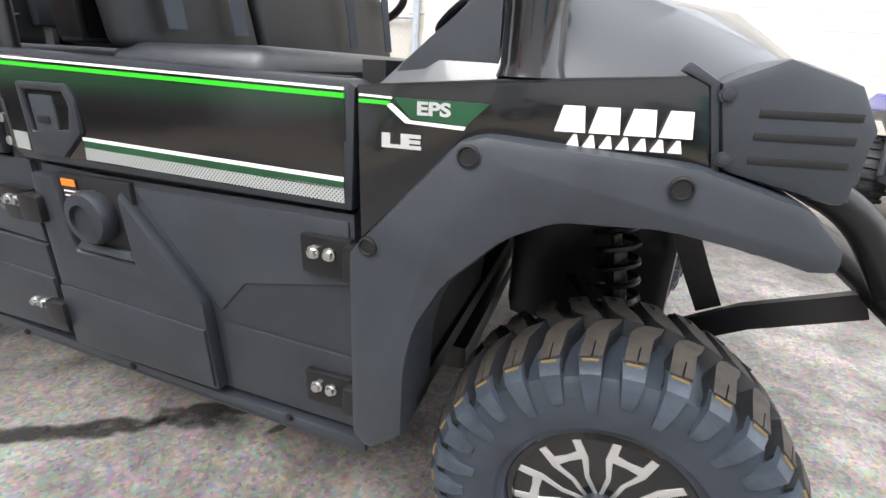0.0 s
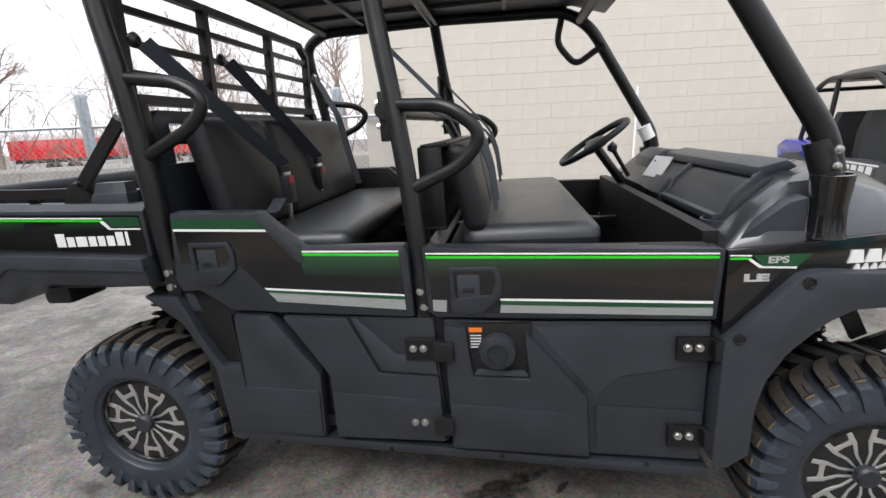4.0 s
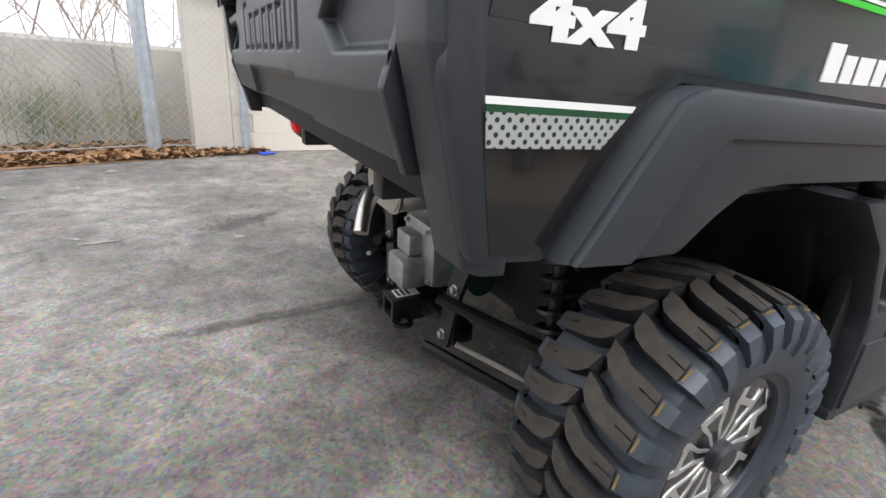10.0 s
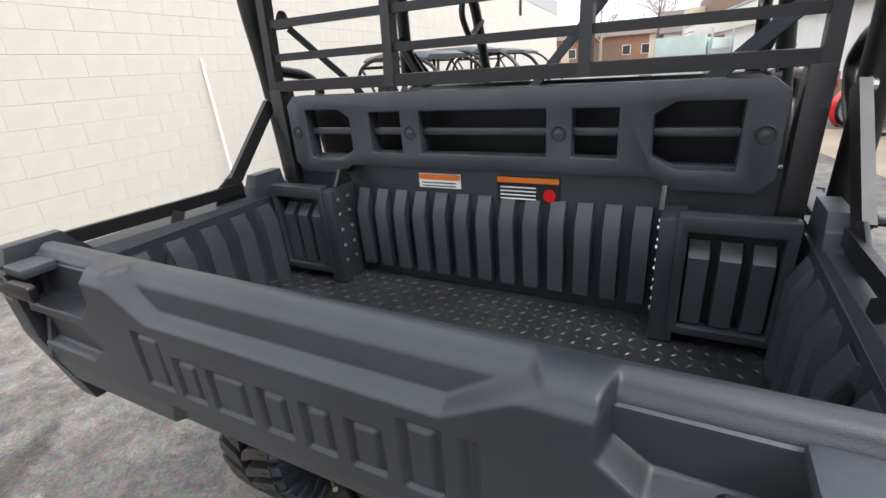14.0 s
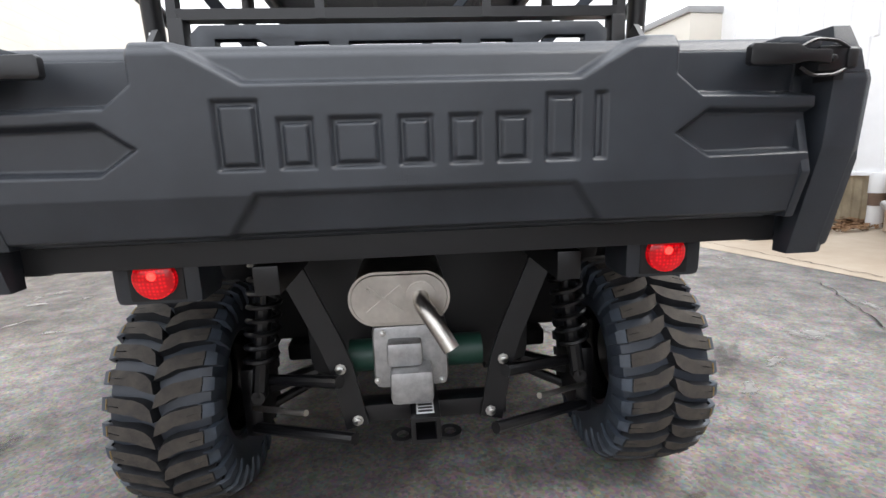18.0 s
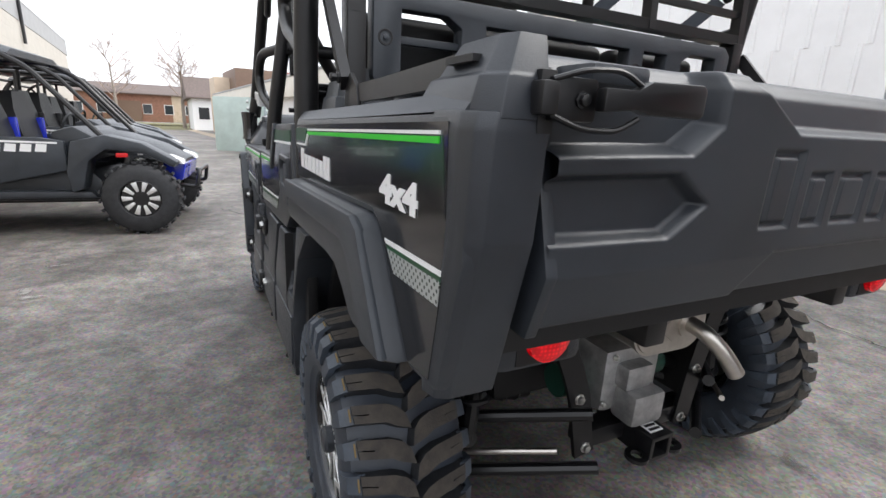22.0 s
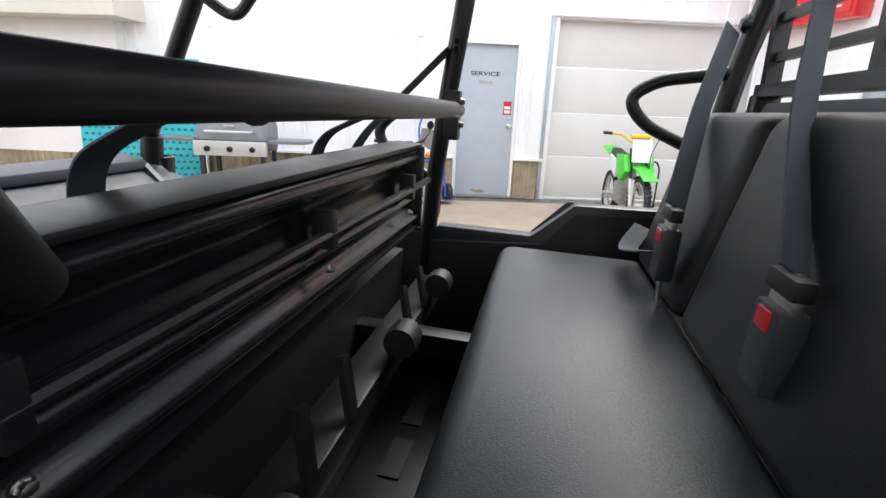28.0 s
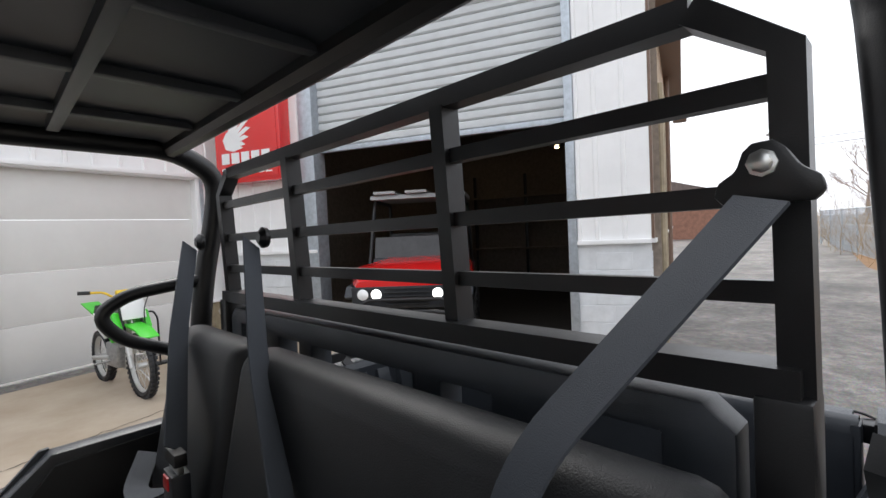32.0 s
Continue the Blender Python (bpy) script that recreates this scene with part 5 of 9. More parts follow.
# ---- under the body ----
def coil(a, b, r, wire, turns, bm=None):
    a, b = Vector(a), Vector(b)
    d = (b - a).normalized()
    u = d.orthogonal().normalized()
    v = d.cross(u)
    n = turns * 12
    return tube([a + (b - a) * (i / n) + (u * math.cos(i * math.pi / 6) + v * math.sin(i * math.pi / 6)) * r for i in range(n + 1)], wire, 6, 0, bm)


def shock(a, b):
    a, b = Vector(a), Vector(b)
    sh = part("shock_absorber", tube([a, a + (b - a) * 0.55], 0.022, 10, 0), "chassis", utv)
    part("shock_rod", tube([a + (b - a) * 0.5, b], 0.011, 8, 0), "chassis", sh)
    part("spring", coil(a + (b - a) * 0.2, a + (b - a) * 0.92, 0.042, 0.0075, 9), "chassis", sh)
    for p in (a, b):
        part("shock_eye", lathe([(0.02, -0.02), (0.02, 0.02)], 10, "x", at=p), "chassis", sh)


part("belly_pan", box(0.35, 2.0, -0.5, 0.5, 0.29, 0.36, 0.02), "chassis", utv)
part("engine_block", box(-0.02, 0.4, -0.34, 0.34, 0.4, 0.83, 0.05), "liner", utv)
part("front_frame", box(2.05, 2.45, -0.3, 0.3, 0.36, 0.85, 0.04), "chassis", utv)
for s in SIDES:
    part("frame_rail", box(-0.45, 2.4, s * 0.3 - 0.025, s * 0.3 + 0.025, 0.79, 0.85, 0.005), "chassis", utv)
    fp = part("frame_plate", strip([(-0.18, s * 0.36, 0.87), (-0.2, s * 0.235, 0.585), (-0.205, s * 0.21, 0.515), (-0.213, s * 0.178, 0.35)], 0.06, 0.012, (0, 1, -0.3)), "chassis", utv)
    bolt(-0.208, s * 0.213, 0.513, 0.015, "x", -0.014, fp)
    bolt(-0.215, s * 0.177, 0.369, 0.015, "x", -0.014, fp)
    part("lower_arm", tube([(-0.27, s * 0.18, 0.35), (-0.05, s * 0.5, 0.27)], 0.016), "chassis", utv)
    part("lower_arm", tube([(0.25, s * 0.2, 0.35), (0.06, s * 0.5, 0.27)], 0.016), "chassis", utv)
    part("upper_arm", tube([(-0.255, s * 0.21, 0.5), (-0.04, s * 0.48, 0.42)], 0.016), "chassis", utv)
    part("sway_link", tube([(-0.25, s * 0.3, 0.42), (-0.1, s * 0.48, 0.36)], 0.008), "steel", utv)
    part("knuckle", box(-0.06, 0.14, s * 0.47, s * 0.53, 0.24, 0.46, 0.02), "chassis", utv)
    part("half_shaft", tube([(0.04, s * 0.16, 0.45), (0.045, s * 0.52, 0.335)], 0.022), "chassis", utv)
    part("shaft_boot", lathe([(0.05, s * 0.2), (0.045, s * 0.23), (0.05, s * 0.24), (0.04, s * 0.27), (0.045, s * 0.28), (0.03, s * 0.32)], 14, at=(0.04, 0, 0.42)), "chassis", utv)
    shock((-0.1, s * 0.46, 0.4), (-0.06, s * 0.4, 0.87))
    shock((2.33, s * 0.52, 0.4), (2.27, s * 0.43, 0.86))
    part("front_arm", tube([(2.18, s * 0.22, 0.4), (2.34, s * 0.5, 0.3)], 0.016), "chassis", utv)
    part("front_arm", tube([(2.5, s * 0.22, 0.4), (2.36, s * 0.5, 0.3)], 0.016), "chassis", utv)
    part("front_arm", tube([(2.18, s * 0.25, 0.52), (2.34, s * 0.48, 0.44)], 0.014), "chassis", utv)
    tl = part("tail_lamp", box(-0.415, -0.3, s * 0.435, s * 0.605, 0.772, 0.885, 0.018), "plastic", utv)
    # Proud near-black plate: shade round the lens, put into colour.
    part("lamp_recess_shade", box(-0.418, -0.405, s * 0.465, s * 0.572, 0.782, 0.878, 0.008), "liner", tl)
    part("red_lens", lathe([(0.041, -0.416), (0.04, -0.43), (0.027, -0.437), (0.0, -0.44)], 24, "x", at=(0, s * 0.517, 0.83)), "tail", tl, "glowing round red lens")
    part("bulb", lathe([(0.009, -0.44), (0.006, -0.4425), (0.0, -0.4435)], 12, "x", at=(0, s * 0.515, 0.838)), "tail_hot", tl)
    part("lamp_arm", tube([(-0.3, s * 0.45, 0.84), (-0.1, s * 0.32, 0.84)], 0.012), "chassis", utv)


def oval(x, cy, cz, wy, wz, n=28):
    """A stadium outline in the yz plane."""
    pts = []
    for k in range(n):
        a = 2 * math.pi * k / n
        cyy = cy + (wy - wz) * (1 if math.cos(a) > 0 else -1)
        pts.append((x, cyy + wz * math.cos(a), cz + wz * math.sin(a)))
    return pts


mf = part("muffler", loft([oval(0.02, 0.05, 0.7, 0.115, 0.062), oval(-0.295, 0.05, 0.7, 0.115, 0.062), oval(-0.302, 0.05, 0.7, 0.111, 0.058)]), "steel", utv)
mf.location = (0.0, 0, 0.022)
part("end_rim", loft([oval(-0.29, 0.05, 0.7, 0.119, 0.066), oval(-0.298, 0.05, 0.7, 0.119, 0.066)]), "steel", mf)
for a in (38, -38):
    part("pressed_rib", strip([(-0.304 - a * 0.00003, 0.085 - 0.05 * math.cos(radians(a)), 0.7 - 0.05 * math.sin(radians(a))), (-0.304, 0.085 + 0.05 * math.cos(radians(a)), 0.7 + 0.05 * math.sin(radians(a)))], 0.01, 0.006, (0, -math.sin(radians(a)), math.cos(radians(a)))), "steel", mf)
part("pipe_flange", lathe([(0.036, -0.302), (0.036, -0.308), (0.024, -0.309)], 20, "x", at=(0, 0.0, 0.705)), "steel", mf)
part("tail_pipe", tube([(-0.3, 0.0, 0.705), (-0.345, 0.0, 0.7), (-0.38, -0.03, 0.66), (-0.4, -0.06, 0.61)], 0.019, 14, 0.04), "steel", mf)
gb = part("gearbox", box(-0.2, 0.0, -0.07, 0.13, 0.44, 0.62, 0.025), "cast", utv)
part("gearbox_cover", box(-0.27, -0.19, -0.025, 0.085, 0.43, 0.52, 0.016), "cast", gb)
part("gearbox_cover", box(-0.24, -0.16, 0.0, 0.09, 0.52, 0.585, 0.012), "cast", gb)
for y, z in ((-0.03, 0.6), (0.1, 0.6), (0.12, 0.47), (-0.05, 0.46)):
    bolt(-0.2, y, z, 0.009, "x", -0.01, gb)
M["casting_green"] = material("dark_green_casting", (0.012, 0.05, 0.035), 0.45)
part("axle_tube", lathe([(0.045, -0.17), (0.045, 0.2)], 16, at=(-0.1, 0, 0.5)), "casting_green", gb)
hit = part("hitch_receiver", plate([(-0.015, 0.372), (0.06, 0.372), (0.06, 0.3), (-0.015, 0.3)], [[(-0.003, 0.36), (0.048, 0.36), (0.048, 0.312), (-0.003, 0.312)]], -0.39, -0.2, 0.002, "yz"), "chassis", utv)
hit.location = (0.09, -0.022, 0.04)
part("hitch_beam", box(-0.3, -0.24, -0.2, 0.2, 0.315, 0.365, 0.006), "chassis", hit)
part("hitch_label", box(-0.37, -0.3, 0.0, 0.045, 0.3722, 0.374), "white", hit)
for i in range(3):
    part("label_line", box(-0.365 + i * 0.015, -0.357 + i * 0.015, 0.004, 0.04, 0.3738, 0.3748), "label", hit)
for s in SIDES:
    part("chain_ear", lathe([(0.03, 0.31), (0.03, 0.32), (0.015, 0.32), (0.015, 0.31)], 16, "z", at=(-0.37, 0.022 + s * 0.06, 0), closed=True), "chassis", hit)


# ---- front end ----
def half(sec):
    return [(x, -y, z) for x, y, z in sec] + [(x, y, z) for x, y, z in reversed(sec)]


HOOD = [(x, *((y, z - 0.018) for y, z in sec)) for x, *sec in (
        (1.9, (yo(1.9) - 0.008, 0.75), (yo(1.9) - 0.01, 0.965), (0.77, 0.982), (0.66, 0.975), (0.64, 0.8)),
        (1.98, (yo(1.98) - 0.008, 0.84), (0.8, 0.985), (0.735, 1.06), (0.66, 1.06), (0.64, 0.8)),
        (2.07, (yo(2.07) - 0.008, 0.9), (0.796, 0.99), (0.715, 1.135), (0.65, 1.14), (0.63, 0.8)),
        (2.16, (yo(2.16) - 0.008, 0.905), (0.79, 0.992), (0.71, 1.14), (0.5, 1.16), (0.2, 1.165)),
        (2.3, (yo(2.3) - 0.008, 0.905), (0.775, 1.0), (0.69, 1.095), (0.48, 1.135), (0.2, 1.145)),
        (2.42, (yo(2.42) - 0.008, 0.9), (0.76, 0.995), (0.67, 1.05), (0.45, 1.115), (0.2, 1.13)),
        (2.54, (0.73, 0.87), (0.72, 0.96), (0.62, 1.0), (0.4, 1.045), (0.2, 1.055)),
        (2.6, (0.58, 0.84), (0.56, 0.92), (0.48, 0.945), (0.32, 0.965), (0.15, 0.97)))]
hood = part("hood", loft([half([(x, y, z) for y, z in sec]) for x, *sec in HOOD]), "paint_grey", utv, smooth=50)
for s in SIDES:
    gr = part("lamp_shroud", side(prism([(2.35, 0.99), (2.419, 1.019), (2.5, 0.993), (2.53, 0.944), (2.522, 0.85), (2.375, 0.885)], -0.012, 0.2, 0.014), s), "plastic_grey", utv)
    for z in (0.958, 0.932, 0.904):
        # Near-black strips laid on: the slots' shade as colour, nothing is cut.
        part("vent_slot_shade", side(box(2.4, 2.508, -0.0135, 0.01, z - 0.006, z + 0.004, 0.002), s), "liner", gr)
    for x, z in ((2.362, 0.976), (2.374, 0.902)):
        bolt(x, s * (yo(x) + 0.011), z, 0.01, "y", s * 0.005, gr, "clip", "plastic")
    part("gloss_panel", side(prism([(1.893, 0.735), (1.893, 0.966), (2.1, 0.982), (2.345, 0.996), (2.365, 0.88), (2.1, 0.912), (2.06, 0.905)], -0.001, 0.02, 0.002), s), "paint", hood)
    part("panel_seam", side(prism([(2.318, 1.01), (2.352, 0.99), (2.375, 0.885), (2.366, 0.884), (2.343, 0.984), (2.31, 1.0)], -0.004, 0.03, 0.002), s), "plastic_grey", hood)
    stripe_set(s, hood, [("green_panel", [(1.95, 0.951), (2.087, 0.95), (2.056, 0.92), (1.976, 0.924)], "dark_green"),
                         ("white_line", [(1.935, 0.944), (1.947, 0.943), (1.975, 0.922), (2.056, 0.919), (2.053, 0.914), (1.968, 0.918)], "white"),
                         ("white_line", [(1.897, 0.954), (1.948, 0.952), (1.947, 0.949), (1.897, 0.951)], "white")], -0.004)
    stripe_set(s, hood, [("green_line", [(1.897, 0.947), (1.946, 0.946), (1.94, 0.941), (1.897, 0.942)], "green")], -0.005)
    for body, size, x0, z0, bold, wide in (("EPS", 0.024, 1.985, 0.931, 0.001, 1.4), ("LE", 0.026, 1.932, 0.884, 0.0016, 2.3)):
        t = text_bm(body, size, 0.0006, bold, wide)
        w = max(v.co.x for v in t.verts)
        if s < 0:
            place(t, Matrix.Translation((x0, 0, z0)) @ Matrix.Rotation(radians(90), 4, "X"))
        else:
            place(t, Matrix.Translation((x0 + w, 0, z0)) @ Matrix.Rotation(radians(180), 4, "Z") @ Matrix.Rotation(radians(90), 4, "X"))
        for v in t.verts:
            v.co.y = s * (yo(v.co.x) + 0.0055)
        part("lettering", t, "white", hood, "white letters " + body)
    # The model badge as plain slanted blocks.
    for row, n, z0, h, x0, w in ((0, 4, 0.922, 0.032, 2.172, 0.038), (1, 7, 0.904, 0.015, 2.188, 0.0165)):
        for i in range(n):
            xa = x0 + i * (w + 0.004)
            part("model_badge", side(prism([(xa, z0), (xa + w, z0), (xa + w - 0.004, z0 + h), (xa + 0.008, z0 + h)], -0.006, 0.002), s), "white", hood)
bump = part("bumper", tube([(2.72, -0.66, 0.66), (2.74, -0.4, 0.66), (2.74, 0.4, 0.66), (2.72, 0.66, 0.66)], 0.032, 14), "frame", utv)
for s in SIDES:
    part("bumper_post", tube([(2.52, s * 0.56, 0.86), (2.64, s * 0.56, 0.8), (2.73, s * 0.56, 0.66)], 0.028, 12), "frame", bump)
    part("bumper_brace", strip([(2.72, s * 0.5, 0.63), (2.55, s * 0.48, 0.56), (2.42, s * 0.4, 0.44), (2.3, s * 0.36, 0.4)], 0.05, 0.02, (0, 0, 1)), "frame", bump)
    part("bumper_brace", strip([(2.36, s * 0.42, 0.84), (2.46, s * 0.42, 0.62), (2.5, s * 0.42, 0.54)], 0.05, 0.015, (1, 0, 0)), "frame", bump)

# ---- cabin ----
cab = part("floor_pan", box(0.42, 1.98, -0.78, 0.78, 0.4, 0.44), "chassis", utv)
for i in range(6):
    part("floor_rib", box(1.0, 1.06, -0.6 + i * 0.22, -0.45 + i * 0.22, 0.44, 0.446), "liner", cab)
part("firewall", box(1.86, 1.9, -0.74, 0.74, 0.42, 1.0), "liner", utv)
for s in SIDES:
    part("inner_panel", prism([(0.34, 1.11), (0.615, 1.09), (0.7, 0.985), (1.07, 0.955), (1.07, 0.44), (0.34, 0.44)], s * 0.735, s * 0.765, 0.004), "liner", utv)
    part("inner_panel", prism([(1.1, 0.99), (1.86, 0.975), (1.86, 0.44), (1.1, 0.44)], s * 0.75, s * 0.79, 0.004), "liner", utv)


def cushion(name, x0, x1, y0, y1, z0, z1, r, mat="seat_vinyl"):
    b = box(x0, x1, y0, y1, z0, z1)
    bmesh.ops.bevel(b, geom=b.edges[:], offset=r, segments=4, affect="EDGES", profile=0.5)
    return part(name, b, mat, utv, smooth=60)


def back(name, y0, y1, xb, xt, z0, z1, th):
    """A padded, slightly leaning backrest."""
    b = bmesh.new()
    for f in (0,):
        lo = [(xb - th / 2, z0), (xb + th / 2, z0)]
        hi = [(xt + th / 2, z1), (xt - th / 2, z1)]
    b = prism(lo + hi, y0, y1)
    bmesh.ops.bevel(b, geom=b.edges[:], offset=min(th * 0.42, 0.04), segments=4, affect="EDGES", profile=0.5)
    return part(name, b, "vinyl", utv, smooth=60)


cushion("rear_cushion", 0.42, 0.825, -0.61, 0.64, 0.92, 1.012, 0.04)
part("seat_box", box(0.44, 0.78, -0.6, 0.66, 0.44, 0.93, 0.01), "liner", utv)
back("rear_backrest", -0.62, -0.205, 0.405, 0.325, 1.0, 1.41, 0.09)
back("rear_backrest", -0.185, 0.66, 0.405, 0.325, 1.0, 1.41, 0.09)
cushion("front_cushion", 1.2, 1.62, -0.66, 0.66, 0.93, 1.02, 0.045)
part("seat_box", box(1.14, 1.55, -0.68, 0.68, 0.44, 0.935, 0.01), "liner", utv)
back("front_backrest", -0.66, -0.235, 1.245, 1.195, 1.0, 1.27, 0.07)
back("front_backrest", -0.215, 0.66, 1.245, 1.195, 1.0, 1.27, 0.07)
# Pressed steel back of the front bench.
def bench_wave(z):
    return 1.085 - sum(d * math.exp(-((z - c) / w) ** 2) for c, w, d in ((1.245, 0.03, 0.03), (1.1, 0.022, 0.022), (1.025, 0.025, 0.026)))


waves = [(bench_wave(0.99 + i * 0.008), 0.99 + i * 0.008) for i in range(36)]
fb = part("bench_back", prism(waves + [(1.12, waves[-1][1]), (1.12, 0.99)], -0.64, 0.64), "bench_gloss", utv, smooth=60)
for s, a in ((-1, -0.662), (1, 0.642)):
    part("bench_edge", box(1.05, 1.125, a, a + 0.02, 0.985, 1.277, 0.009), "frame", fb)
part("bench_top", prism([(1.06, 1.27), (1.06, 1.284), (1.14, 1.29), (1.14, 1.272)], -0.662, 0.662, 0.005), "frame", fb)
part("bench_bottom", prism([(1.062, 0.978), (1.062, 0.99), (1.125, 0.99), (1.125, 0.978)], -0.662, 0.662, 0.003), "frame", fb)
part("stiffener", tube([(1.045, -0.7, 1.152), (1.045, 0.7, 1.152)], 0.011, 8, 0), "frame", fb)
for y in (0.512, 0.0, -0.5):
    for z in (1.185, 1.075):
        bolt(1.05, y, z, 0.01, "x", -0.012, fb)
    part("bracket_tab", box(1.035, 1.075, y - 0.012, y + 0.012, 1.12, 1.2, 0.003), "frame", fb)
fb.location = (0.03, 0, 0.188)
fb.scale = (1, 1, 0.845)
part("bench_rail", box(1.0, 1.08, -0.66, 0.66, 0.8, 0.86, 0.006), "frame", utv)
for y in (-0.45, -0.3, 0.05, 0.2, 0.5):
    part("buckle_stalk", strip([(1.03, y, 0.96), (1.0, y + 0.03, 0.86)], 0.03, 0.012, (0, 1, 0)), "frame", utv)
for y in (-0.5, -0.15, 0.35):
    part("retractor", lathe([(0.035, -0.03), (0.038, 0.0), (0.035, 0.03)], 14, at=(0.98, y, 0.9)), "liner", utv)


def belt(pts, w=0.048, sidev=(0.8, 0.35, 0)):
    return part("seat_belt", strip(rounded(pts, 0.05), w, 0.003, sidev), "belt", utv, "grey webbing seat belt")


def buckle(x, y, z):
    b = part("buckle", box(x - 0.018, x + 0.018, y - 0.032, y + 0.032, z - 0.09, z + 0.02, 0.008), "plastic", utv)
    part("release_button", box(x + 0.012, x + 0.021, y - 0.016, y + 0.016, z - 0.012, z + 0.014, 0.003), "red", b)
    part("tongue", box(x - 0.006, x + 0.006, y - 0.028, y + 0.028, z + 0.018, z + 0.036, 0.002), "zinc", b)
    part("latch_cover", box(x - 0.012, x + 0.012, y - 0.034, y + 0.034, z + 0.034, z + 0.06, 0.004), "liner", b)
    part("stalk", strip([(x, y, z - 0.085), (x - 0.01, y, z - 0.19)], 0.024, 0.006, (0, 1, 0)), "zinc", b)


for y, bx, by, bz in ((-0.7, 0.465, -0.27, 1.16), (-0.27, 0.435, 0.14, 1.165)):
    an = part("belt_anchor", lathe([(0.022, 0.0), (0.024, 0.01), (0.012, 0.02), (0.0, 0.02)], 14, "x", at=(0.265, y, 1.63)), "chassis", utv)
    a0, a1 = Vector((0.3, y, 1.62)), Vector((bx, by, bz + 0.06))
    belt([a0, a0.lerp(a1, 0.5) + Vector((0.012, 0, -0.01)), a1], 0.05, (0.75, 0.6, 0))
    buckle(bx, by, bz)
an = part("belt_anchor", prism([(0.655, 1.68), (0.67, 1.681), (0.679, 1.673), (0.688, 1.658), (0.701, 1.649), (0.704, 1.637), (0.697, 1.629), (0.633, 1.629), (0.626, 1.637), (0.63, 1.649), (0.643, 1.658), (0.648, 1.673)], 0.25, 0.26, 0.004, "yz"), "frame", utv)
bolt(0.26, 0.663, 1.662, 0.0115, "x", 0.01, an)
belt([(0.275, 0.664, 1.632), (0.42, 0.53, 1.43), (0.48, 0.48, 1.2), (0.52, 0.46, 1.06)], 0.05, (0.3, 0.8, 0))
belt([(0.44, -0.62, 1.1), (0.5, -0.5, 1.06), (0.47, -0.36, 1.1)])
for y, e in ((-0.68, -0.55), (-0.3, -0.35), (0.3, 0.25), (0.68, 0.55)):
    part("belt_anchor", lathe([(0.02, 0.0), (0.022, 0.012), (0.0, 0.018)], 12, "x", at=(1.0, y if abs(y) > 0.5 else y, 1.55 if abs(y) > 0.5 else 1.375)), "chassis", utv)
    belt([(1.03, y, 1.54 if abs(y) > 0.5 else 1.4), (1.25, (y + e) / 2, 1.3), (1.29, e, 1.2), (1.305, e, 1.05)], 0.042, (0.2, 0.9, 0))

# Dashboard, steering wheel and levers.
dash = part("dashboard", prism([(1.88, 0.98), (1.86, 1.05), (1.9, 1.12), (1.96, 1.165), (2.02, 1.185), (2.1, 1.17), (2.1, 1.05), (1.95, 0.85)], -0.64, 0.64, 0.025), "plastic", utv)
part("gauge_pod", prism([(1.9, 1.11), (1.91, 1.17), (1.97, 1.205), (2.04, 1.195), (2.02, 1.14)], 0.22, 0.5, 0.018), "plastic_grey", dash)
dash.location = (0.085, 0, -0.045)
part("visor_edge", prism([(1.95, 1.165), (1.955, 1.195), (2.03, 1.212), (2.06, 1.19), (2.0, 1.165)], -0.62, 0.16, 0.008), "plastic_grey", dash)
# Near-black sheet on the face: the open shelf's shade, put into colour.
part("storage_recess_shade", prism([(1.868, 1.045), (1.9, 1.11), (1.955, 1.155), (1.962, 1.148), (1.91, 1.1), (1.878, 1.04)], -0.6, -0.14), "liner", dash)
part("storage_lip", prism([(1.845, 1.04), (1.845, 1.062), (1.862, 1.066), (1.885, 1.042)], -0.61, -0.13, 0.004), "plastic_grey", dash)
for y in (-0.62, -0.14):
    part("storage_wall", prism([(1.855, 1.04), (1.89, 1.12), (1.96, 1.185), (1.97, 1.15), (1.9, 1.04)], y - 0.012, y + 0.012, 0.004), "plastic_grey", dash)
ra = part("radio_bezel", prism([(1.868, 0.985), (1.846, 1.055), (1.886, 1.115), (1.9, 1.1)], -0.1, 0.14, 0.006), "plastic_grey", dash)
# Near-black patch in place of the shaded radio hole.
part("radio_bay_shade", prism([(1.862, 0.998), (1.844, 1.052), (1.85, 1.058), (1.87, 1.0)], -0.05, 0.08), "liner", ra)
for i in range(4):
    part("switch", lathe([(0.011, 0.0), (0.009, -0.012), (0.0, -0.013)], 10, "x", at=(1.862, -0.075, 0.995 + i * 0.016)), "chassis", ra)
for i in range(4):
    part("vent_slat", box(1.9, 1.93, 0.14 + i * 0.022, 0.15 + i * 0.022, 1.12, 1.165, 0.003), "liner", dash)
gd = part("glove_door", prism([(1.882, 0.972), (1.94, 0.862), (1.952, 0.868), (1.89, 0.98)], -0.52, -0.18, 0.005), "plastic_grey", dash)
part("glove_latch", prism([(1.874, 0.982), (1.89, 0.952), (1.9, 0.958), (1.884, 0.988)], -0.42, -0.3, 0.004), "plastic", gd)
part("warning_label", prism([(1.891, 0.949), (1.902, 0.928), (1.904, 0.929), (1.893, 0.95)], -0.49, -0.24), "orange", gd)
for i in range(2):
    part("label_line", prism([(1.9035 + i * 0.011, 0.925 - i * 0.02), (1.91 + i * 0.011, 0.912 - i * 0.02), (1.912 + i * 0.011, 0.913 - i * 0.02), (1.9055 + i * 0.011, 0.926 - i * 0.02)], -0.48, -0.28), "white", gd)
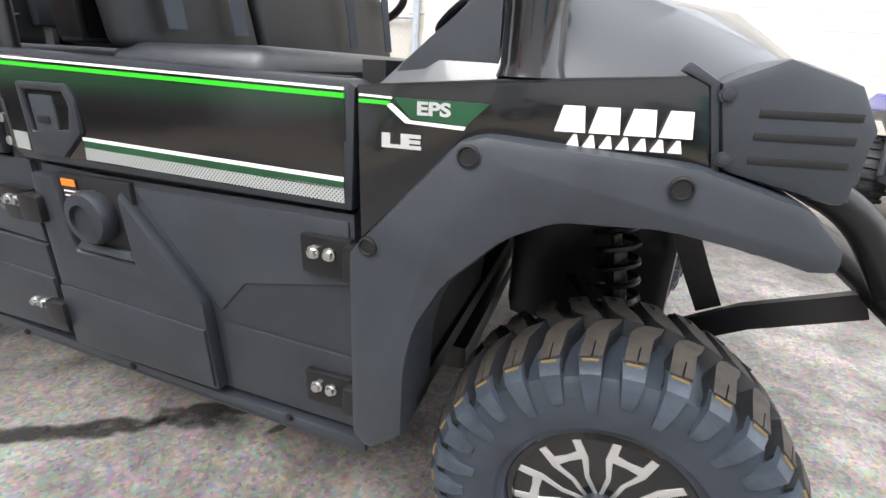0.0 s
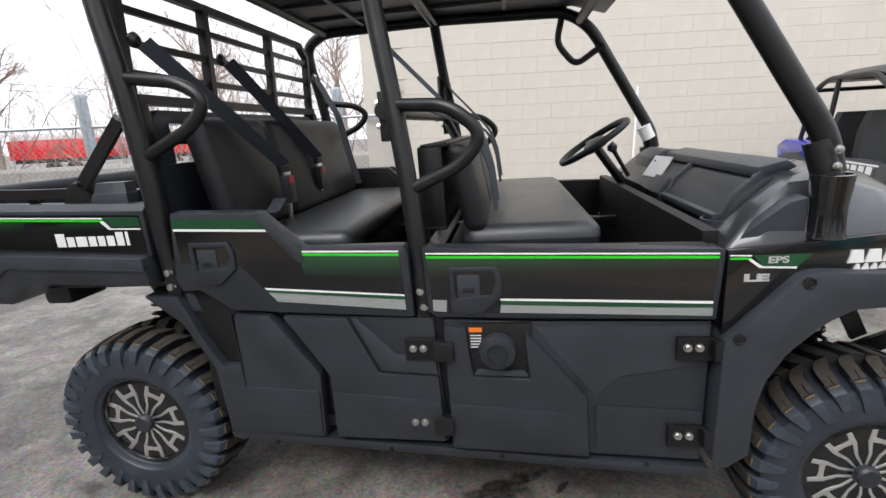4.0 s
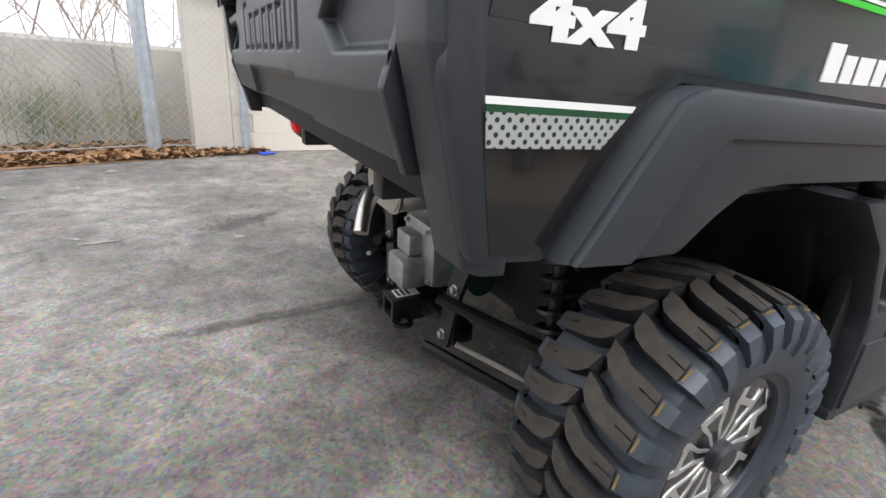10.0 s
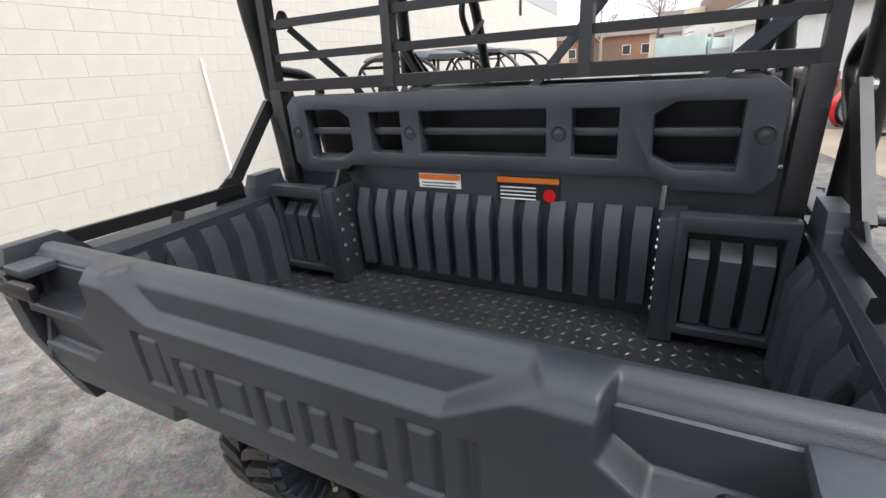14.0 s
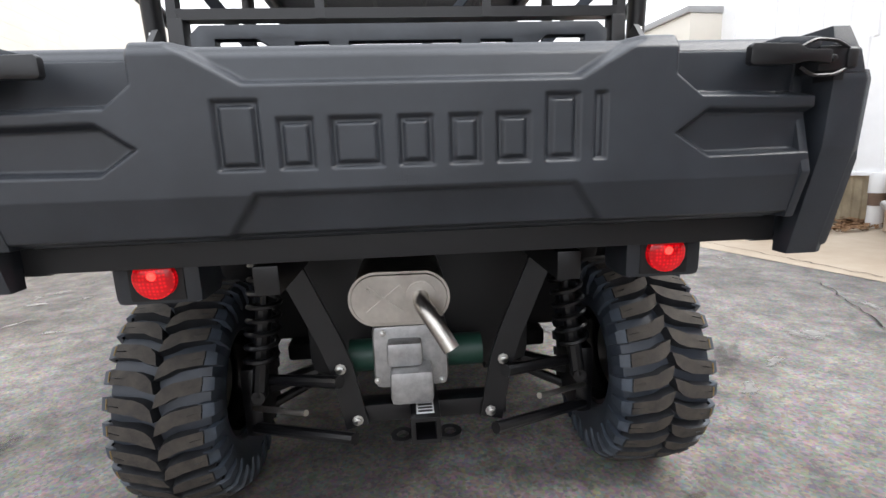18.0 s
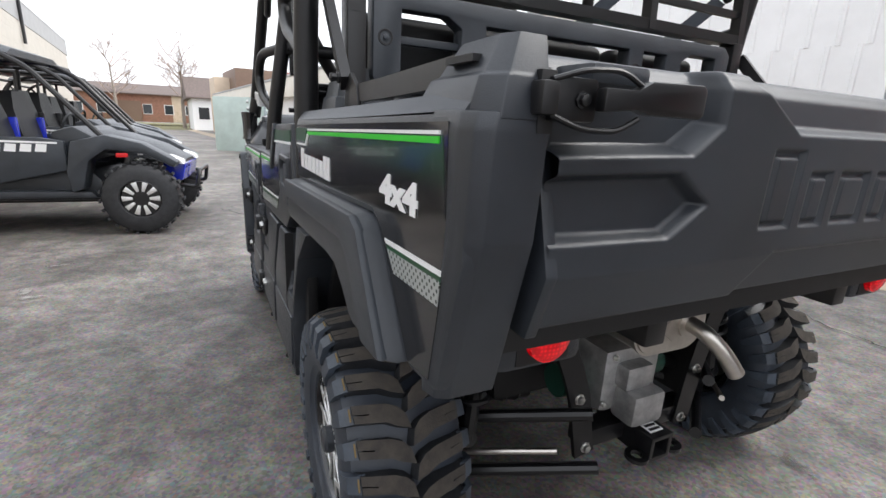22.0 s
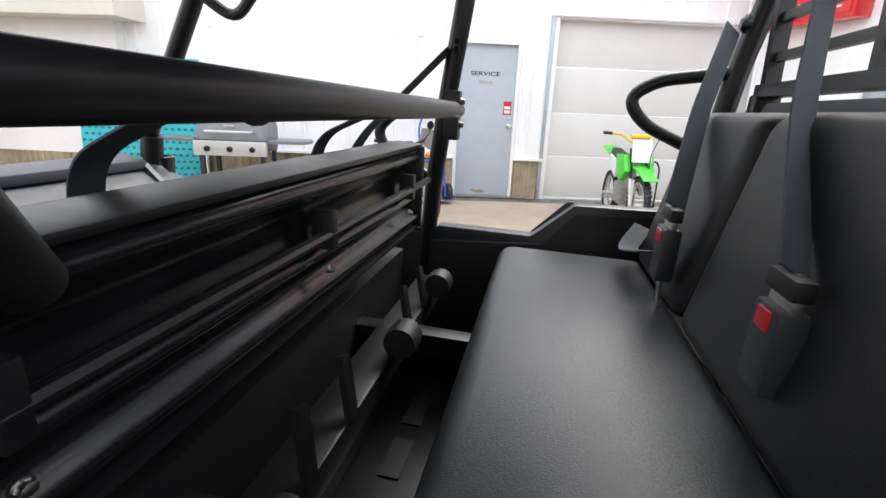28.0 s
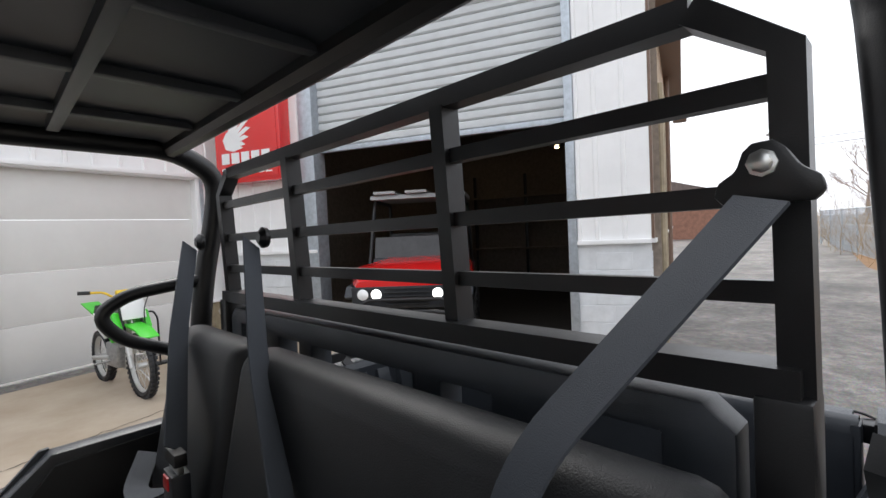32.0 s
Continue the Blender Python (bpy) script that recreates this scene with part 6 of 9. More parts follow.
part("cup_holder", lathe([(0.05, 0.0), (0.05, 0.03), (0.042, 0.03), (0.042, 0.0)], 18, "z", at=(1.87, -0.6, 1.02), closed=True), "plastic_grey", dash)
part("manual", place(box(-0.07, 0.07, -0.05, 0.05, -0.003, 0.003), look((1.9, 0.1, 1.14), (1.4, 0.0, 1.5))), "white", dash)
part("side_tray", loft([[(x, -0.78, z), (x, -0.65, z + 0.01), (x, -0.65, z - 0.1), (x, -0.78, z - 0.1)] for x, z in ((1.81, 0.985), (1.86, 1.04), (1.9, 1.075), (1.96, 1.12), (2.0, 1.13))]), "plastic_grey", dash)
part("price_tag", place(lathe([(0.036, 0.0), (0.037, 0.075)], 14, "z"), pose(2.115, 0.715, 1.19, 0, -26, 0)), "white", utv)
sw = Matrix.Translation((1.76, 0.36, 1.205)) @ Matrix.Rotation(radians(-32), 4, "Y")
st = part("steering_wheel", place(tube([(0.175 * math.cos(a), 0.175 * math.sin(a), 0) for a in (2 * math.pi * k / 28 for k in range(29))], 0.016, 8, 0), sw), "vinyl", utv)
for a in (90, 210, 330):
    part("wheel_spoke", place(strip([(0.03 * math.cos(radians(a)), 0.03 * math.sin(radians(a)), -0.02), (0.172 * math.cos(radians(a)), 0.172 * math.sin(radians(a)), 0)], 0.035, 0.012, (-math.sin(radians(a)), math.cos(radians(a)), 0)), sw), "plastic", st)
part("wheel_hub", place(lathe([(0.05, -0.04), (0.055, 0.0), (0.03, 0.012), (0.0, 0.012)], 18, "z"), sw), "plastic", st)
part("steering_column", tube([(1.78, 0.36, 1.17), (1.9, 0.36, 1.0)], 0.022), "chassis", st)
part("shift_lever", tube([(1.87, 0.12, 1.06), (1.8, 0.11, 1.18)], 0.009), "chassis", utv)
part("shift_knob", lathe([(0.0, 0.0), (0.02, 0.01), (0.022, 0.03), (0.0, 0.05)], 12, "z", at=(1.797, 0.11, 1.165)), "plastic", utv)


# ---- yard: the service wall's door, sign and clutter ----
def wall_text(w, body, size, s_right, z, n, mat, parent, name="lettering", label="", bold=0.0, wide=1.0, width=None):
    """Letters on a wall whose face looks to +n; seen from there, they run towards -s."""
    t = text_bm(body, size, 0.0008, bold, wide)
    x0, x1 = min(v.co.x for v in t.verts), max(v.co.x for v in t.verts)
    if width:
        bmesh.ops.scale(t, vec=(width / (x1 - x0), 1, 1), verts=t.verts[:])
    m = w.m @ Matrix.Translation((s_right, n, z)) @ Matrix.Rotation(radians(180), 4, "Z") @ Matrix.Rotation(radians(90), 4, "X")
    return part(name, place(t, m), mat, parent, label, smooth=0)


wall_text(W1, "SERVICE", 0.075, 0.665, 1.675, -0.0435, "label", door_service, label="black letters SERVICE", bold=0.001, width=0.4)
for i, (a, b) in enumerate(((0.36, 0.4), (0.405, 0.45), (0.455, 0.5), (0.505, 0.55))):
    part("smudged_mark", W1.put(box(a, b, -0.045, -0.0438, 1.565 + 0.008 * (i % 2), 1.61)), "band_grey", door_service)
notice = part("notice", W1.put(box(0.075, 0.185, -0.045, -0.042, 1.17, 1.35, 0.0)), "red", door_service, "red printed notice")
for z in (1.19, 1.245):
    part("notice_field", W1.put(box(0.09, 0.17, -0.042, -0.0405, z, z + 0.04)), "white", notice)
part("door_knob", W1.put(lathe([(0.03, -0.045), (0.03, -0.038), (0.012, -0.03), (0.012, 0.0), (0.03, 0.008), (0.033, 0.03), (0.02, 0.045), (0.0, 0.047)], 16, at=(0.1, 0, 1.02))), "zinc", door_service)
part("deadbolt", W1.put(lathe([(0.025, -0.045), (0.022, -0.028), (0.0, -0.026)], 14, at=(0.1, 0, 1.12))), "zinc", door_service)
part("chipped_paint", W1.put(prism([(0.36, 0.07), (0.42, 0.11), (0.5, 0.1), (0.56, 0.12), (0.6, 0.09), (0.5, 0.06)], -0.046, -0.0442, plane="xz")), "tan_ribs", door_service)
part("threshold", W1.put(box(0.0, 0.86, -0.12, 0.03, 0.004, 0.028, 0.003)), "weathered", door_service)
part("wall_header", W1.put(box(-2.95, -0.35, 0.019, 0.045, 2.44, 2.5, 0.004)), "metal_white", garage_door)
for s in (-2.93, -0.42):
    part("side_rail", W1.put(box(s, s + 0.05, 0.019, 0.03, 0, 2.44, 0.003)), "galv", garage_door)
gut = part("gutter_box", W1.put(box(-3.6, -2.9, 0.02, 0.25, 3.42, 3.75, 0.02)), "metal_white", wall_service)
part("downpipe", W1.put(tube([(-3.5, 0.1, 3.45), (-3.5, 0.1, 0.1)], 0.045, 8)), "metal_white", wall_service)

# Red sign box on the wing.
SIGN_WALL = Wall(-4.62 - 0.2 * math.cos(radians(-65.8)), -1.32 - 0.2 * math.sin(radians(-65.8)), -65.8, 1.0, 0.08)
sign = thing("wall_sign", "red square illuminated-type sign box with a white wing emblem", "sign")
part("sign_case", SIGN_WALL.put(box(5.05, 6.28, 0.0, 0.24, 2.35, 3.76, 0.02)), "redpaint", sign)
part("sign_face", SIGN_WALL.put(box(5.1, 6.23, 0.238, 0.252, 2.41, 3.7, 0.006)), "redpaint", sign)
for i in range(6):
    r0, r1 = 0.16 + 0.02 * i, 0.78 - i * 0.085
    a = radians(62 - i * 11)
    u = Vector((-math.cos(a), math.sin(a)))
    v = Vector((u.y, -u.x))
    o = Vector((6.02, 2.92 - 0.012 * i))
    pts = [o + u * r0 * 0.4 + v * 0.005, o + u * r1, o + u * (r1 - 0.06) + v * 0.06, o + u * r0 * 0.4 + v * 0.075]
    part("wing_feather", SIGN_WALL.put(prism([(p.x, p.y) for p in pts], 0.253, 0.257, plane="xz")), "white", sign)
part("wing_root", SIGN_WALL.put(prism([(6.1, 3.0), (6.02, 3.12), (5.9, 2.98), (5.72, 2.86), (5.9, 2.82), (6.05, 2.86)], 0.253, 0.258, plane="xz")), "white", sign)
for i in range(5):
    part("name_block", SIGN_WALL.put(box(6.14 - i * 0.19 - 0.15, 6.14 - i * 0.19, 0.253, 0.257, 2.64, 2.8)), "white", sign)
wall_text(SIGN_WALL, "SERVICE", 0.15, 6.16, 2.475, 0.2535, "white", sign, label="white letters SERVICE", bold=0.003, width=0.95)

# Half-raised roller door with its steel jambs; the dark workshop behind.
roller = thing("roller_door", "grey slatted roller door, raised two thirds, in a steel frame", "roller door", kind="structure")
z = 2.87
while z < 4.55:
    part("slat", W2.put(prism([(-0.16, z), (-0.135, z + 0.02), (-0.13, z + 0.06), (-0.135, z + 0.098), (-0.16, z + 0.118), (-0.18, z + 0.06)], OPEN_S0, OPEN_S1, plane="yz")), "roll", roller)
    z += 0.122
part("bottom_bar", W2.put(box(OPEN_S0, OPEN_S1, -0.19, -0.12, 2.8, 2.867, 0.005)), "galv", roller)
for a, b in ((OPEN_S0, OPEN_S0 + 0.1), (OPEN_S1 - 0.02, OPEN_S1 + 0.22)):
    part("jamb", W2.put(box(a, b, -0.24, 0.03, 0, 4.6, 0.004)), "galv", roller)
workshop = thing("workshop", "dark workshop interior with a bare floor and boarded walls", "interior", kind="structure")
part("back_wall", W2.put(box(-0.2, 6.2, -9.2, -9.0, 0, 4.6)), "wood_grey", workshop)
part("side_wall", W2.put(box(-0.12, 0.0, -9.0, -0.26, 0, 4.6)), "wood_grey", workshop)
part("side_wall", W2.put(box(6.1, 6.2, -9.0, -0.26, 0, 4.6)), "wood_grey", workshop)
part("ceiling", W2.put(box(-0.12, 6.2, -9.0, -0.19, 4.6, 4.7)), "wood_grey", workshop)
# The floor's colour carries the shade inside the workshop.
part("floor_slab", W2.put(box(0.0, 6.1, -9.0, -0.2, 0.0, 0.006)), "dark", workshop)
part("roof", W2.put(box(-0.2, 6.5, -9.5, 0.02, 5.2, 5.3)), "band_grey", workshop)
for s in (1.4, 3.0, 4.6):
    part("shelf_upright", W2.put(box(s, s + 0.08, -8.6, -8.5, 0.006, 3.2)), "frame", workshop)
for z in (0.9, 1.7, 2.5):
    part("shelf_board", W2.put(box(0.6, 5.6, -8.95, -8.4, z, z + 0.05)), "wood_grey", workshop)
for s, n in ((1.8, -6.5), (4.2, -7.0)):
    lm = thing("ceiling_lamp", "warm hanging workshop lamp with a metal shade", "lamp", "workshop lamps")
    part("shade", W2.put(lathe([(0.2, 0.0), (0.06, 0.16), (0.05, 0.2)], 16, "z", at=(s, n, 3.6))), "frame", lm)
    part("bulb", W2.put(lathe([(0.0, -0.05), (0.05, -0.02), (0.04, 0.03), (0.0, 0.05)], 12, "z", at=(s, n, 3.57))), "warm_bulb", lm)
    part("cable", W2.put(tube([(s, n, 3.8), (s, n, 4.6)], 0.008, 6, 0)), "frame", lm)


# ---- simple vehicles ----
def dressed(bm, m):
    return place(bm, m)


def knobby(name, m, r, w, parent, n=26, rim="rim_black", spokes=8, tyre="tread"):
    """A wheel whose axle lies along local y, the outer face at -y."""
    wh = part(name, place(lathe([(r * 0.5, -w * 0.42), (r * 0.52, -w * 0.5), (r * 0.6, -w * 0.5), (r * 0.8, -w * 0.5), (r * 0.93, -w * 0.38), (r * 0.95, 0), (r * 0.93, w * 0.38), (r * 0.8, w * 0.5), (r * 0.52, w * 0.5), (r * 0.5, w * 0.42)], 32, closed=True), m), tyre, parent)
    b = bmesh.new()
    for k in range(n):
        for f in (-1, 1):
            a = 2 * math.pi * (k + (0.5 if f > 0 else 0)) / n
            da = 2.0 / n
            rings = [[b.verts.new((rr * math.cos(a + t), yy * f, rr * math.sin(a + t))) for yy, t in ((w * 0.03, 0), (w * 0.46, 0.3 * da), (w * 0.46, 1.3 * da), (w * 0.03, da))] for rr in (r * 0.94, r)]
            b.faces.new(rings[1])
            for i in range(4):
                b.faces.new((rings[0][i], rings[0][(i + 1) % 4], rings[1][(i + 1) % 4], rings[1][i]))
    tagged(part("tread", place(b, m), tyre, wh, smooth=0), kind="stuff")
    rm = part("rim", place(lathe([(r * 0.52, -w * 0.4), (r * 0.47, -w * 0.42), (r * 0.45, -w * 0.25), (r * 0.2, -w * 0.2), (r * 0.15, -w * 0.35), (0.0, -w * 0.35)], 28), m), "rim_black", wh)
    for k in range(spokes):
        a = 2 * math.pi * k / spokes
        part("spoke", place(prism([(r * 0.2, -r * 0.035), (r * 0.46, -r * 0.07), (r * 0.46, r * 0.07), (r * 0.2, r * 0.035)], -w * 0.43, -w * 0.3, 0.003, "xz"), m @ Matrix.Rotation(a, 4, "Y")), rim, rm)
    return wh


def wire_wheel(m, r, w, parent, rim="silver", spokes=18, knobs=True):
    wh = part("wheel", place(lathe([(r * 0.82, -w * 0.4), (r * 0.9, -w * 0.5), (r * 0.97, -w * 0.3), (r * 1.0, 0), (r * 0.97, w * 0.3), (r * 0.9, w * 0.5), (r * 0.82, w * 0.4)], 40, closed=True), m), "tread", parent)
    if knobs:
        b = bmesh.new()
        for k in range(40):
            a = 2 * math.pi * k / 40
            for y0, y1 in ((-0.45, -0.12), (0.12, 0.45)):
                rings = [[b.verts.new((rr * math.cos(a + t), yy * w, rr * math.sin(a + t))) for yy, t in ((y0, 0), (y1, 0), (y1, 0.085), (y0, 0.085))] for rr in (r * 0.96, r * 1.035)]
                b.faces.new(rings[1])
                for i in range(4):
                    b.faces.new((rings[0][i], rings[0][(i + 1) % 4], rings[1][(i + 1) % 4], rings[1][i]))
        tagged(part("tread", place(b, m), "tread", wh, smooth=0), kind="stuff")
    part("rim", place(lathe([(r * 0.83, -w * 0.3), (r * 0.78, -w * 0.25), (r * 0.78, w * 0.25), (r * 0.83, w * 0.3)], 40, closed=True), m), rim, wh)
    part("hub", place(lathe([(0.02, -0.05), (0.035, -0.045), (0.03, 0.045), (0.02, 0.05)], 12), m), "silver", wh)
    b = None
    for k in range(spokes):
        a = 2 * math.pi * k / spokes
        f = 0.04 if k % 2 else -0.04
        b = tube([(0.03 * math.cos(a), f, 0.03 * math.sin(a)), (r * 0.79 * math.cos(a + 0.2), 0, r * 0.79 * math.sin(a + 0.2))], 0.0025, 4, 0, b)
    part("spokes", place(b, m), "zinc", wh)
    return wh


def sport_utv(label, m, paint, accent, group="", detail=True):
    """A sporty side-by-side, nose to local +x, width along y, on the ground at z 0."""
    v = thing("sport_utv", label, "side-by-side vehicle", group)
    R, WB, Y = 0.36, 2.15, 0.66

    def p(name, bm, mat, parent=v, lab="", smooth=35):
        return part(name, place(bm, m), mat, parent, lab, smooth)

    for x in (0.0, WB):
        for s in SIDES:
            t = m @ Matrix.Translation((x, s * Y, R)) @ (Matrix.Identity(4) if s < 0 else Matrix.Rotation(math.pi, 4, "Z"))
            knobby("wheel", t, R, 0.26, v, 24, "alloy", 10)
    # Tub and side panels.
    p("tub", prism([(0.35, 0.32), (1.75, 0.32), (1.8, 0.5), (1.7, 0.62), (0.4, 0.62)], -0.55, 0.55, 0.03), "plastic")
    for s in SIDES:
        d = p("door", prism([(0.42, 0.92), (1.35, 0.93), (1.55, 0.9), (1.55, 0.62), (1.0, 0.5), (0.65, 0.55), (0.42, 0.72)], s * 0.6, s * 0.66, 0.02), "plastic_grey")
        part("door_graphic", place(prism([(0.5, 0.9), (0.8, 0.9), (0.72, 0.78), (0.8, 0.7), (0.66, 0.62), (0.6, 0.7), (0.5, 0.76)], s * 0.661, s * 0.664, 0.0), m), paint, d)
        for i in range(5):
            x0 = 0.86 + i * 0.115
            part("name_block", place(prism([(x0, 0.8), (x0 + 0.085, 0.795), (x0 + 0.1, 0.865), (x0 + 0.02, 0.87)], s * 0.661, s * 0.665, 0.0), m), "white", d)
        part("door_stripe", place(prism([(0.8, 0.905), (1.5, 0.888), (1.5, 0.872), (0.8, 0.885)], s * 0.661, s * 0.664, 0.0), m), "white", d)
        p("body_panel", prism([(0.25, 1.03), (0.52, 0.94), (0.72, 0.92), (0.62, 0.62), (0.5, 0.56), (0.46, 0.74), (0.3, 0.92)], s * 0.58, s * 0.672, 0.012), paint)
        p("side_sill", prism([(0.38, 0.44), (1.72, 0.42), (1.78, 0.36), (0.42, 0.36)], s * 0.5, s * 0.68, 0.02), "plastic")
        p("front_fender", prism([(1.56, 0.62), (1.62, 0.9), (1.9, 0.97), (2.2, 0.9), (2.5, 0.72), (2.46, 0.66), (2.2, 0.8), (1.9, 0.83), (1.75, 0.72), (1.68, 0.45), (1.58, 0.42)], s * 0.5, s * 0.74, 0.025), "plastic_grey")
        p("rear_fender", prism([(-0.5, 1.0), (-0.3, 1.08), (0.2, 1.06), (0.5, 0.92), (0.5, 0.66), (0.42, 0.6), (0.38, 0.78), (0.1, 0.92), (-0.25, 0.9), (-0.45, 0.82)], s * 0.42, s * 0.68, 0.025), paint)
        p("rear_trim", prism([(-0.42, 0.86), (-0.2, 0.92), (0.12, 0.94), (0.4, 0.8), (0.52, 0.42), (0.44, 0.4), (0.34, 0.74), (0.08, 0.86), (-0.2, 0.84)], s * 0.66, s * 0.7, 0.012), "plastic")
        p("trailing_arm", tube([(0.45, s * 0.5, 0.42), (0.1, s * 0.55, 0.36), (0.0, s * 0.52, 0.36)], 0.035), accent)
        p("front_arm", tube([(1.85, s * 0.25, 0.42), (WB, s * 0.55, 0.34)], 0.02), accent)
        p("front_arm", tube([(2.35, s * 0.25, 0.5), (WB, s * 0.55, 0.42)], 0.02), accent)
        for x, zt in ((0.1, 0.95), (WB - 0.08, 0.88)):
            sh = p("shock_absorber", tube([(x, s * 0.53, 0.4), (x + 0.05, s * 0.4, zt)], 0.02), "cast")
            part("spring", place(coil((x, s * 0.52, 0.46), (x + 0.05, s * 0.41, zt - 0.06), 0.045, 0.008, 8), m), "silver", sh)
        p("headlamp", prism([(2.38, 0.78), (2.5, 0.73), (2.52, 0.68), (2.4, 0.7)], s * 0.34, s * 0.56, 0.01), "glass")
        p("marker_lamp", box(1.98, 2.08, s * 0.742, s * 0.75, 0.76, 0.8, 0.004), "red")
        # Cage.
        p("cage_side", tube([(-0.25, s * 0.55, 0.98), (0.1, s * 0.6, 1.6), (0.35, s * 0.6, 1.7), (1.1, s * 0.58, 1.68), (1.35, s * 0.6, 1.55), (1.85, s * 0.62, 0.95)], 0.026, 8, 0.1), "frame")
        p("cage_post", tube([(0.5, s * 0.64, 0.9), (0.55, s * 0.6, 1.68)], 0.024, 8), "frame")
        p("cage_brace", tube([(0.5, s * 0.62, 1.0), (0.12, s * 0.6, 1.58)], 0.02, 8), "frame")
        p("cage_brace", tube([(-0.2, s * 0.5, 1.05), (0.4, s * 0.58, 1.25)], 0.02, 8), "frame")
        for x in (0.42, 0.95):
            st = p("seat", loft([[(x - 0.06 - q, s * 0.3 - w, zz), (x + 0.06 - q, s * 0.3 - w, zz), (x + 0.06 - q, s * 0.3 + w, zz), (x - 0.06 - q, s * 0.3 + w, zz)] for q, w, zz in ((0.0, 0.22, 0.6), (0.05, 0.24, 0.95), (0.1, 0.2, 1.18), (0.12, 0.13, 1.36))]), "vinyl")
            part("seat_bolster", place(box(x - 0.02, x + 0.05, s * 0.3 + 0.2, s * 0.3 + 0.235, 0.7, 1.1, 0.012), m), accent, st)
    p("hood", loft([half([(x, y, z) for y, z in sec]) for x, *sec in ((1.6, (0.55, 0.8), (0.52, 0.95), (0.3, 1.02)), (1.9, (0.52, 0.78), (0.48, 0.92), (0.3, 0.97)), (2.25, (0.46, 0.72), (0.42, 0.82), (0.25, 0.86)), (2.5, (0.36, 0.6), (0.33, 0.68), (0.2, 0.72)))]), "plastic_grey")
    p("nose", prism([(2.3, 0.45), (2.48, 0.5), (2.52, 0.68), (2.3, 0.74)], -0.42, 0.42, 0.03), paint)
    p("front_bumper", tube([(2.4, -0.35, 0.45), (2.6, -0.35, 0.42), (2.63, -0.3, 0.6), (2.63, 0.3, 0.6), (2.6, 0.35, 0.42), (2.4, 0.35, 0.45)], 0.022, 8, 0.05), "frame")
    p("skid_plate", box(0.0, 2.3, -0.4, 0.4, 0.28, 0.33, 0.01), "chassis")
    p("dashboard", prism([(1.4, 0.75), (1.42, 0.98), (1.6, 1.04), (1.75, 0.95), (1.7, 0.7)], -0.55, 0.55, 0.03), "plastic")
    p("roof", loft([[(x, -0.55, z), (x, -0.45, z + 0.05), (x, 0.45, z + 0.05), (x, 0.55, z), (x, 0.5, z - 0.01), (x, -0.5, z - 0.01)] for x, z in ((0.1, 1.68), (0.4, 1.72), (1.05, 1.71), (1.2, 1.66))]), "plastic")
    for x, z in ((0.1, 1.6), (0.5, 1.69), (1.1, 1.67)):
        p("cross_tube", tube([(x, -0.58, z), (x, 0.58, z)], 0.022, 8), "frame")
    p("rear_frame", box(-0.35, 0.3, -0.35, 0.35, 0.5, 0.95, 0.05), "chassis")
    p("steering_wheel", tube([(1.28 + 0.05 * math.sin(a), 0.3 + 0.17 * math.cos(a), 1.0 + 0.15 * math.sin(a)) for a in (2 * math.pi * k / 20 for k in range(21))], 0.014, 6, 0), "vinyl")
    return v


sport_utv("blue and charcoal side-by-side with black cage and machined rims", pose(5.1, 3.6, 0, 0, 0, -96) @ Matrix.Scale(0.95, 4), "bluepaint", "bluepaint", "side-by-sides along the block wall")
sport_utv("black side-by-side with roof and cage parked beside the blue one", pose(7.3, 4.0, 0, 0, 0, -94), "plastic_grey", "frame", "side-by-sides along the block wall")
sport_utv("dark side-by-side with bare cage parked in the row", pose(9.3, 4.2, 0, 0, 0, -92), "plastic", "frame", "side-by-sides along the block wall")
sport_utv("black and red side-by-side parked at the row's end", pose(11.4, 4.5, 0, 0, 0, -90), "redpaint", "frame", "side-by-sides along the block wall")


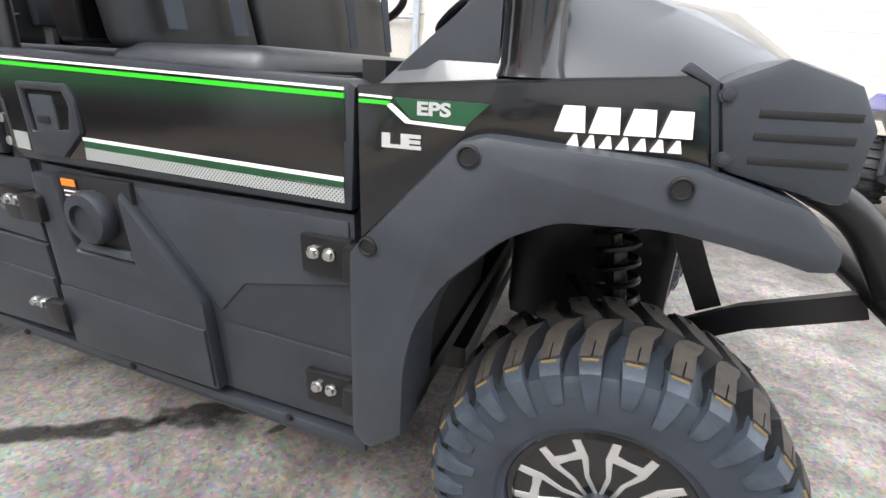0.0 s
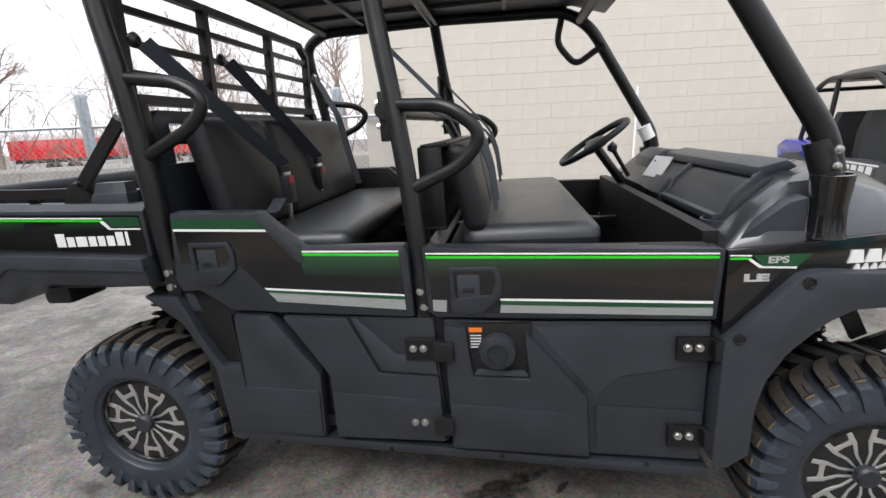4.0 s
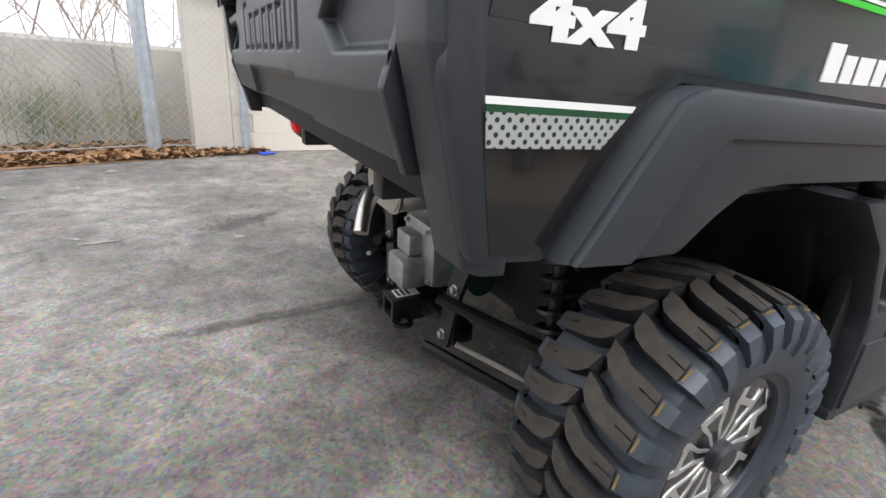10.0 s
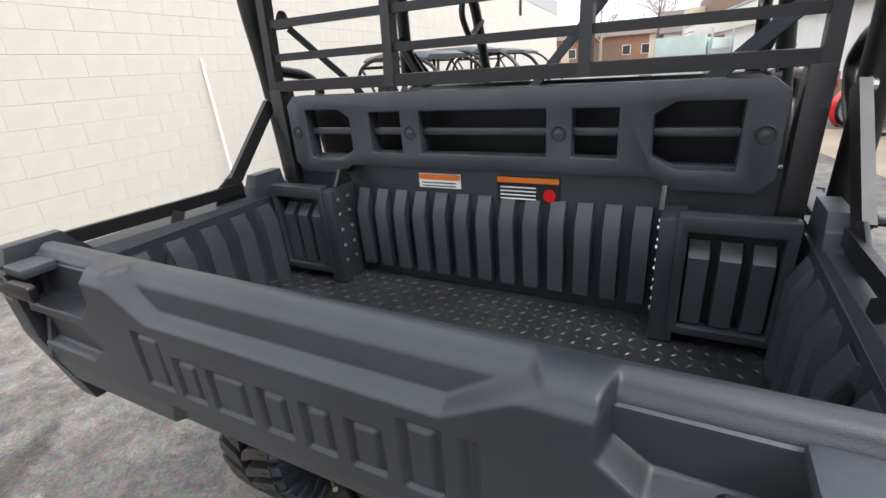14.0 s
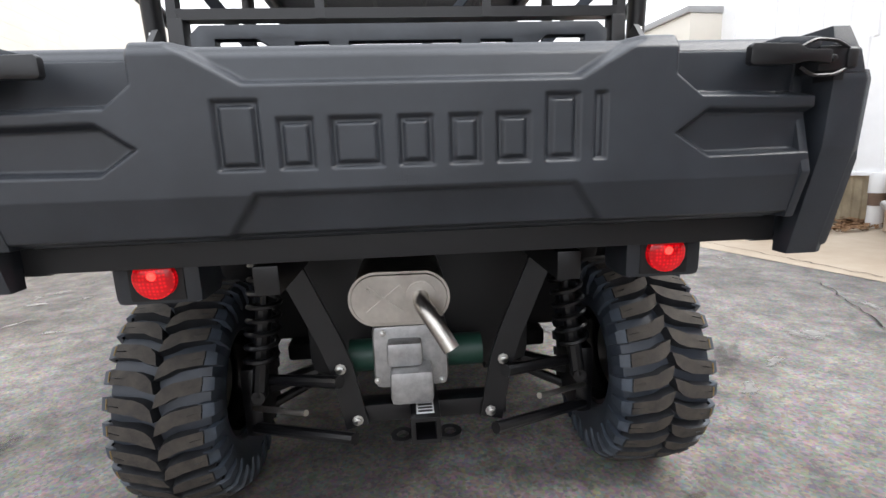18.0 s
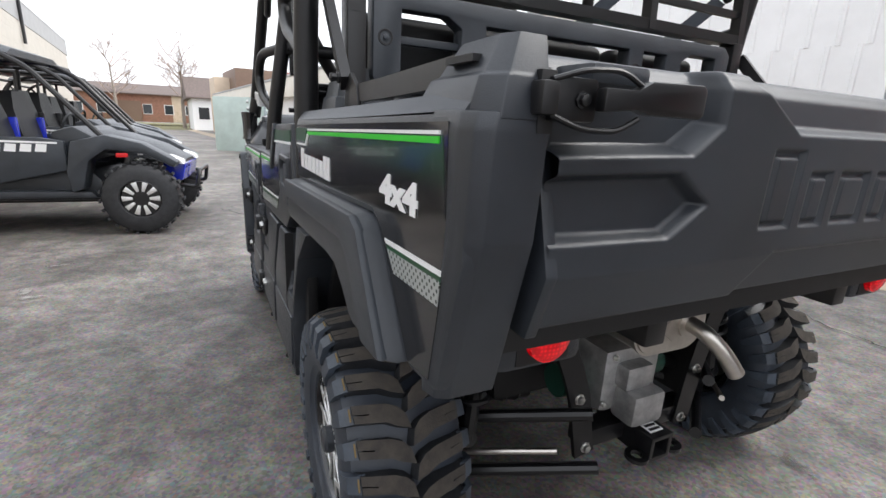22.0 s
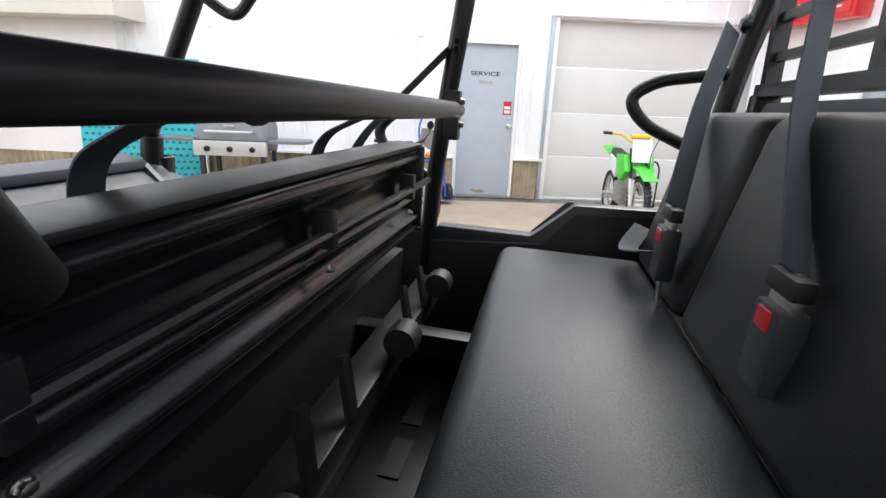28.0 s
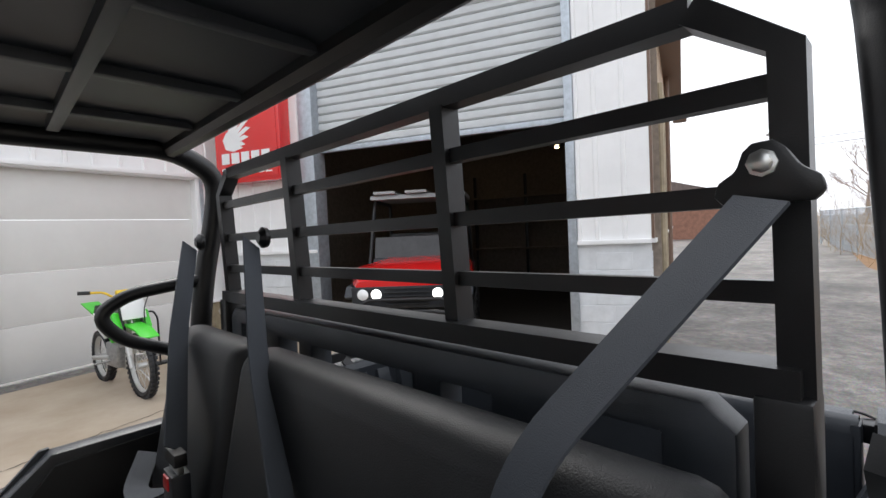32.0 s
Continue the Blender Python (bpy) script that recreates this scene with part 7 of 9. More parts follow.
# Red utility vehicle in the workshop's doorway, nose to the yard.
def red_utility(m):
    v = thing("red_utv", "red utility vehicle with grey roof and lit headlamps in the doorway", "utility vehicle")

    def p(name, bm, mat, parent=v, lab="", smooth=35):
        return part(name, place(bm, m), mat, parent, lab, smooth)

    for x in (-2.0, -0.35):
        for s in SIDES:
            t = m @ Matrix.Translation((x, s * 0.62, 0.33)) @ (Matrix.Identity(4) if s < 0 else Matrix.Rotation(math.pi, 4, "Z"))
            knobby("wheel", t, 0.33, 0.26, v, 20, "cast", 6)
    p("hood", loft([half([(x, y, z) for y, z in sec]) for x, *sec in ((-0.95, (0.74, 0.9), (0.72, 1.05), (0.4, 1.13)), (-0.5, (0.74, 0.88), (0.7, 1.04), (0.4, 1.1)), (-0.1, (0.68, 0.86), (0.64, 0.96), (0.4, 1.0)), (0.02, (0.6, 0.84), (0.56, 0.9), (0.35, 0.92)))]), "redpaint")
    p("grille_panel", prism([(-0.15, 0.55), (0.0, 0.58), (0.03, 0.84), (-0.15, 0.88)], -0.66, 0.66, 0.02), "plastic")
    for i in range(5):
        p("grille_bar", box(0.025, 0.04, -0.26, 0.26, 0.62 + i * 0.045, 0.64 + i * 0.045, 0.004), "frame")
    for s in SIDES:
        for y, r, k in ((0.36, 0.06, "headlamp"), (0.52, 0.065, "glass")):
            p("headlamp", lathe([(r, 0.0), (r, 0.03), (r * 0.6, 0.045), (0.0, 0.05)], 18, "x", at=(0.0, s * y, 0.75)), k)
        p("front_fender", prism([(-0.85, 0.6), (-0.75, 0.88), (-0.1, 0.84), (0.0, 0.72), (-0.08, 0.68), (-0.65, 0.74)], s * 0.55, s * 0.76, 0.02), "plastic")
        p("cage_side", tube([(-0.85, s * 0.66, 1.0), (-1.15, s * 0.62, 1.9), (-2.1, s * 0.62, 1.9), (-2.2, s * 0.66, 0.9)], 0.026, 8, 0.08), "frame")
    p("front_bumper", tube([(-0.05, -0.5, 0.48), (0.12, -0.6, 0.52), (0.15, -0.3, 0.56), (0.15, 0.3, 0.56), (0.12, 0.6, 0.52), (-0.05, 0.5, 0.48)], 0.026, 10, 0.08), "frame")
    p("front_bumper", tube([(0.12, -0.6, 0.52), (0.14, -0.45, 0.7), (0.14, 0.45, 0.7), (0.12, 0.6, 0.52)], 0.022, 10, 0.08), "frame")
    p("windscreen", prism([(-0.9, 1.1), (-1.0, 1.4), (-1.01, 1.4), (-0.91, 1.1)], -0.6, 0.6), "smoked")
    p("roof", prism([(-1.0, 1.92), (-1.05, 1.98), (-2.2, 2.0), (-2.25, 1.93)], -0.66, 0.66, 0.015), "band_grey")
    for y in (-0.42, 0.02, 0.45):
        p("roof_rib", box(-2.1, -0.98, y - 0.18, y + 0.12, 1.99, 2.03, 0.012), "band_grey")
    p("tub", box(-2.3, -0.85, -0.7, 0.7, 0.4, 0.95, 0.04), "plastic")
    p("dashboard", box(-1.15, -0.85, -0.62, 0.62, 0.9, 1.12, 0.04), "plastic")
    p("steering_wheel", tube([(-1.25 + 0.07 * math.sin(a), 0.32 + 0.17 * math.cos(a), 1.2 + 0.13 * math.sin(a)) for a in (2 * math.pi * k / 20 for k in range(21))], 0.015, 6, 0), "vinyl")
    p("bench_seat", box(-1.95, -1.45, -0.6, 0.6, 0.9, 1.05, 0.05), "vinyl")
    p("bench_back", box(-2.05, -1.9, -0.6, 0.6, 1.0, 1.45, 0.05), "vinyl")


red_utility(pose(-3.03, -3.71, 0, 0, 0, 39) @ Matrix.Scale(1.08, 4))


# ---- motorbikes ----
def dirt_bike(m):
    """A small motocross bike, front wheel to local +x."""
    v = thing("dirt_bike", "green and white dirt bike with yellow handlebar pad on its stand", "motorbike")

    def p(name, bm, mat, parent=v, lab=""):
        return part(name, place(bm, m), mat, parent, lab)

    wire_wheel(m @ Matrix.Translation((0, 0, 0.33)), 0.33, 0.075, v)
    wire_wheel(m @ Matrix.Translation((-1.12, 0, 0.29)), 0.29, 0.09, v)
    for s in SIDES:
        fk = p("fork", tube([(0.0, s * 0.09, 0.33), (-0.12, s * 0.09, 0.62)], 0.022), "silver")
        part("fork_tube", place(tube([(-0.12, s * 0.09, 0.62), (-0.24, s * 0.09, 0.95)], 0.018), m), "chassis", fk)
        part("fork_guard", place(box(-0.05, -0.03, s * 0.085 - 0.02, s * 0.085 + 0.02, 0.38, 0.62, 0.006, m=Matrix.Identity(4)), m), "white", fk)
        p("shroud", prism([(-0.22, 0.88), (-0.12, 0.7), (-0.3, 0.56), (-0.5, 0.74), (-0.52, 0.86)], s * 0.1, s * 0.17, 0.015), "limegreen")
        p("side_panel", prism([(-0.62, 0.76), (-0.98, 0.82), (-0.92, 0.66), (-0.66, 0.56)], s * 0.08, s * 0.12, 0.01), "white")
        p("footpeg", tube([(-0.6, s * 0.1, 0.32), (-0.6, s * 0.24, 0.32)], 0.012, 6), "cast")
        p("handlebar", tube([(-0.26, 0, 1.0), (-0.26, s * 0.1, 1.02), (-0.3, s * 0.2, 1.1), (-0.36, s * 0.38, 1.11)], 0.012, 8, 0.04), "yellow")
        p("grip", tube([(-0.34, s * 0.3, 1.105), (-0.365, s * 0.4, 1.112)], 0.019, 8, 0), "vinyl")
        p("swing_arm", tube([(-0.62, s * 0.09, 0.36), (-1.12, s * 0.1, 0.29)], 0.025), "silver")
    p("front_fender", prism([(0.28, 0.66), (0.1, 0.73), (-0.16, 0.76), (-0.4, 0.7), (-0.4, 0.685), (-0.16, 0.74), (0.1, 0.705), (0.28, 0.645)], -0.08, 0.08, 0.006), "limegreen")
    p("number_plate", place(box(-0.012, 0.012, -0.11, 0.11, -0.13, 0.13, 0.01), pose(-0.14, 0, 0.93, 0, -18, 0)), "white")
    p("bar_pad", tube([(-0.27, -0.1, 1.08), (-0.27, 0.1, 1.08)], 0.03, 10, 0), "yellow")
    p("seat", loft([[(x, -w, z), (x, w, z), (x, w * 0.8, z + 0.07), (x, -w * 0.8, z + 0.07)] for x, w, z in ((-0.38, 0.06, 0.8), (-0.62, 0.1, 0.76), (-1.0, 0.1, 0.78), (-1.12, 0.07, 0.82))]), "vinyl")
    p("rear_fender", prism([(-0.95, 0.78), (-1.5, 0.9), (-1.5, 0.885), (-0.95, 0.75)], -0.09, 0.09, 0.005), "limegreen")
    p("engine", box(-0.72, -0.4, -0.1, 0.1, 0.26, 0.52, 0.03), "cast")
    p("cylinder", lathe([(0.08, 0.0), (0.08, 0.16), (0.06, 0.18)], 16, "z", at=(-0.45, 0, 0.48)), "cast")
    p("frame", tube([(-0.24, 0, 0.9), (-0.34, 0, 0.5), (-0.42, 0, 0.25), (-0.7, 0, 0.25), (-0.68, 0, 0.7), (-0.3, 0, 0.85)], 0.022, 8, 0.05), "silver")
    p("exhaust", tube([(-0.4, 0.06, 0.6), (-0.28, 0.12, 0.4), (-0.5, 0.14, 0.5), (-1.2, 0.14, 0.68)], 0.03, 10, 0.08), "cast")
    p("kick_stand", tube([(-0.62, 0.1, 0.3), (-0.6, 0.28, 0.0)], 0.01, 6, 0), "cast")
    p("control_cable", tube([(-0.3, 0.25, 1.1), (-0.12, 0.18, 1.12), (-0.08, 0.08, 0.9), (-0.1, 0.1, 0.6)], 0.005, 5, 0.06), "chassis")
    return v


dirt_bike(pose(-0.39, -4.84, 0, 0, 0, 98))


def road_bike(m, name, label, paint, tall, group=""):
    """A road motorcycle, front wheel to local +x; tall adds mirrors and a headlamp stalk."""
    v = thing(name, label, "motorcycle", group)

    def p(nm, bm, mat, parent=v, lab=""):
        return part(nm, place(bm, m), mat, parent, lab)

    wire_wheel(m @ Matrix.Translation((0, 0, 0.31)), 0.31, 0.11, v, "silver", 16, False)
    wire_wheel(m @ Matrix.Translation((-1.45, 0, 0.31)), 0.31, 0.14, v, "silver", 16, False)
    for s in SIDES:
        p("fork", tube([(0.0, s * 0.1, 0.31), (-0.28, s * 0.1, 0.86)], 0.024), "silver")
        p("handlebar", tube([(-0.3, 0, 0.92), (-0.3, s * 0.15, 0.98), (-0.42, s * 0.36, 1.0)], 0.013, 8, 0.04), "frame")
        p("grip", tube([(-0.38, s * 0.28, 0.99), (-0.44, s * 0.4, 1.0)], 0.02, 8, 0), "vinyl")
        mr = p("mirror", lathe([(0.0, -0.02), (0.05, -0.012), (0.055, 0.0), (0.05, 0.006), (0.0, 0.008)], 16, "x", at=(-0.32, s * 0.36, 1.19)), "chassis")
        part("mirror_stem", place(tube([(-0.34, s * 0.26, 0.99), (-0.3, s * 0.34, 1.1), (-0.32, s * 0.36, 1.16)], 0.007, 6, 0.03), m), "frame", mr)
        p("turn_signal", lathe([(0.0, -0.03), (0.03, -0.02), (0.035, 0.02), (0.0, 0.04)], 12, "x", at=(-0.14, s * 0.2, 0.84)), "amber")
        p("exhaust", tube([(-0.5, s * 0.14, 0.4), (-0.8, s * 0.18, 0.3), (-1.6, s * 0.2, 0.34)], 0.045, 12, 0.08), "silver")
        p("rear_shock", tube([(-1.4, s * 0.13, 0.34), (-1.25, s * 0.13, 0.66)], 0.03), "chassis")
        p("footpeg", tube([(-0.7, s * 0.15, 0.33), (-0.7, s * 0.3, 0.33)], 0.014, 6, 0), "chassis")
    p("headlamp", lathe([(0.03, -0.12), (0.08, -0.06), (0.095, 0.02), (0.09, 0.035), (0.0, 0.045)], 20, "x", at=(-0.16, 0, 0.83)), "silver")
    p("headlamp_glass", lathe([(0.085, 0.036), (0.05, 0.05), (0.0, 0.055)], 20, "x", at=(-0.16, 0, 0.83)), "glass")
    p("gauge", lathe([(0.05, 0.0), (0.05, 0.05), (0.0, 0.055)], 16, "z", at=(-0.27, 0, 0.95)), "chassis")
    p("tank", loft([[(x, -w, z), (x, -w * 0.7, z + h), (x, w * 0.7, z + h), (x, w, z), (x, w * 0.6, z - 0.06), (x, -w * 0.6, z - 0.06)] for x, w, z, h in ((-0.36, 0.08, 0.76, 0.06), (-0.5, 0.14, 0.78, 0.12), (-0.72, 0.14, 0.76, 0.1), (-0.88, 0.07, 0.72, 0.05))]), paint)
    p("seat", loft([[(x, -w, z), (x, w, z), (x, w * 0.75, z + 0.08), (x, -w * 0.75, z + 0.08)] for x, w, z in ((-0.85, 0.09, 0.68), (-1.1, 0.15, 0.66), (-1.35, 0.14, 0.7), (-1.6, 0.1, 0.74))]), "vinyl")
    p("front_fender", lathe([(0.345, -0.06), (0.355, 0.0), (0.345, 0.06), (0.335, 0.0)], 24, at=(0, 0, 0.31), closed=True), paint)
    p("rear_fender", prism([(-1.2, 0.68), (-1.5, 0.72), (-1.8, 0.55), (-1.82, 0.5), (-1.76, 0.52), (-1.5, 0.67)], -0.09, 0.09, 0.01), paint)
    p("engine", box(-0.85, -0.42, -0.16, 0.16, 0.22, 0.5, 0.04), "cast")
    for x in (-0.55, -0.7):
        for i in range(5):
            p("cooling_fin", box(x - 0.07, x + 0.07, -0.12, 0.12, 0.5 + i * 0.035, 0.515 + i * 0.035, 0.003), "cast")
    p("frame", tube([(-0.3, 0, 0.86), (-0.38, 0, 0.3), (-0.9, 0, 0.25), (-0.95, 0, 0.65), (-1.55, 0, 0.68)], 0.024, 8, 0.05), "frame")
    p("side_stand", tube([(-0.8, 0.12, 0.28), (-0.75, 0.32, 0.0)], 0.012, 6, 0), "frame")
    if tall == "fairing":
        p("fairing", loft([half([(x, y, z) for y, z in sec]) for x, *sec in ((0.08, (0.1, 0.72), (0.16, 0.86), (0.08, 0.95)), (-0.1, (0.26, 0.6), (0.34, 0.85), (0.2, 1.12)), (-0.35, (0.34, 0.45), (0.4, 0.8), (0.26, 1.16)))]), paint)
        p("windshield", loft([half([(x, y, z) for y, z in sec]) for x, *sec in ((-0.12, (0.24, 1.08), (0.2, 1.1)), (-0.32, (0.26, 1.4), (0.2, 1.44)))]), "band_grey")
        p("top_case", box(-1.85, -1.45, -0.24, 0.24, 0.85, 1.12, 0.06), paint)
        for s in SIDES:
            p("pannier", box(-1.75, -1.25, s * 0.2, s * 0.42, 0.42, 0.8, 0.06), paint)
            p("fairing_lamp", box(0.04, 0.1, s * 0.03, s * 0.13, 0.78, 0.86, 0.01), "glass")
    elif tall == "rag":
        p("rag", place(prism([(-0.12, 0.1), (0.0, 0.13), (0.11, 0.1), (0.08, -0.04), (0.1, -0.13), (-0.02, -0.1), (-0.09, -0.15), (-0.1, 0.0)], -0.015, 0.015, 0.008), pose(-0.38, 0.36, 1.02, 0, 20, 70)), "weathered")
    return v


road_bike(pose(2.05, -4.4, 0, 0, 0, 140) @ Matrix.Scale(0.93, 4), "motorcycle", "black motorcycle with round mirrors and amber signals by the wall", "paint", "rag")
road_bike(pose(11.7, -1.85, 0, 0, 0, 140), "touring_motorcycle", "red touring motorcycle with fairing parked on the concrete strip", "redpaint", "fairing", "red motorcycles")
road_bike(pose(8.6, -3.1, 0, 0, 0, 120), "touring_motorcycle", "red touring motorcycle with top case near the wall", "redpaint", "fairing", "red motorcycles")
road_bike(pose(9.8, -2.9, 0, 0, 0, 125), "touring_motorcycle", "red touring motorcycle between two others", "redpaint", "fairing", "red motorcycles")


# ---- clutter along the service wall ----
def along(s, n, z=0.0, deg=0.0):
    """A pose on the service wall's frame."""
    return W1.m @ Matrix.Translation((s, n, z)) @ Matrix.Rotation(radians(deg), 4, "Z")


def grill(m):
    v = thing("barbecue_grill", "grey lidded gas barbecue with silver front and side shelves", "barbecue")

    def p(nm, bm, mat, parent=v, lab=""):
        return part(nm, place(bm, m), mat, parent, lab)

    lid = p("lid", loft([[(x, -0.26 * k, 0.78), (x, -0.27 * k, 0.92), (x, -0.16 * k, 0.78 + h), (x, 0.1 * k, 0.78 + h + 0.01), (x, 0.24 * k, 0.9), (x, 0.25 * k, 0.78)] for x, k, h in ((-0.41, 0.85, 0.27), (-0.36, 1.0, 0.33), (0.36, 1.0, 0.33), (0.41, 0.85, 0.27))]), "grill_grey")
    part("lid_handle", place(tube([(-0.26, 0.27, 0.88), (-0.26, 0.33, 0.88), (0.26, 0.33, 0.88), (0.26, 0.27, 0.88)], 0.013, 8, 0.02), m), "silver", lid)
    part("thermometer", place(lathe([(0.03, 0.0), (0.03, 0.012), (0.0, 0.014)], 16, "y", at=(0.0, 0.235, 1.02)), m), "zinc", lid)
    part("badge", place(box(-0.06, 0.06, 0.26, 0.268, 0.935, 0.955, 0.002), m), "silver", lid)
    p("firebox", box(-0.4, 0.4, -0.24, 0.24, 0.64, 0.78, 0.02), "plastic")
    fr = p("control_panel", box(-0.42, 0.42, 0.24, 0.3, 0.6, 0.77, 0.012), "silver")
    for x in (-0.26, 0.0, 0.26):
        part("knob", place(lathe([(0.035, 0.3), (0.032, 0.325), (0.02, 0.34), (0.0, 0.34)], 14, at=(x, 0, 0.68)), m), "chassis", fr)
    for s in SIDES:
        p("side_shelf", prism([(s * 0.43, -0.22), (s * 0.86, -0.18), (s * 0.9, 0.0), (s * 0.86, 0.22), (s * 0.43, 0.26)], 0.75, 0.79, 0.012, "xy"), "grill_grey")
        p("leg", box(s * 0.38, s * 0.33, 0.2, 0.26, 0.06 if s > 0 else 0.0, 0.64, 0.008), "plastic")
        p("leg", box(s * 0.38, s * 0.33, -0.24, -0.18, 0.06 if s > 0 else 0.0, 0.64, 0.008), "plastic")
    for y in (-0.24, 0.27):
        p("wheel", lathe([(0.08, 0.0), (0.08, 0.04), (0.03, 0.045), (0.0, 0.045)], 20, at=(-0.42, y, 0.08)), "plastic")
    p("bottom_shelf", box(-0.4, 0.4, -0.22, 0.24, 0.14, 0.17, 0.008), "plastic")
    p("paper_tag", place(box(-0.03, 0.03, -0.002, 0.002, -0.05, 0.05), pose(-0.22, 0.31, 0.42, 0, 20, 0)), "white")


grill(along(3.55, 0.75))


def dot_board(m, tall):
    v = thing("turquoise_board", "tall turquoise perforated board leaning on the wall", "board", "turquoise boards")
    part("sheet", place(box(-0.4, 0.4, -0.02, 0.02, 0.0, tall, 0.004), m), "teal", v)
    for s in SIDES:
        part("edge_channel", place(box(s * 0.4 - 0.012, s * 0.4 + 0.012, -0.026, 0.026, 0.0, tall, 0.003), m), "trailer_white", v)
    b = bmesh.new()
    nx, nz = 9, int(tall / 0.085)
    for i in range(nx):
        for j in range(nz):
            o = Vector((-0.34 + i * 0.085 + (0.02 if j % 2 else -0.02), 0.0206, 0.06 + j * 0.085))
            ring = [b.verts.new(o + Vector((0.028 * math.cos(a), 0.0, 0.02 * math.sin(a)))) for a in (math.pi / 4 * k for k in range(8))]
            inner = [b.verts.new(o + Vector((0.018 * math.cos(a), 0.006, 0.012 * math.sin(a)))) for a in (math.pi / 4 * k for k in range(8))]
            for k in range(8):
                b.faces.new((ring[k], ring[(k + 1) % 8], inner[(k + 1) % 8], inner[k]))
            b.faces.new(inner)
    tagged(part("raised_dots", place(b, m), "hand_teal", v), kind="stuff")


M["hand_teal"] = material("dark_teal_dots", (0.01, 0.16, 0.22), 0.5)
dot_board(along(4.62, 0.2) @ Matrix.Rotation(radians(5), 4, "X"), 1.72)
dot_board(along(5.42, 0.24) @ Matrix.Rotation(radians(6), 4, "X"), 1.72)

vent = thing("vent_pipe", "white plastic vent pipe with a brown band at the wall", "pipe")
part("pipe", place(lathe([(0.075, 0.0), (0.075, 0.24)], 18, "z"), along(2.5, 0.3)), "trailer_white", vent)
part("band", place(lathe([(0.078, 0.241), (0.078, 0.38)], 18, "z"), along(2.5, 0.3)), "brown_trim", vent)
part("pipe_top", place(lathe([(0.085, 0.381), (0.085, 0.56), (0.07, 0.6), (0.0, 0.6)], 18, "z"), along(2.5, 0.3)), "trailer_white", vent)
drum = thing("steel_drum", "rusty beige steel drum with rolled hoops", "drum")
part("shell", place(lathe([(0.2, 0.0), (0.215, 0.01), (0.21, 0.02), (0.21, 0.19), (0.218, 0.2), (0.21, 0.21), (0.21, 0.39), (0.218, 0.4), (0.21, 0.41), (0.21, 0.57), (0.216, 0.59), (0.205, 0.59), (0.2, 0.575), (0.0, 0.575)], 28, "z"), along(2.1, 0.45)), "rust", drum)
part("bung", place(lathe([(0.03, 0.575), (0.03, 0.59), (0.0, 0.592)], 12, "z", at=(0.1, 0.05, 0)), along(2.1, 0.45)), "chassis", drum)

truck = thing("hand_truck", "blue steel hand truck with black wheels beside the door", "hand truck")
hm = along(1.12, 0.4, 0, 20) @ Matrix.Rotation(radians(12), 4, "X")
for s in SIDES:
    part("upright", place(tube([(s * 0.17, 0, 0.06), (s * 0.17, 0, 1.0), (s * 0.1, -0.04, 1.14), (0.0, -0.05, 1.16)], 0.015, 8, 0.08), hm), "hand_blue", truck)
    part("wheel", place(lathe([(0.05, -0.03), (0.12, -0.035), (0.125, 0.0), (0.12, 0.035), (0.05, 0.03)], 22, "x", at=(s * 0.25, -0.1, 0.12)), hm), "tread", truck)
for z in (0.3, 0.55, 0.8):
    part("crossbar", place(tube([(-0.17, 0, z), (0.0, 0.03, z), (0.17, 0, z)], 0.012, 8, 0.05), hm), "hand_blue", truck)
part("toe_plate", place(box(-0.2, 0.2, 0.0, 0.22, 0.012, 0.022, 0.003), hm), "hand_blue", truck)

hose = tagged(part("garden_hose", W1.put(tube([(4.7 + 0.34 * math.cos(k * 0.45) * (1 - k * 0.006) - k * 0.018, 1.25 + 0.2 * math.sin(k * 0.45), 0.035 + 0.012 * math.sin(k * 0.9)) for k in range(56)], 0.011, 6, 0)), "hose"), "green garden hose lying in loose coils on the leaves", "hose")


def litter(name, m, sx, sy, count, seed, label, parent_group=""):
    """Fallen leaves, scattered over a patch: curled small blades."""
    rnd = random.Random(seed)
    b = bmesh.new()
    for i in range(count):
        x, y = rnd.uniform(0, sx), sy * rnd.random() ** 1.6
        r = rnd.uniform(0.03, 0.065)
        q = Matrix.Translation((x, y, 0.006 + rnd.random() * 0.035)) @ Matrix.Rotation(rnd.uniform(0, 6.28), 4, "Z") @ Matrix.Rotation(rnd.uniform(-0.6, 0.6), 4, "X") @ Matrix.Rotation(rnd.uniform(-0.5, 0.5), 4, "Y")
        vs = [b.verts.new(q @ Vector(c)) for c in ((-r, 0, 0), (-r * 0.2, r * 0.5, r * 0.25), (r, 0, 0.1 * r), (-r * 0.2, -r * 0.5, r * 0.25))]
        b.faces.new((vs[0], vs[1], vs[2]))
        b.faces.new((vs[0], vs[2], vs[3]))
    place(b, m)
    return tagged(part(name, b, "leaf_litter", smooth=0), label, "leaves", kind="stuff")


litter("fallen_leaves", W1.m @ Matrix.Translation((2.4, 0.06, 0)), 3.2, 1.3, 1500, 3, "brown fallen leaves drifted against the service wall")
bag = tagged(part("crumpled_paper", place(loft([[(x + 0.03 * math.sin(7 * a + x * 20), y * math.cos(a), max(0.004, 0.06 + zz * math.sin(a))) for a in (math.pi / 4 * k for k in range(8))] for x, y, zz in ((-0.16, 0.03, 0.03), (-0.08, 0.12, 0.07), (0.04, 0.1, 0.06), (0.12, 0.13, 0.05), (0.17, 0.03, 0.02))]), along(4.9, 0.5)), "trailer_white"), "crumpled white paper among the leaves", "litter")
stand = thing("hook_stand", "small black hook-topped bike stand on the concrete", "stand")
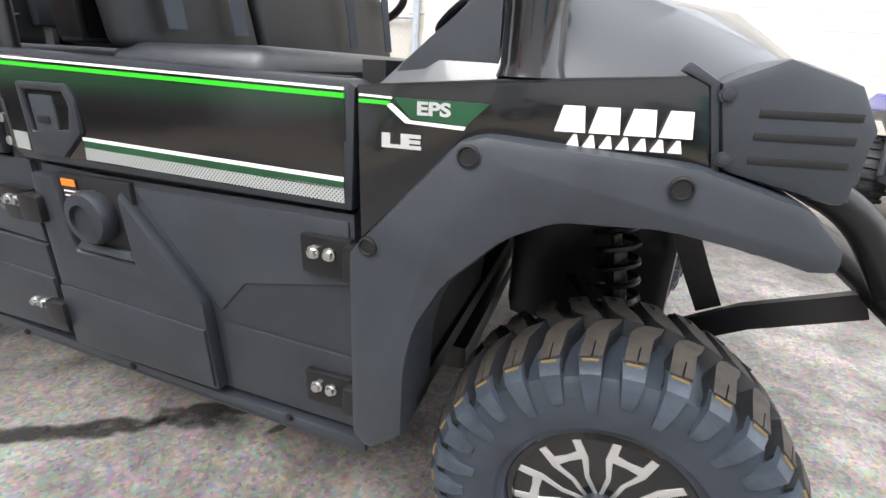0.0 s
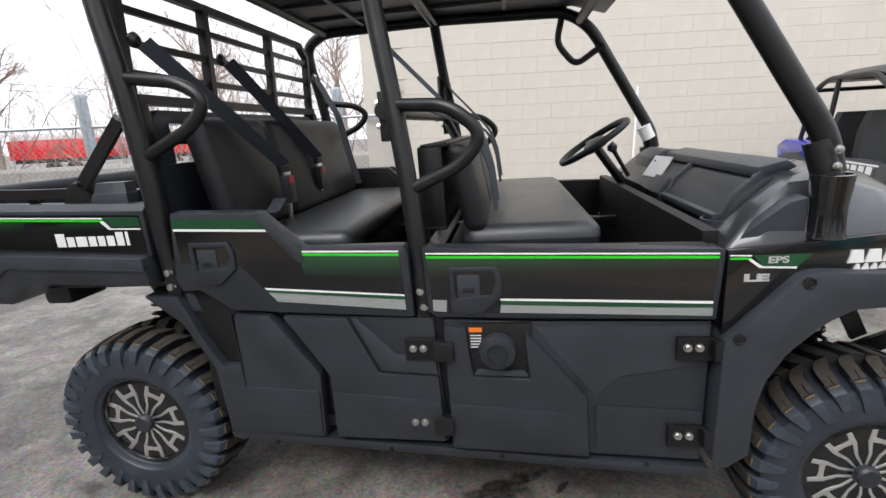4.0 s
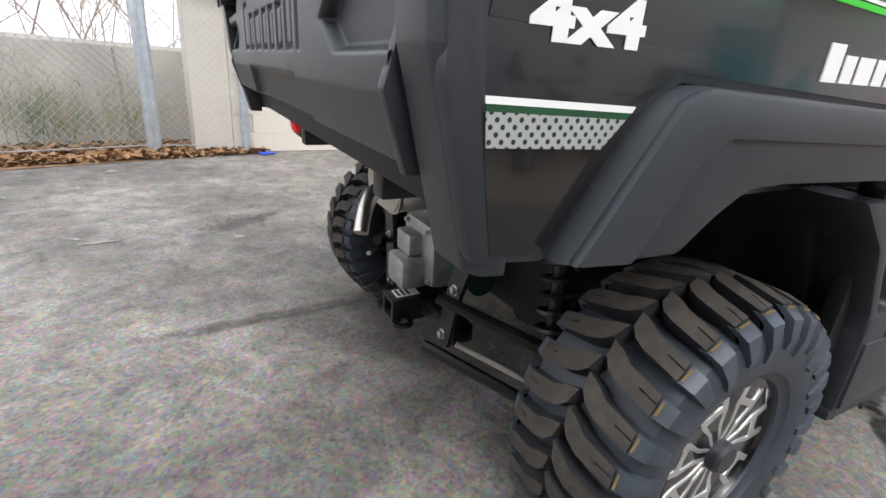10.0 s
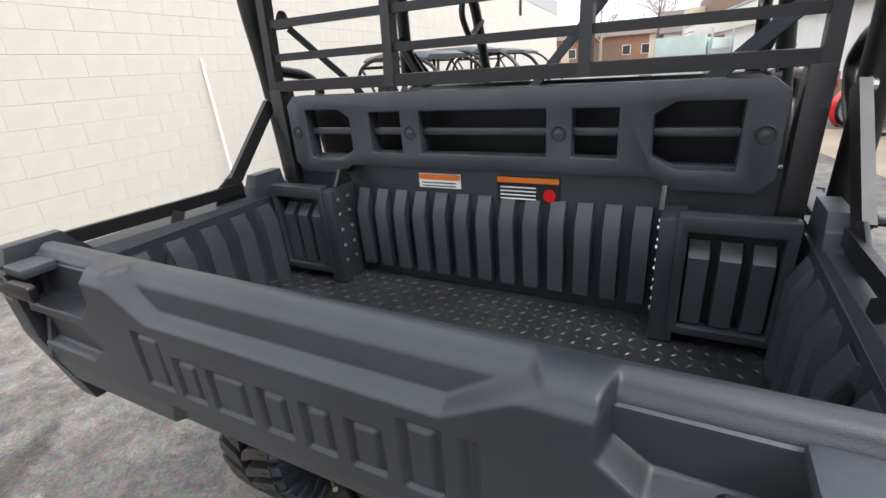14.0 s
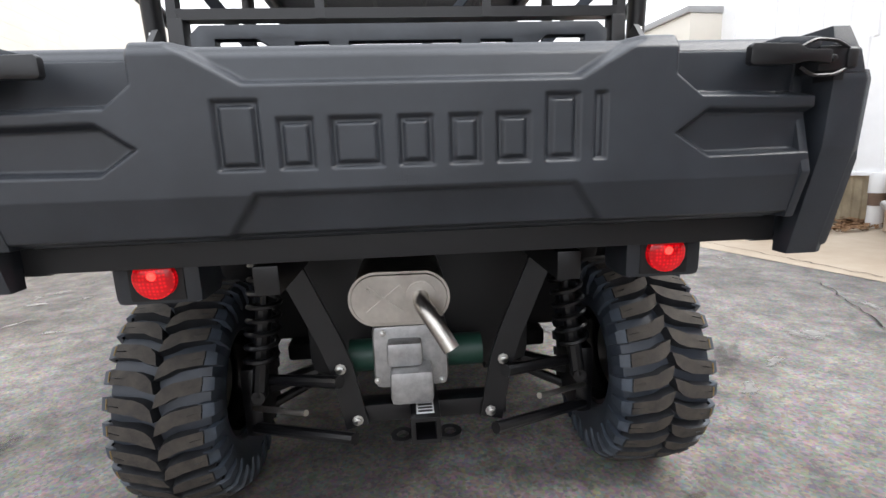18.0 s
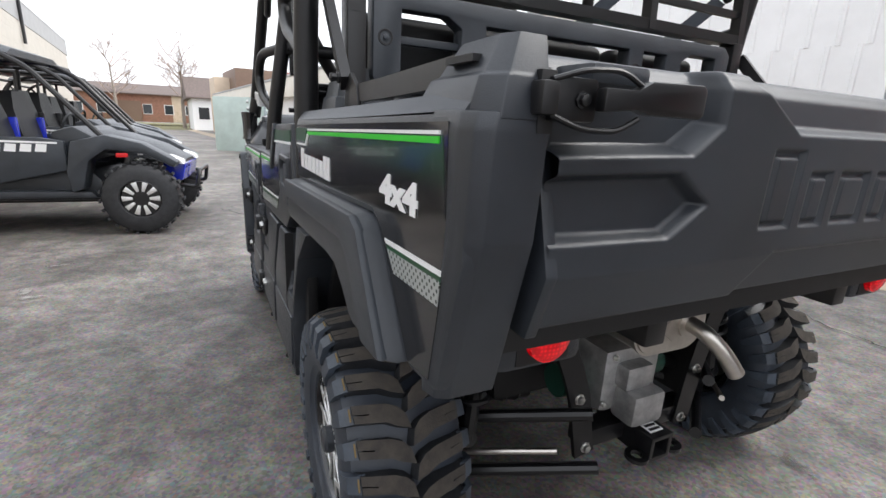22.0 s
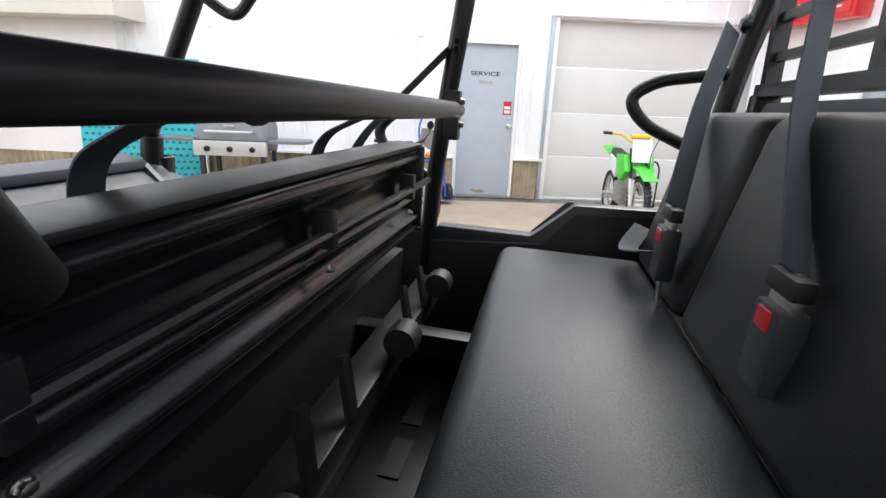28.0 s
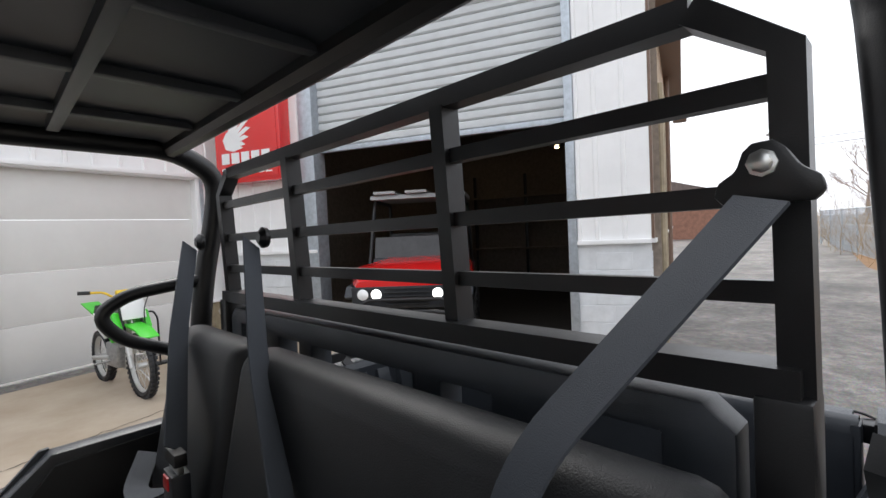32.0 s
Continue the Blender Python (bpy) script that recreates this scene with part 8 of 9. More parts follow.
part("hook", tube([(-0.86, -6.2, 0.0), (-0.86, -6.2, 0.62), (-0.8, -6.16, 0.72), (-0.7, -6.14, 0.7), (-0.68, -6.15, 0.64)], 0.012, 8, 0.05), "frame", stand)
part("foot", box(-1.0, -0.72, -6.28, -6.12, 0.006, 0.03, 0.005), "frame", stand)
stick = tagged(part("white_stick", C1.put(tube([(3.42, -0.2, 0.02), (3.5, -0.03, 1.76)], 0.016, 8, 0)), "trailer_white"), "white wooden stick leaning on the block wall", "stick")


# ---- fence and brush behind the bed ----
def fence_run(p0, p1, n, tall, parent, mesh_from=0.05, arm=True):
    """Posts, rails and woven wire between two ground points."""
    a, b = Vector((*p0, 0)), Vector((*p1, 0))
    u = (b - a).normalized()
    for i in range(n + 1):
        o = a + (b - a) * i / n
        po = part("post", tube([o, o + Vector((0, 0, tall + (0.35 if arm else 0.0)))], 0.042 if i in (0, n) else 0.03, 10, 0), "galv", parent)
        part("post_cap", lathe([(0.046, 0.0), (0.044, 0.03), (0.02, 0.05), (0.0, 0.052)], 10, "z", at=o + Vector((0, 0, tall + (0.35 if arm else 0.0)))), "galv", po)
        for z in (0.35, 0.8, 1.25, tall - 0.05):
            part("tie_band", lathe([(0.047, 0.0), (0.047, 0.025)], 10, "z", at=o + Vector((0, 0, z))), "galv", po)
    part("top_rail", tube([a + Vector((0, 0, tall)), b + Vector((0, 0, tall))], 0.021, 8, 0), "galv", parent)
    part("bottom_wire", tube([a + Vector((0, 0, 0.08)), b + Vector((0, 0, 0.08))], 0.005, 5, 0), "galv", parent)
    length = (b - a).length
    bm = bmesh.new()
    step_ = 0.075
    h = tall - 0.06
    k = -h
    nrm = Vector((-u.y, u.x, 0)) * 0.0022
    while k < length + h:
        for f in (1, -1):
            # A wire rising along the run, cut to the panel.
            s0, s1 = (k, k + h) if f > 0 else (k + h, k)
            z0, z1 = 0.06, 0.06 + h
            pts = []
            for s_, z_ in ((s0, z0), (s1, z1)):
                pts.append((s_, z_))
            (xa, za), (xb, zb) = pts
            if xa > xb:
                (xa, za), (xb, zb) = (xb, zb), (xa, za)
            lo, hi = max(xa, 0), min(xb, length)
            if lo >= hi:
                continue
            za2 = za + (zb - za) * (lo - xa) / (xb - xa)
            zb2 = za + (zb - za) * (hi - xa) / (xb - xa)
            p, q = a + u * lo + Vector((0, 0, za2)), a + u * hi + Vector((0, 0, zb2))
            d = Vector((0, 0, 0.0024))
            for e in (d, nrm):
                bm.faces.new([bm.verts.new(c) for c in (p - e, q - e, q + e, p + e)])
        k += step_
    tagged(part("woven_wire", bm, "galv", parent, smooth=0), kind="stuff")


fence = thing("chain_link_fence", "galvanised chain-link fence with capped posts and a top rail", "fence", kind="structure")
fence_run((-0.17, 4.42), (-1.0, 4.42), 1, 1.55, fence)
fence_run((-1.05, 4.41), (-3.9, 3.32), 1, 1.55, fence)
fence_run((-3.95, 3.3), (-16.0, 0.6), 5, 1.55, fence)
rusty = part("rusty_post", tube([(-0.5, 4.75, 0.0), (-0.62, 4.72, 2.2)], 0.026, 8, 0), "brown_trim", fence)

retaining = thing("retaining_wall", "low weathered concrete retaining wall behind the fence", "wall", kind="structure")
RW = Wall(-0.2, 5.75, 195)
bank = prism([(0.5, 0.0), (0.12, 0.98), (0.05, 1.02), (-0.3, 1.03), (-0.3, 0.0)], 0, 30, 0, "yz")
part("sloped_face", RW.put(bank), "weathered", retaining)
for i in range(10):
    part("form_joint", RW.put(prism([(0.505, 0.0), (0.125, 0.98), (0.1, 0.98), (0.48, 0.0)], 1.2 + i * 2.4, 1.225 + i * 2.4, 0, "yz")), "weathered_dark", retaining)
verge = tagged(part("verge", flat([(-0.55, 4.2), (-4.0, 2.9), (-17.0, -0.2), (-40, -3), (-40, 14), (0.2, 14), (-0.35, 5.0)], 0.006), "leaf_litter"), "strip of brown leaves and weeds under the fence", "ground", kind="structure")


def sticks(name, where, label, seed, count, tall, spread, mat="twig", cat="brush", fine=5):
    """Bare upright brush: thin stems that fork into twigs."""
    rnd = random.Random(seed)
    b = bmesh.new()

    def stem(p, d, length, r, depth):
        n = 3
        q = p
        ring0 = None
        for i in range(n + 1):
            rr = r * (1 - 0.28 * i / n)
            w = d.orthogonal().normalized()
            v = d.cross(w)
            ring = [b.verts.new(q + (w * math.cos(a) + v * math.sin(a)) * rr) for a in (0, 2.1, 4.2)]
            if ring0:
                for k in range(3):
                    b.faces.new((ring0[k], ring0[(k + 1) % 3], ring[(k + 1) % 3], ring[k]))
            ring0 = ring
            if i < n:
                d = (d + Vector((rnd.gauss(0, 0.12), rnd.gauss(0, 0.12), rnd.gauss(0.03, 0.06)))).normalized()
                q = q + d * (length / n)
                if depth > 0:
                    for _ in range(rnd.choice((1, 1, 2))):
                        e = (d + Vector((rnd.gauss(0, 0.55), rnd.gauss(0, 0.55), rnd.gauss(0.1, 0.3)))).normalized()
                        stem(q, e, length * rnd.uniform(0.4, 0.62), rr * 0.6, depth - 1)

    for i in range(count):
        x, y = where(rnd)
        stem(Vector((x, y, 0)), Vector((rnd.gauss(0, spread), rnd.gauss(0, spread), 1)).normalized(), tall * rnd.uniform(0.55, 1.1), 0.012 * tall / 2.5 * rnd.uniform(0.7, 1.5), fine)
    return tagged(part(name, b, mat, smooth=0), label, cat, kind="stuff")


sticks("bare_brush", lambda r: (r.uniform(-9.5, 0.3), r.uniform(8.8, 12.5)), "dense bare brown brush behind the retaining wall", 5, 44, 3.4, 0.25, fine=3)
sticks("bare_brush", lambda r: (r.uniform(-17, -7), r.uniform(8.0, 14.0)), "bare brown brush farther along the fence", 6, 36, 3.2, 0.25, fine=3)
sticks("weeds", lambda r: (r.uniform(-5.5, -0.4), r.uniform(4.3, 5.3)), "dry weeds and saplings under the fence", 7, 60, 0.5, 0.4, "dry_grass", "weeds", 2)
litter("fallen_leaves", Matrix.Translation((-3.9, 3.2, 0.004)) @ Matrix.Rotation(radians(16.4), 4, "Z"), 4.1, 1.7, 3600, 9, "brown fallen leaves drifted under the chain-link fence")
sticks("weeds", lambda r: (r.uniform(-2.3, -1.1), r.uniform(4.45, 5.0)), "dull green weeds growing through the chain-link fence", 8, 46, 0.5, 0.35, "weed_green", "weeds", 3)
paper = tagged(part("paper_bag", place(loft([[(x, y * math.cos(a), max(0.0, 0.05 + zz * math.sin(a))) for a in (math.pi / 4 * k + x * 3 for k in range(8))] for x, y, zz in ((-0.15, 0.04, 0.02), (-0.09, 0.09, 0.05), (0.0, 0.12, 0.05), (0.08, 0.08, 0.06), (0.14, 0.03, 0.02))]), pose(-0.52, 4.78, 0.12, 10, 0, 40)), "trailer_white"), "crumpled white plastic bag in the dead leaves", "litter")
can = tagged(part("flattened_wrapper", place(box(-0.08, 0.08, -0.04, 0.04, 0.0, 0.02, 0.008), pose(0.02, 4.3, 0.005, 0, 0, 20)), "hand_blue"), "crushed blue and white wrapper by the fence post", "litter")


def tree(x, y, tall, seed, label):
    rnd = random.Random(seed)
    t = thing("bare_tree", label, "tree", "bare trees")
    part("trunk", tube([(x, y, 0), (x + rnd.uniform(-0.2, 0.2), y, tall * 0.35), (x + rnd.uniform(-0.3, 0.3), y + rnd.uniform(-0.3, 0.3), tall * 0.75)], tall * 0.022, 8, 0.3, r2=tall * 0.008), "bark", t)
    b = None
    crown = bmesh.new()

    def twig(p, d, length, r, depth):
        q = p + d * length
        w = d.orthogonal().normalized()
        v = d.cross(w)
        rings = [[crown.verts.new(c + (w * math.cos(a) + v * math.sin(a)) * rr) for a in (0, 2.1, 4.2)] for c, rr in ((p, r), (q, r * 0.6))]
        for k in range(3):
            crown.faces.new((rings[0][k], rings[0][(k + 1) % 3], rings[1][(k + 1) % 3], rings[1][k]))
        if depth:
            for _ in range(3):
                e = (d + Vector((rnd.gauss(0, 0.5), rnd.gauss(0, 0.5), rnd.gauss(0.12, 0.3)))).normalized()
                twig(p + d * length * rnd.uniform(0.5, 1.0), e, length * rnd.uniform(0.5, 0.8), r * 0.6, depth - 1)

    for i in range(11):
        z = tall * rnd.uniform(0.25, 0.75)
        a = rnd.uniform(0, 6.28)
        twig(Vector((x, y, z)), Vector((math.cos(a), math.sin(a), 0.9)).normalized(), tall * 0.2, tall * 0.008, 4)
    part("crown", crown, "twig", t, smooth=0)


for x, y, h, sd in ((-16.0, 24.0, 8.5, 21), (-9.0, 27.0, 8.5, 22), (-26.0, 20.0, 8.0, 23), (60, 4, 9, 24), (72, 12, 10, 25), (95, -14, 10, 26), (110, 6, 11, 27), (88, 30, 10, 28), (-44, -1.5, 7, 29), (-60, 3, 8, 30)):
    tree(x, y, h, sd, "bare grey-brown winter tree")

# Red and white trailers far behind the brush.
for x, y, lab in ((-24.0, 22.5, "red-sided box trailer parked behind the retaining wall"), (-17.5, 24.0, "red box trailer with a white top behind the wall")):
    tr = thing("box_trailer", lab, "trailer", "red trailers")
    tm = pose(x, y, 0, 0, 0, 18)
    part("body", place(box(-2.6, 2.6, -1.1, 1.1, 0.9, 1.95, 0.03), tm), "redpaint", tr)
    part("top", place(box(-2.5, 2.5, -1.0, 1.0, 1.951, 2.3, 0.05), tm), "trailer_white", tr)
    for i in range(9):
        part("side_post", place(box(-2.5 + i * 0.62, -2.42 + i * 0.62, -1.13, -1.101, 0.92, 1.93), tm), "red", tr)
    for wx in (-0.6, 0.5):
        part("wheel", place(lathe([(0.2, -0.1), (0.38, -0.1), (0.38, 0.1), (0.2, 0.1)], 20, at=(wx, -0.95, 0.38)), tm), "tread", tr)
    part("chassis", place(box(-2.5, 2.5, -0.9, 0.9, 0.7, 0.899), tm), "chassis", tr)

# ---- far end of the road ----
def house(m, w, d, h, rise, wall_mat, roof_mat, label, name, rows, cols, group=""):
    v = thing(name, label, "house", group)
    part("wall", place(box(-w / 2, w / 2, -d / 2, d / 2, 0, h), m), wall_mat, v)
    part("roof", place(prism([(-d / 2 - 0.4, h), (0, h + rise), (d / 2 + 0.4, h), (d / 2 + 0.4, h - 0.12), (-d / 2 - 0.4, h - 0.12)], -w / 2 - 0.5, w / 2 + 0.5, 0, "yz"), m), roof_mat, v)
    for r in range(rows):
        for c in range(cols):
            x = -w / 2 + w * (c + 0.5) / cols
            z = 1.0 + r * 2.7
            wn_ = part("window", place(box(x - 0.55, x + 0.55, -d / 2 - 0.04, -d / 2 - 0.001, z, z + 1.3), m), "trailer_white", v)
            part("pane", place(box(x - 0.48, x + 0.48, -d / 2 - 0.05, -d / 2 - 0.041, z + 0.07, z + 1.23), m), "window", wn_)
    return v


apartments = house(pose(80.0, 12.0, 0.5, 0, 0, -84), 17.5, 11, 3.6, 1.5, "brick", "roofing", "two-storey brown brick apartment block with a hipped brown roof", "apartment_building", 1, 7)
part("porch", place(box(-1.8, 1.8, -6.4, -5.5, 0, 2.6), pose(80.0, 12.0, 0.5, 0, 0, -84)), "brown_trim", apartments)
for i in (-1, 1):
    part("wing_wall", place(box(i * 6.0 - 0.6, i * 6.0 + 0.6, -5.52, -5.501, 0, 3.5), pose(80.0, 12.0, 0.5, 0, 0, -84)), "tan_siding", apartments)
house(pose(58.0, 0.2, 0, 0, 0, -85), 6.0, 8, 3.2, 2.2, "house_white", "roofing", "white clapboard house with a steep dark gable roof", "white_house", 1, 3, "far houses")
house(pose(74.0, -2.0, 0, 0, 0, 5), 8.0, 7, 3.0, 2.4, "house_white", "roofing", "white house with a dark roof beyond the trailer", "white_house", 1, 3, "far houses")
house(pose(-46.0, -16.0, 0, 0, 0, 14), 16.0, 9, 3.6, 1.4, "brick", "roofing", "low brown building with a pinkish metal roof down the alley", "alley_building", 1, 5)
lawn = tagged(part("lawn", flat([(52, 3.5), (120, -2), (120, 70), (40, 70), (42, 16)], 0.02), "grass"), "pale winter lawn before the apartments", "grass", kind="structure")
hedge = sticks("hedge", lambda r: (r.uniform(62, 64), r.uniform(4, 17)), "low dark hedge before the brick apartments", 12, 60, 1.2, 0.5, "grass", "hedge", 2)
road = tagged(part("road_edge", flat([(12, -2.3), (52, 2.6), (120, -3.0), (120, -2.2), (52, 3.4), (12, -1.2)], 0.01), "concrete"), "pale concrete strip along the low building", "pavement", kind="structure")
pole = thing("street_pole", "grey wooden street pole by the apartments", "pole")
part("shaft", tube([(64, 3.6, 0), (64, 3.6, 5.5)], 0.14, 8, 0), "wood_grey", pole)
part("cross_arm", box(63.9, 64.1, 3.0, 4.2, 5.0, 5.12), "wood_grey", pole)

ct = thing("cargo_trailer", "white enclosed cargo trailer parked by the road", "trailer")
cm = pose(41.5, -0.4, 0, 0, 0, 5)
part("body", place(box(-2.4, 2.4, -1.0, 1.0, 0.5, 2.6, 0.05), cm), "trailer_white", ct)
part("rear_door", place(box(-2.44, -2.401, -0.9, 0.9, 0.6, 2.5, 0.01), cm), "silver", ct)
part("roof_cap", place(box(-2.42, 2.42, -1.02, 1.02, 2.601, 2.66, 0.02), cm), "band_grey", ct)
for wx in (-0.4, 0.45):
    part("wheel", place(lathe([(0.16, -0.1), (0.33, -0.1), (0.33, 0.1), (0.16, 0.1)], 20, at=(wx, 1.03, 0.33)), cm), "tread", ct)
part("fender", place(box(-0.85, 0.9, 1.0, 1.2, 0.66, 0.74, 0.02), cm), "frame", ct)


def car(m, label):
    v = thing("parked_car", label, "car")
    part("body", place(loft([[(x, -0.86 * k, 0.28), (x, -0.88 * k, z), (x, 0.88 * k, z), (x, 0.86 * k, 0.28)] for x, k, z in ((-2.2, 0.85, 0.62), (-2.0, 1, 0.85), (1.2, 1, 0.9), (2.0, 0.97, 0.72), (2.2, 0.85, 0.5))]), m), "paint_grey", v)
    cab_ = part("cabin", place(loft([[(x, -w, 0.86), (x, -w * 0.8, z), (x, w * 0.8, z), (x, w, 0.86)] for x, w, z in ((-1.6, 0.8, 0.9), (-1.1, 0.82, 1.4), (0.4, 0.82, 1.42), (1.1, 0.8, 0.92))]), m), "window", v)
    part("roof", place(box(-1.05, 0.35, -0.62, 0.62, 1.415, 1.45, 0.015), m), "paint_grey", cab_)
    for x in (-1.35, 1.35):
        for s in SIDES:
            part("wheel", place(lathe([(0.18, -0.1), (0.32, -0.1), (0.33, 0.0), (0.32, 0.1), (0.18, 0.1)], 20, at=(x, s * 0.8, 0.33)), m), "tread", v)
    for s in SIDES:
        part("tail_lamp", place(box(-2.16, -2.05, s * 0.6, s * 0.84, 0.66, 0.8, 0.01), m), "red", v)


car(pose(34.5, -0.6, 0, 0, 0, 5), "dark pickup-like car parked beyond the low building")

# Flat utility trailer with a crate of pale sheets, air-conditioner and odd things on the strip.
ut = thing("utility_trailer", "flat steel utility trailer with black tyres", "trailer")
um = pose(18.8, -1.7, 0, 0, 0, -14)
part("deck", place(box(-2.0, 2.0, -0.9, 0.9, 0.52, 0.6, 0.01), um), "wood_grey", ut)
part("drawbar", place(tube([(-2.0, -0.5, 0.5), (-3.2, 0.0, 0.45), (-2.0, 0.5, 0.5)], 0.04, 6, 0.05), um), "chassis", ut)
part("jack", place(tube([(-3.0, 0, 0.8), (-3.0, 0, 0.0)], 0.035, 8, 0), um), "galv", ut)
for s in SIDES:
    part("wheel", place(lathe([(0.15, -0.1), (0.33, -0.11), (0.34, 0.0), (0.33, 0.11), (0.15, 0.1)], 22, at=(0.2, s * 1.05, 0.34)), um), "tread", ut)
    part("fender", place(lathe([(0.4, -0.14), (0.42, -0.14), (0.42, 0.14), (0.4, 0.14)], 22, at=(0.2, s * 1.05, 0.34), closed=True), um), "chassis", ut)
    part("side_rail", place(box(-2.0, 2.0, s * 0.9 - 0.02, s * 0.9 + 0.02, 0.601, 0.68, 0.005), um), "silver", ut)
crate = thing("sheet_crate", "stack of pale green translucent sheets in a steel rack", "crate")
for i, (dx, dy, hh) in enumerate(((0.0, 1.1, 1.75), (0.0, 1.2, 1.8), (1.95, 0.3, 1.9))):
    cmx = um @ Matrix.Translation((0.6, dy - 0.3, 0.0)) if i < 2 else um @ Matrix.Translation((-1.35, 1.6, 0)) @ Matrix.Rotation(radians(75), 4, "Z")
    part("sheet", place(box(-1.55, 1.55, -0.02, 0.02, 0.0 + 0.02 * i, hh, 0.004) if i < 2 else box(-0.9, 0.9, -0.02, 0.02, 0, hh, 0.004), cmx), "crate_glass", crate)
for x in (-0.95, 2.15):
    part("rack_post", place(box(x - 0.03, x + 0.03, 0.7, 0.76, 0, 2.1, 0.005), um), "galv", crate)
for z in (0.9, 1.4):
    part("rack_rail", place(box(-0.95, 2.15, 0.71, 0.75, z, z + 0.05, 0.005), um), "galv", crate)
ac = thing("air_conditioner", "beige outdoor air-conditioner unit with louvred sides", "air conditioner")
am = pose(13.1, -2.75, 0, 0, 0, 8)
part("case", place(box(-0.42, 0.42, -0.42, 0.42, 0.06, 0.8, 0.03), am), "beige", ac)
for i in range(9):
    part("louvre", place(box(-0.38, 0.38, 0.42, 0.435, 0.12 + i * 0.07, 0.15 + i * 0.07, 0.004), am), "band_grey", ac)
part("fan_grille", place(lathe([(0.36, 0.8), (0.36, 0.83), (0.05, 0.85), (0.0, 0.85)], 24, "z"), am), "frame", ac)
part("pad", place(box(-0.5, 0.5, -0.5, 0.5, 0.0, 0.06), am), "weathered", ac)
cone = thing("traffic_cone", "orange traffic cone on the concrete strip", "cone")
part("cone", lathe([(0.13, 0.03), (0.03, 0.7), (0.0, 0.71)], 20, "z", at=(14.6, -1.55, 0)), "orange_cone", cone)
part("base", box(14.4, 14.8, -1.75, -1.35, 0.0, 0.03, 0.01), "orange_cone", cone)

# ---- the alley behind the wing ----
alley_fence = thing("alley_fence", "chain-link fence along the alley grown with dry brush", "fence", kind="structure")
fence_run((-16.0, 0.6), (-30.0, -2.6), 5, 1.7, alley_fence, arm=False)
sticks("dry_brush", lambda r: (lambda k: (-12 - k * 30, 0.2 - k * 5.6 + r.uniform(0.4, 3.5)))(r.random()), "tan dry grass and brush along the alley fence", 15, 240, 1.3, 0.35, "dry_grass", "brush", 2)
sticks("bare_brush", lambda r: (r.uniform(-58, -30), r.uniform(-5, 8)), "bare brown brush at the alley's end", 16, 50, 4.0, 0.25, fine=3)
up = thing("utility_pole", "weathered wooden utility pole with transformer and lamp arm", "utility pole")
PX, PY = -25.5, -2.95
part("shaft", tube([(PX, PY, 0), (PX, PY, 8.6)], 0.15, 10, 0, r2=0.11), "wood_grey", up)
part("transformer", lathe([(0.2, 6.0), (0.22, 6.05), (0.22, 6.75), (0.15, 6.85), (0.0, 6.86)], 18, "z", at=(PX - 0.1, PY + 0.42, 0)), "silver", up)
for dz, dy in ((8.5, 0.3), (8.5, -0.3), (7.3, 0.35)):
    part("insulator_arm", tube([(PX, PY, dz - 0.3), (PX, PY + dy, dz - 0.15), (PX, PY + dy, dz + 0.2)], 0.04, 8, 0.05), "wood_grey", up)
part("lamp_arm", tube([(PX, PY, 5.2), (PX, PY - 0.6, 5.45), (PX, PY - 0.9, 5.4)], 0.03, 8, 0.1), "galv", up)
part("lamp_head", lathe([(0.0, 5.42), (0.14, 5.36), (0.12, 5.28), (0.0, 5.25)], 14, "z", at=(PX, PY - 1.0, 0)), "silver", up)
for z in (4.6, 4.9):
    part("overhead_wire", tube([(PX, PY, z), (PX + 3, PY + 20, z - 0.4), (PX + 6, PY + 42, z)], 0.012, 4, 4.0), "chassis", up)

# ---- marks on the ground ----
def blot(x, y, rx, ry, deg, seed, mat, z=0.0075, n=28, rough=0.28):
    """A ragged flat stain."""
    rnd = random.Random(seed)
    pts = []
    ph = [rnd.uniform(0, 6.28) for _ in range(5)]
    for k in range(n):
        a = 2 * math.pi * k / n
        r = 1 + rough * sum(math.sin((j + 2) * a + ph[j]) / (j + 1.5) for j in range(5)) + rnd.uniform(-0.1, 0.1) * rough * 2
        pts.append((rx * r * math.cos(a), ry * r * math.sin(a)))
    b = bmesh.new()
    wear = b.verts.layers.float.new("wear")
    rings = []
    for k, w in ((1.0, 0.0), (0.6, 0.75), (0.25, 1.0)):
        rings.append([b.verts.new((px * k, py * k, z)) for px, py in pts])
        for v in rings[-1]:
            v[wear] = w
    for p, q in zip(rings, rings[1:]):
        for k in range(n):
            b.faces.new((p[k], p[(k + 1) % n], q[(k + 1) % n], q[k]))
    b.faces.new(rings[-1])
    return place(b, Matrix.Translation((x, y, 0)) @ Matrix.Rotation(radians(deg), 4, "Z"))


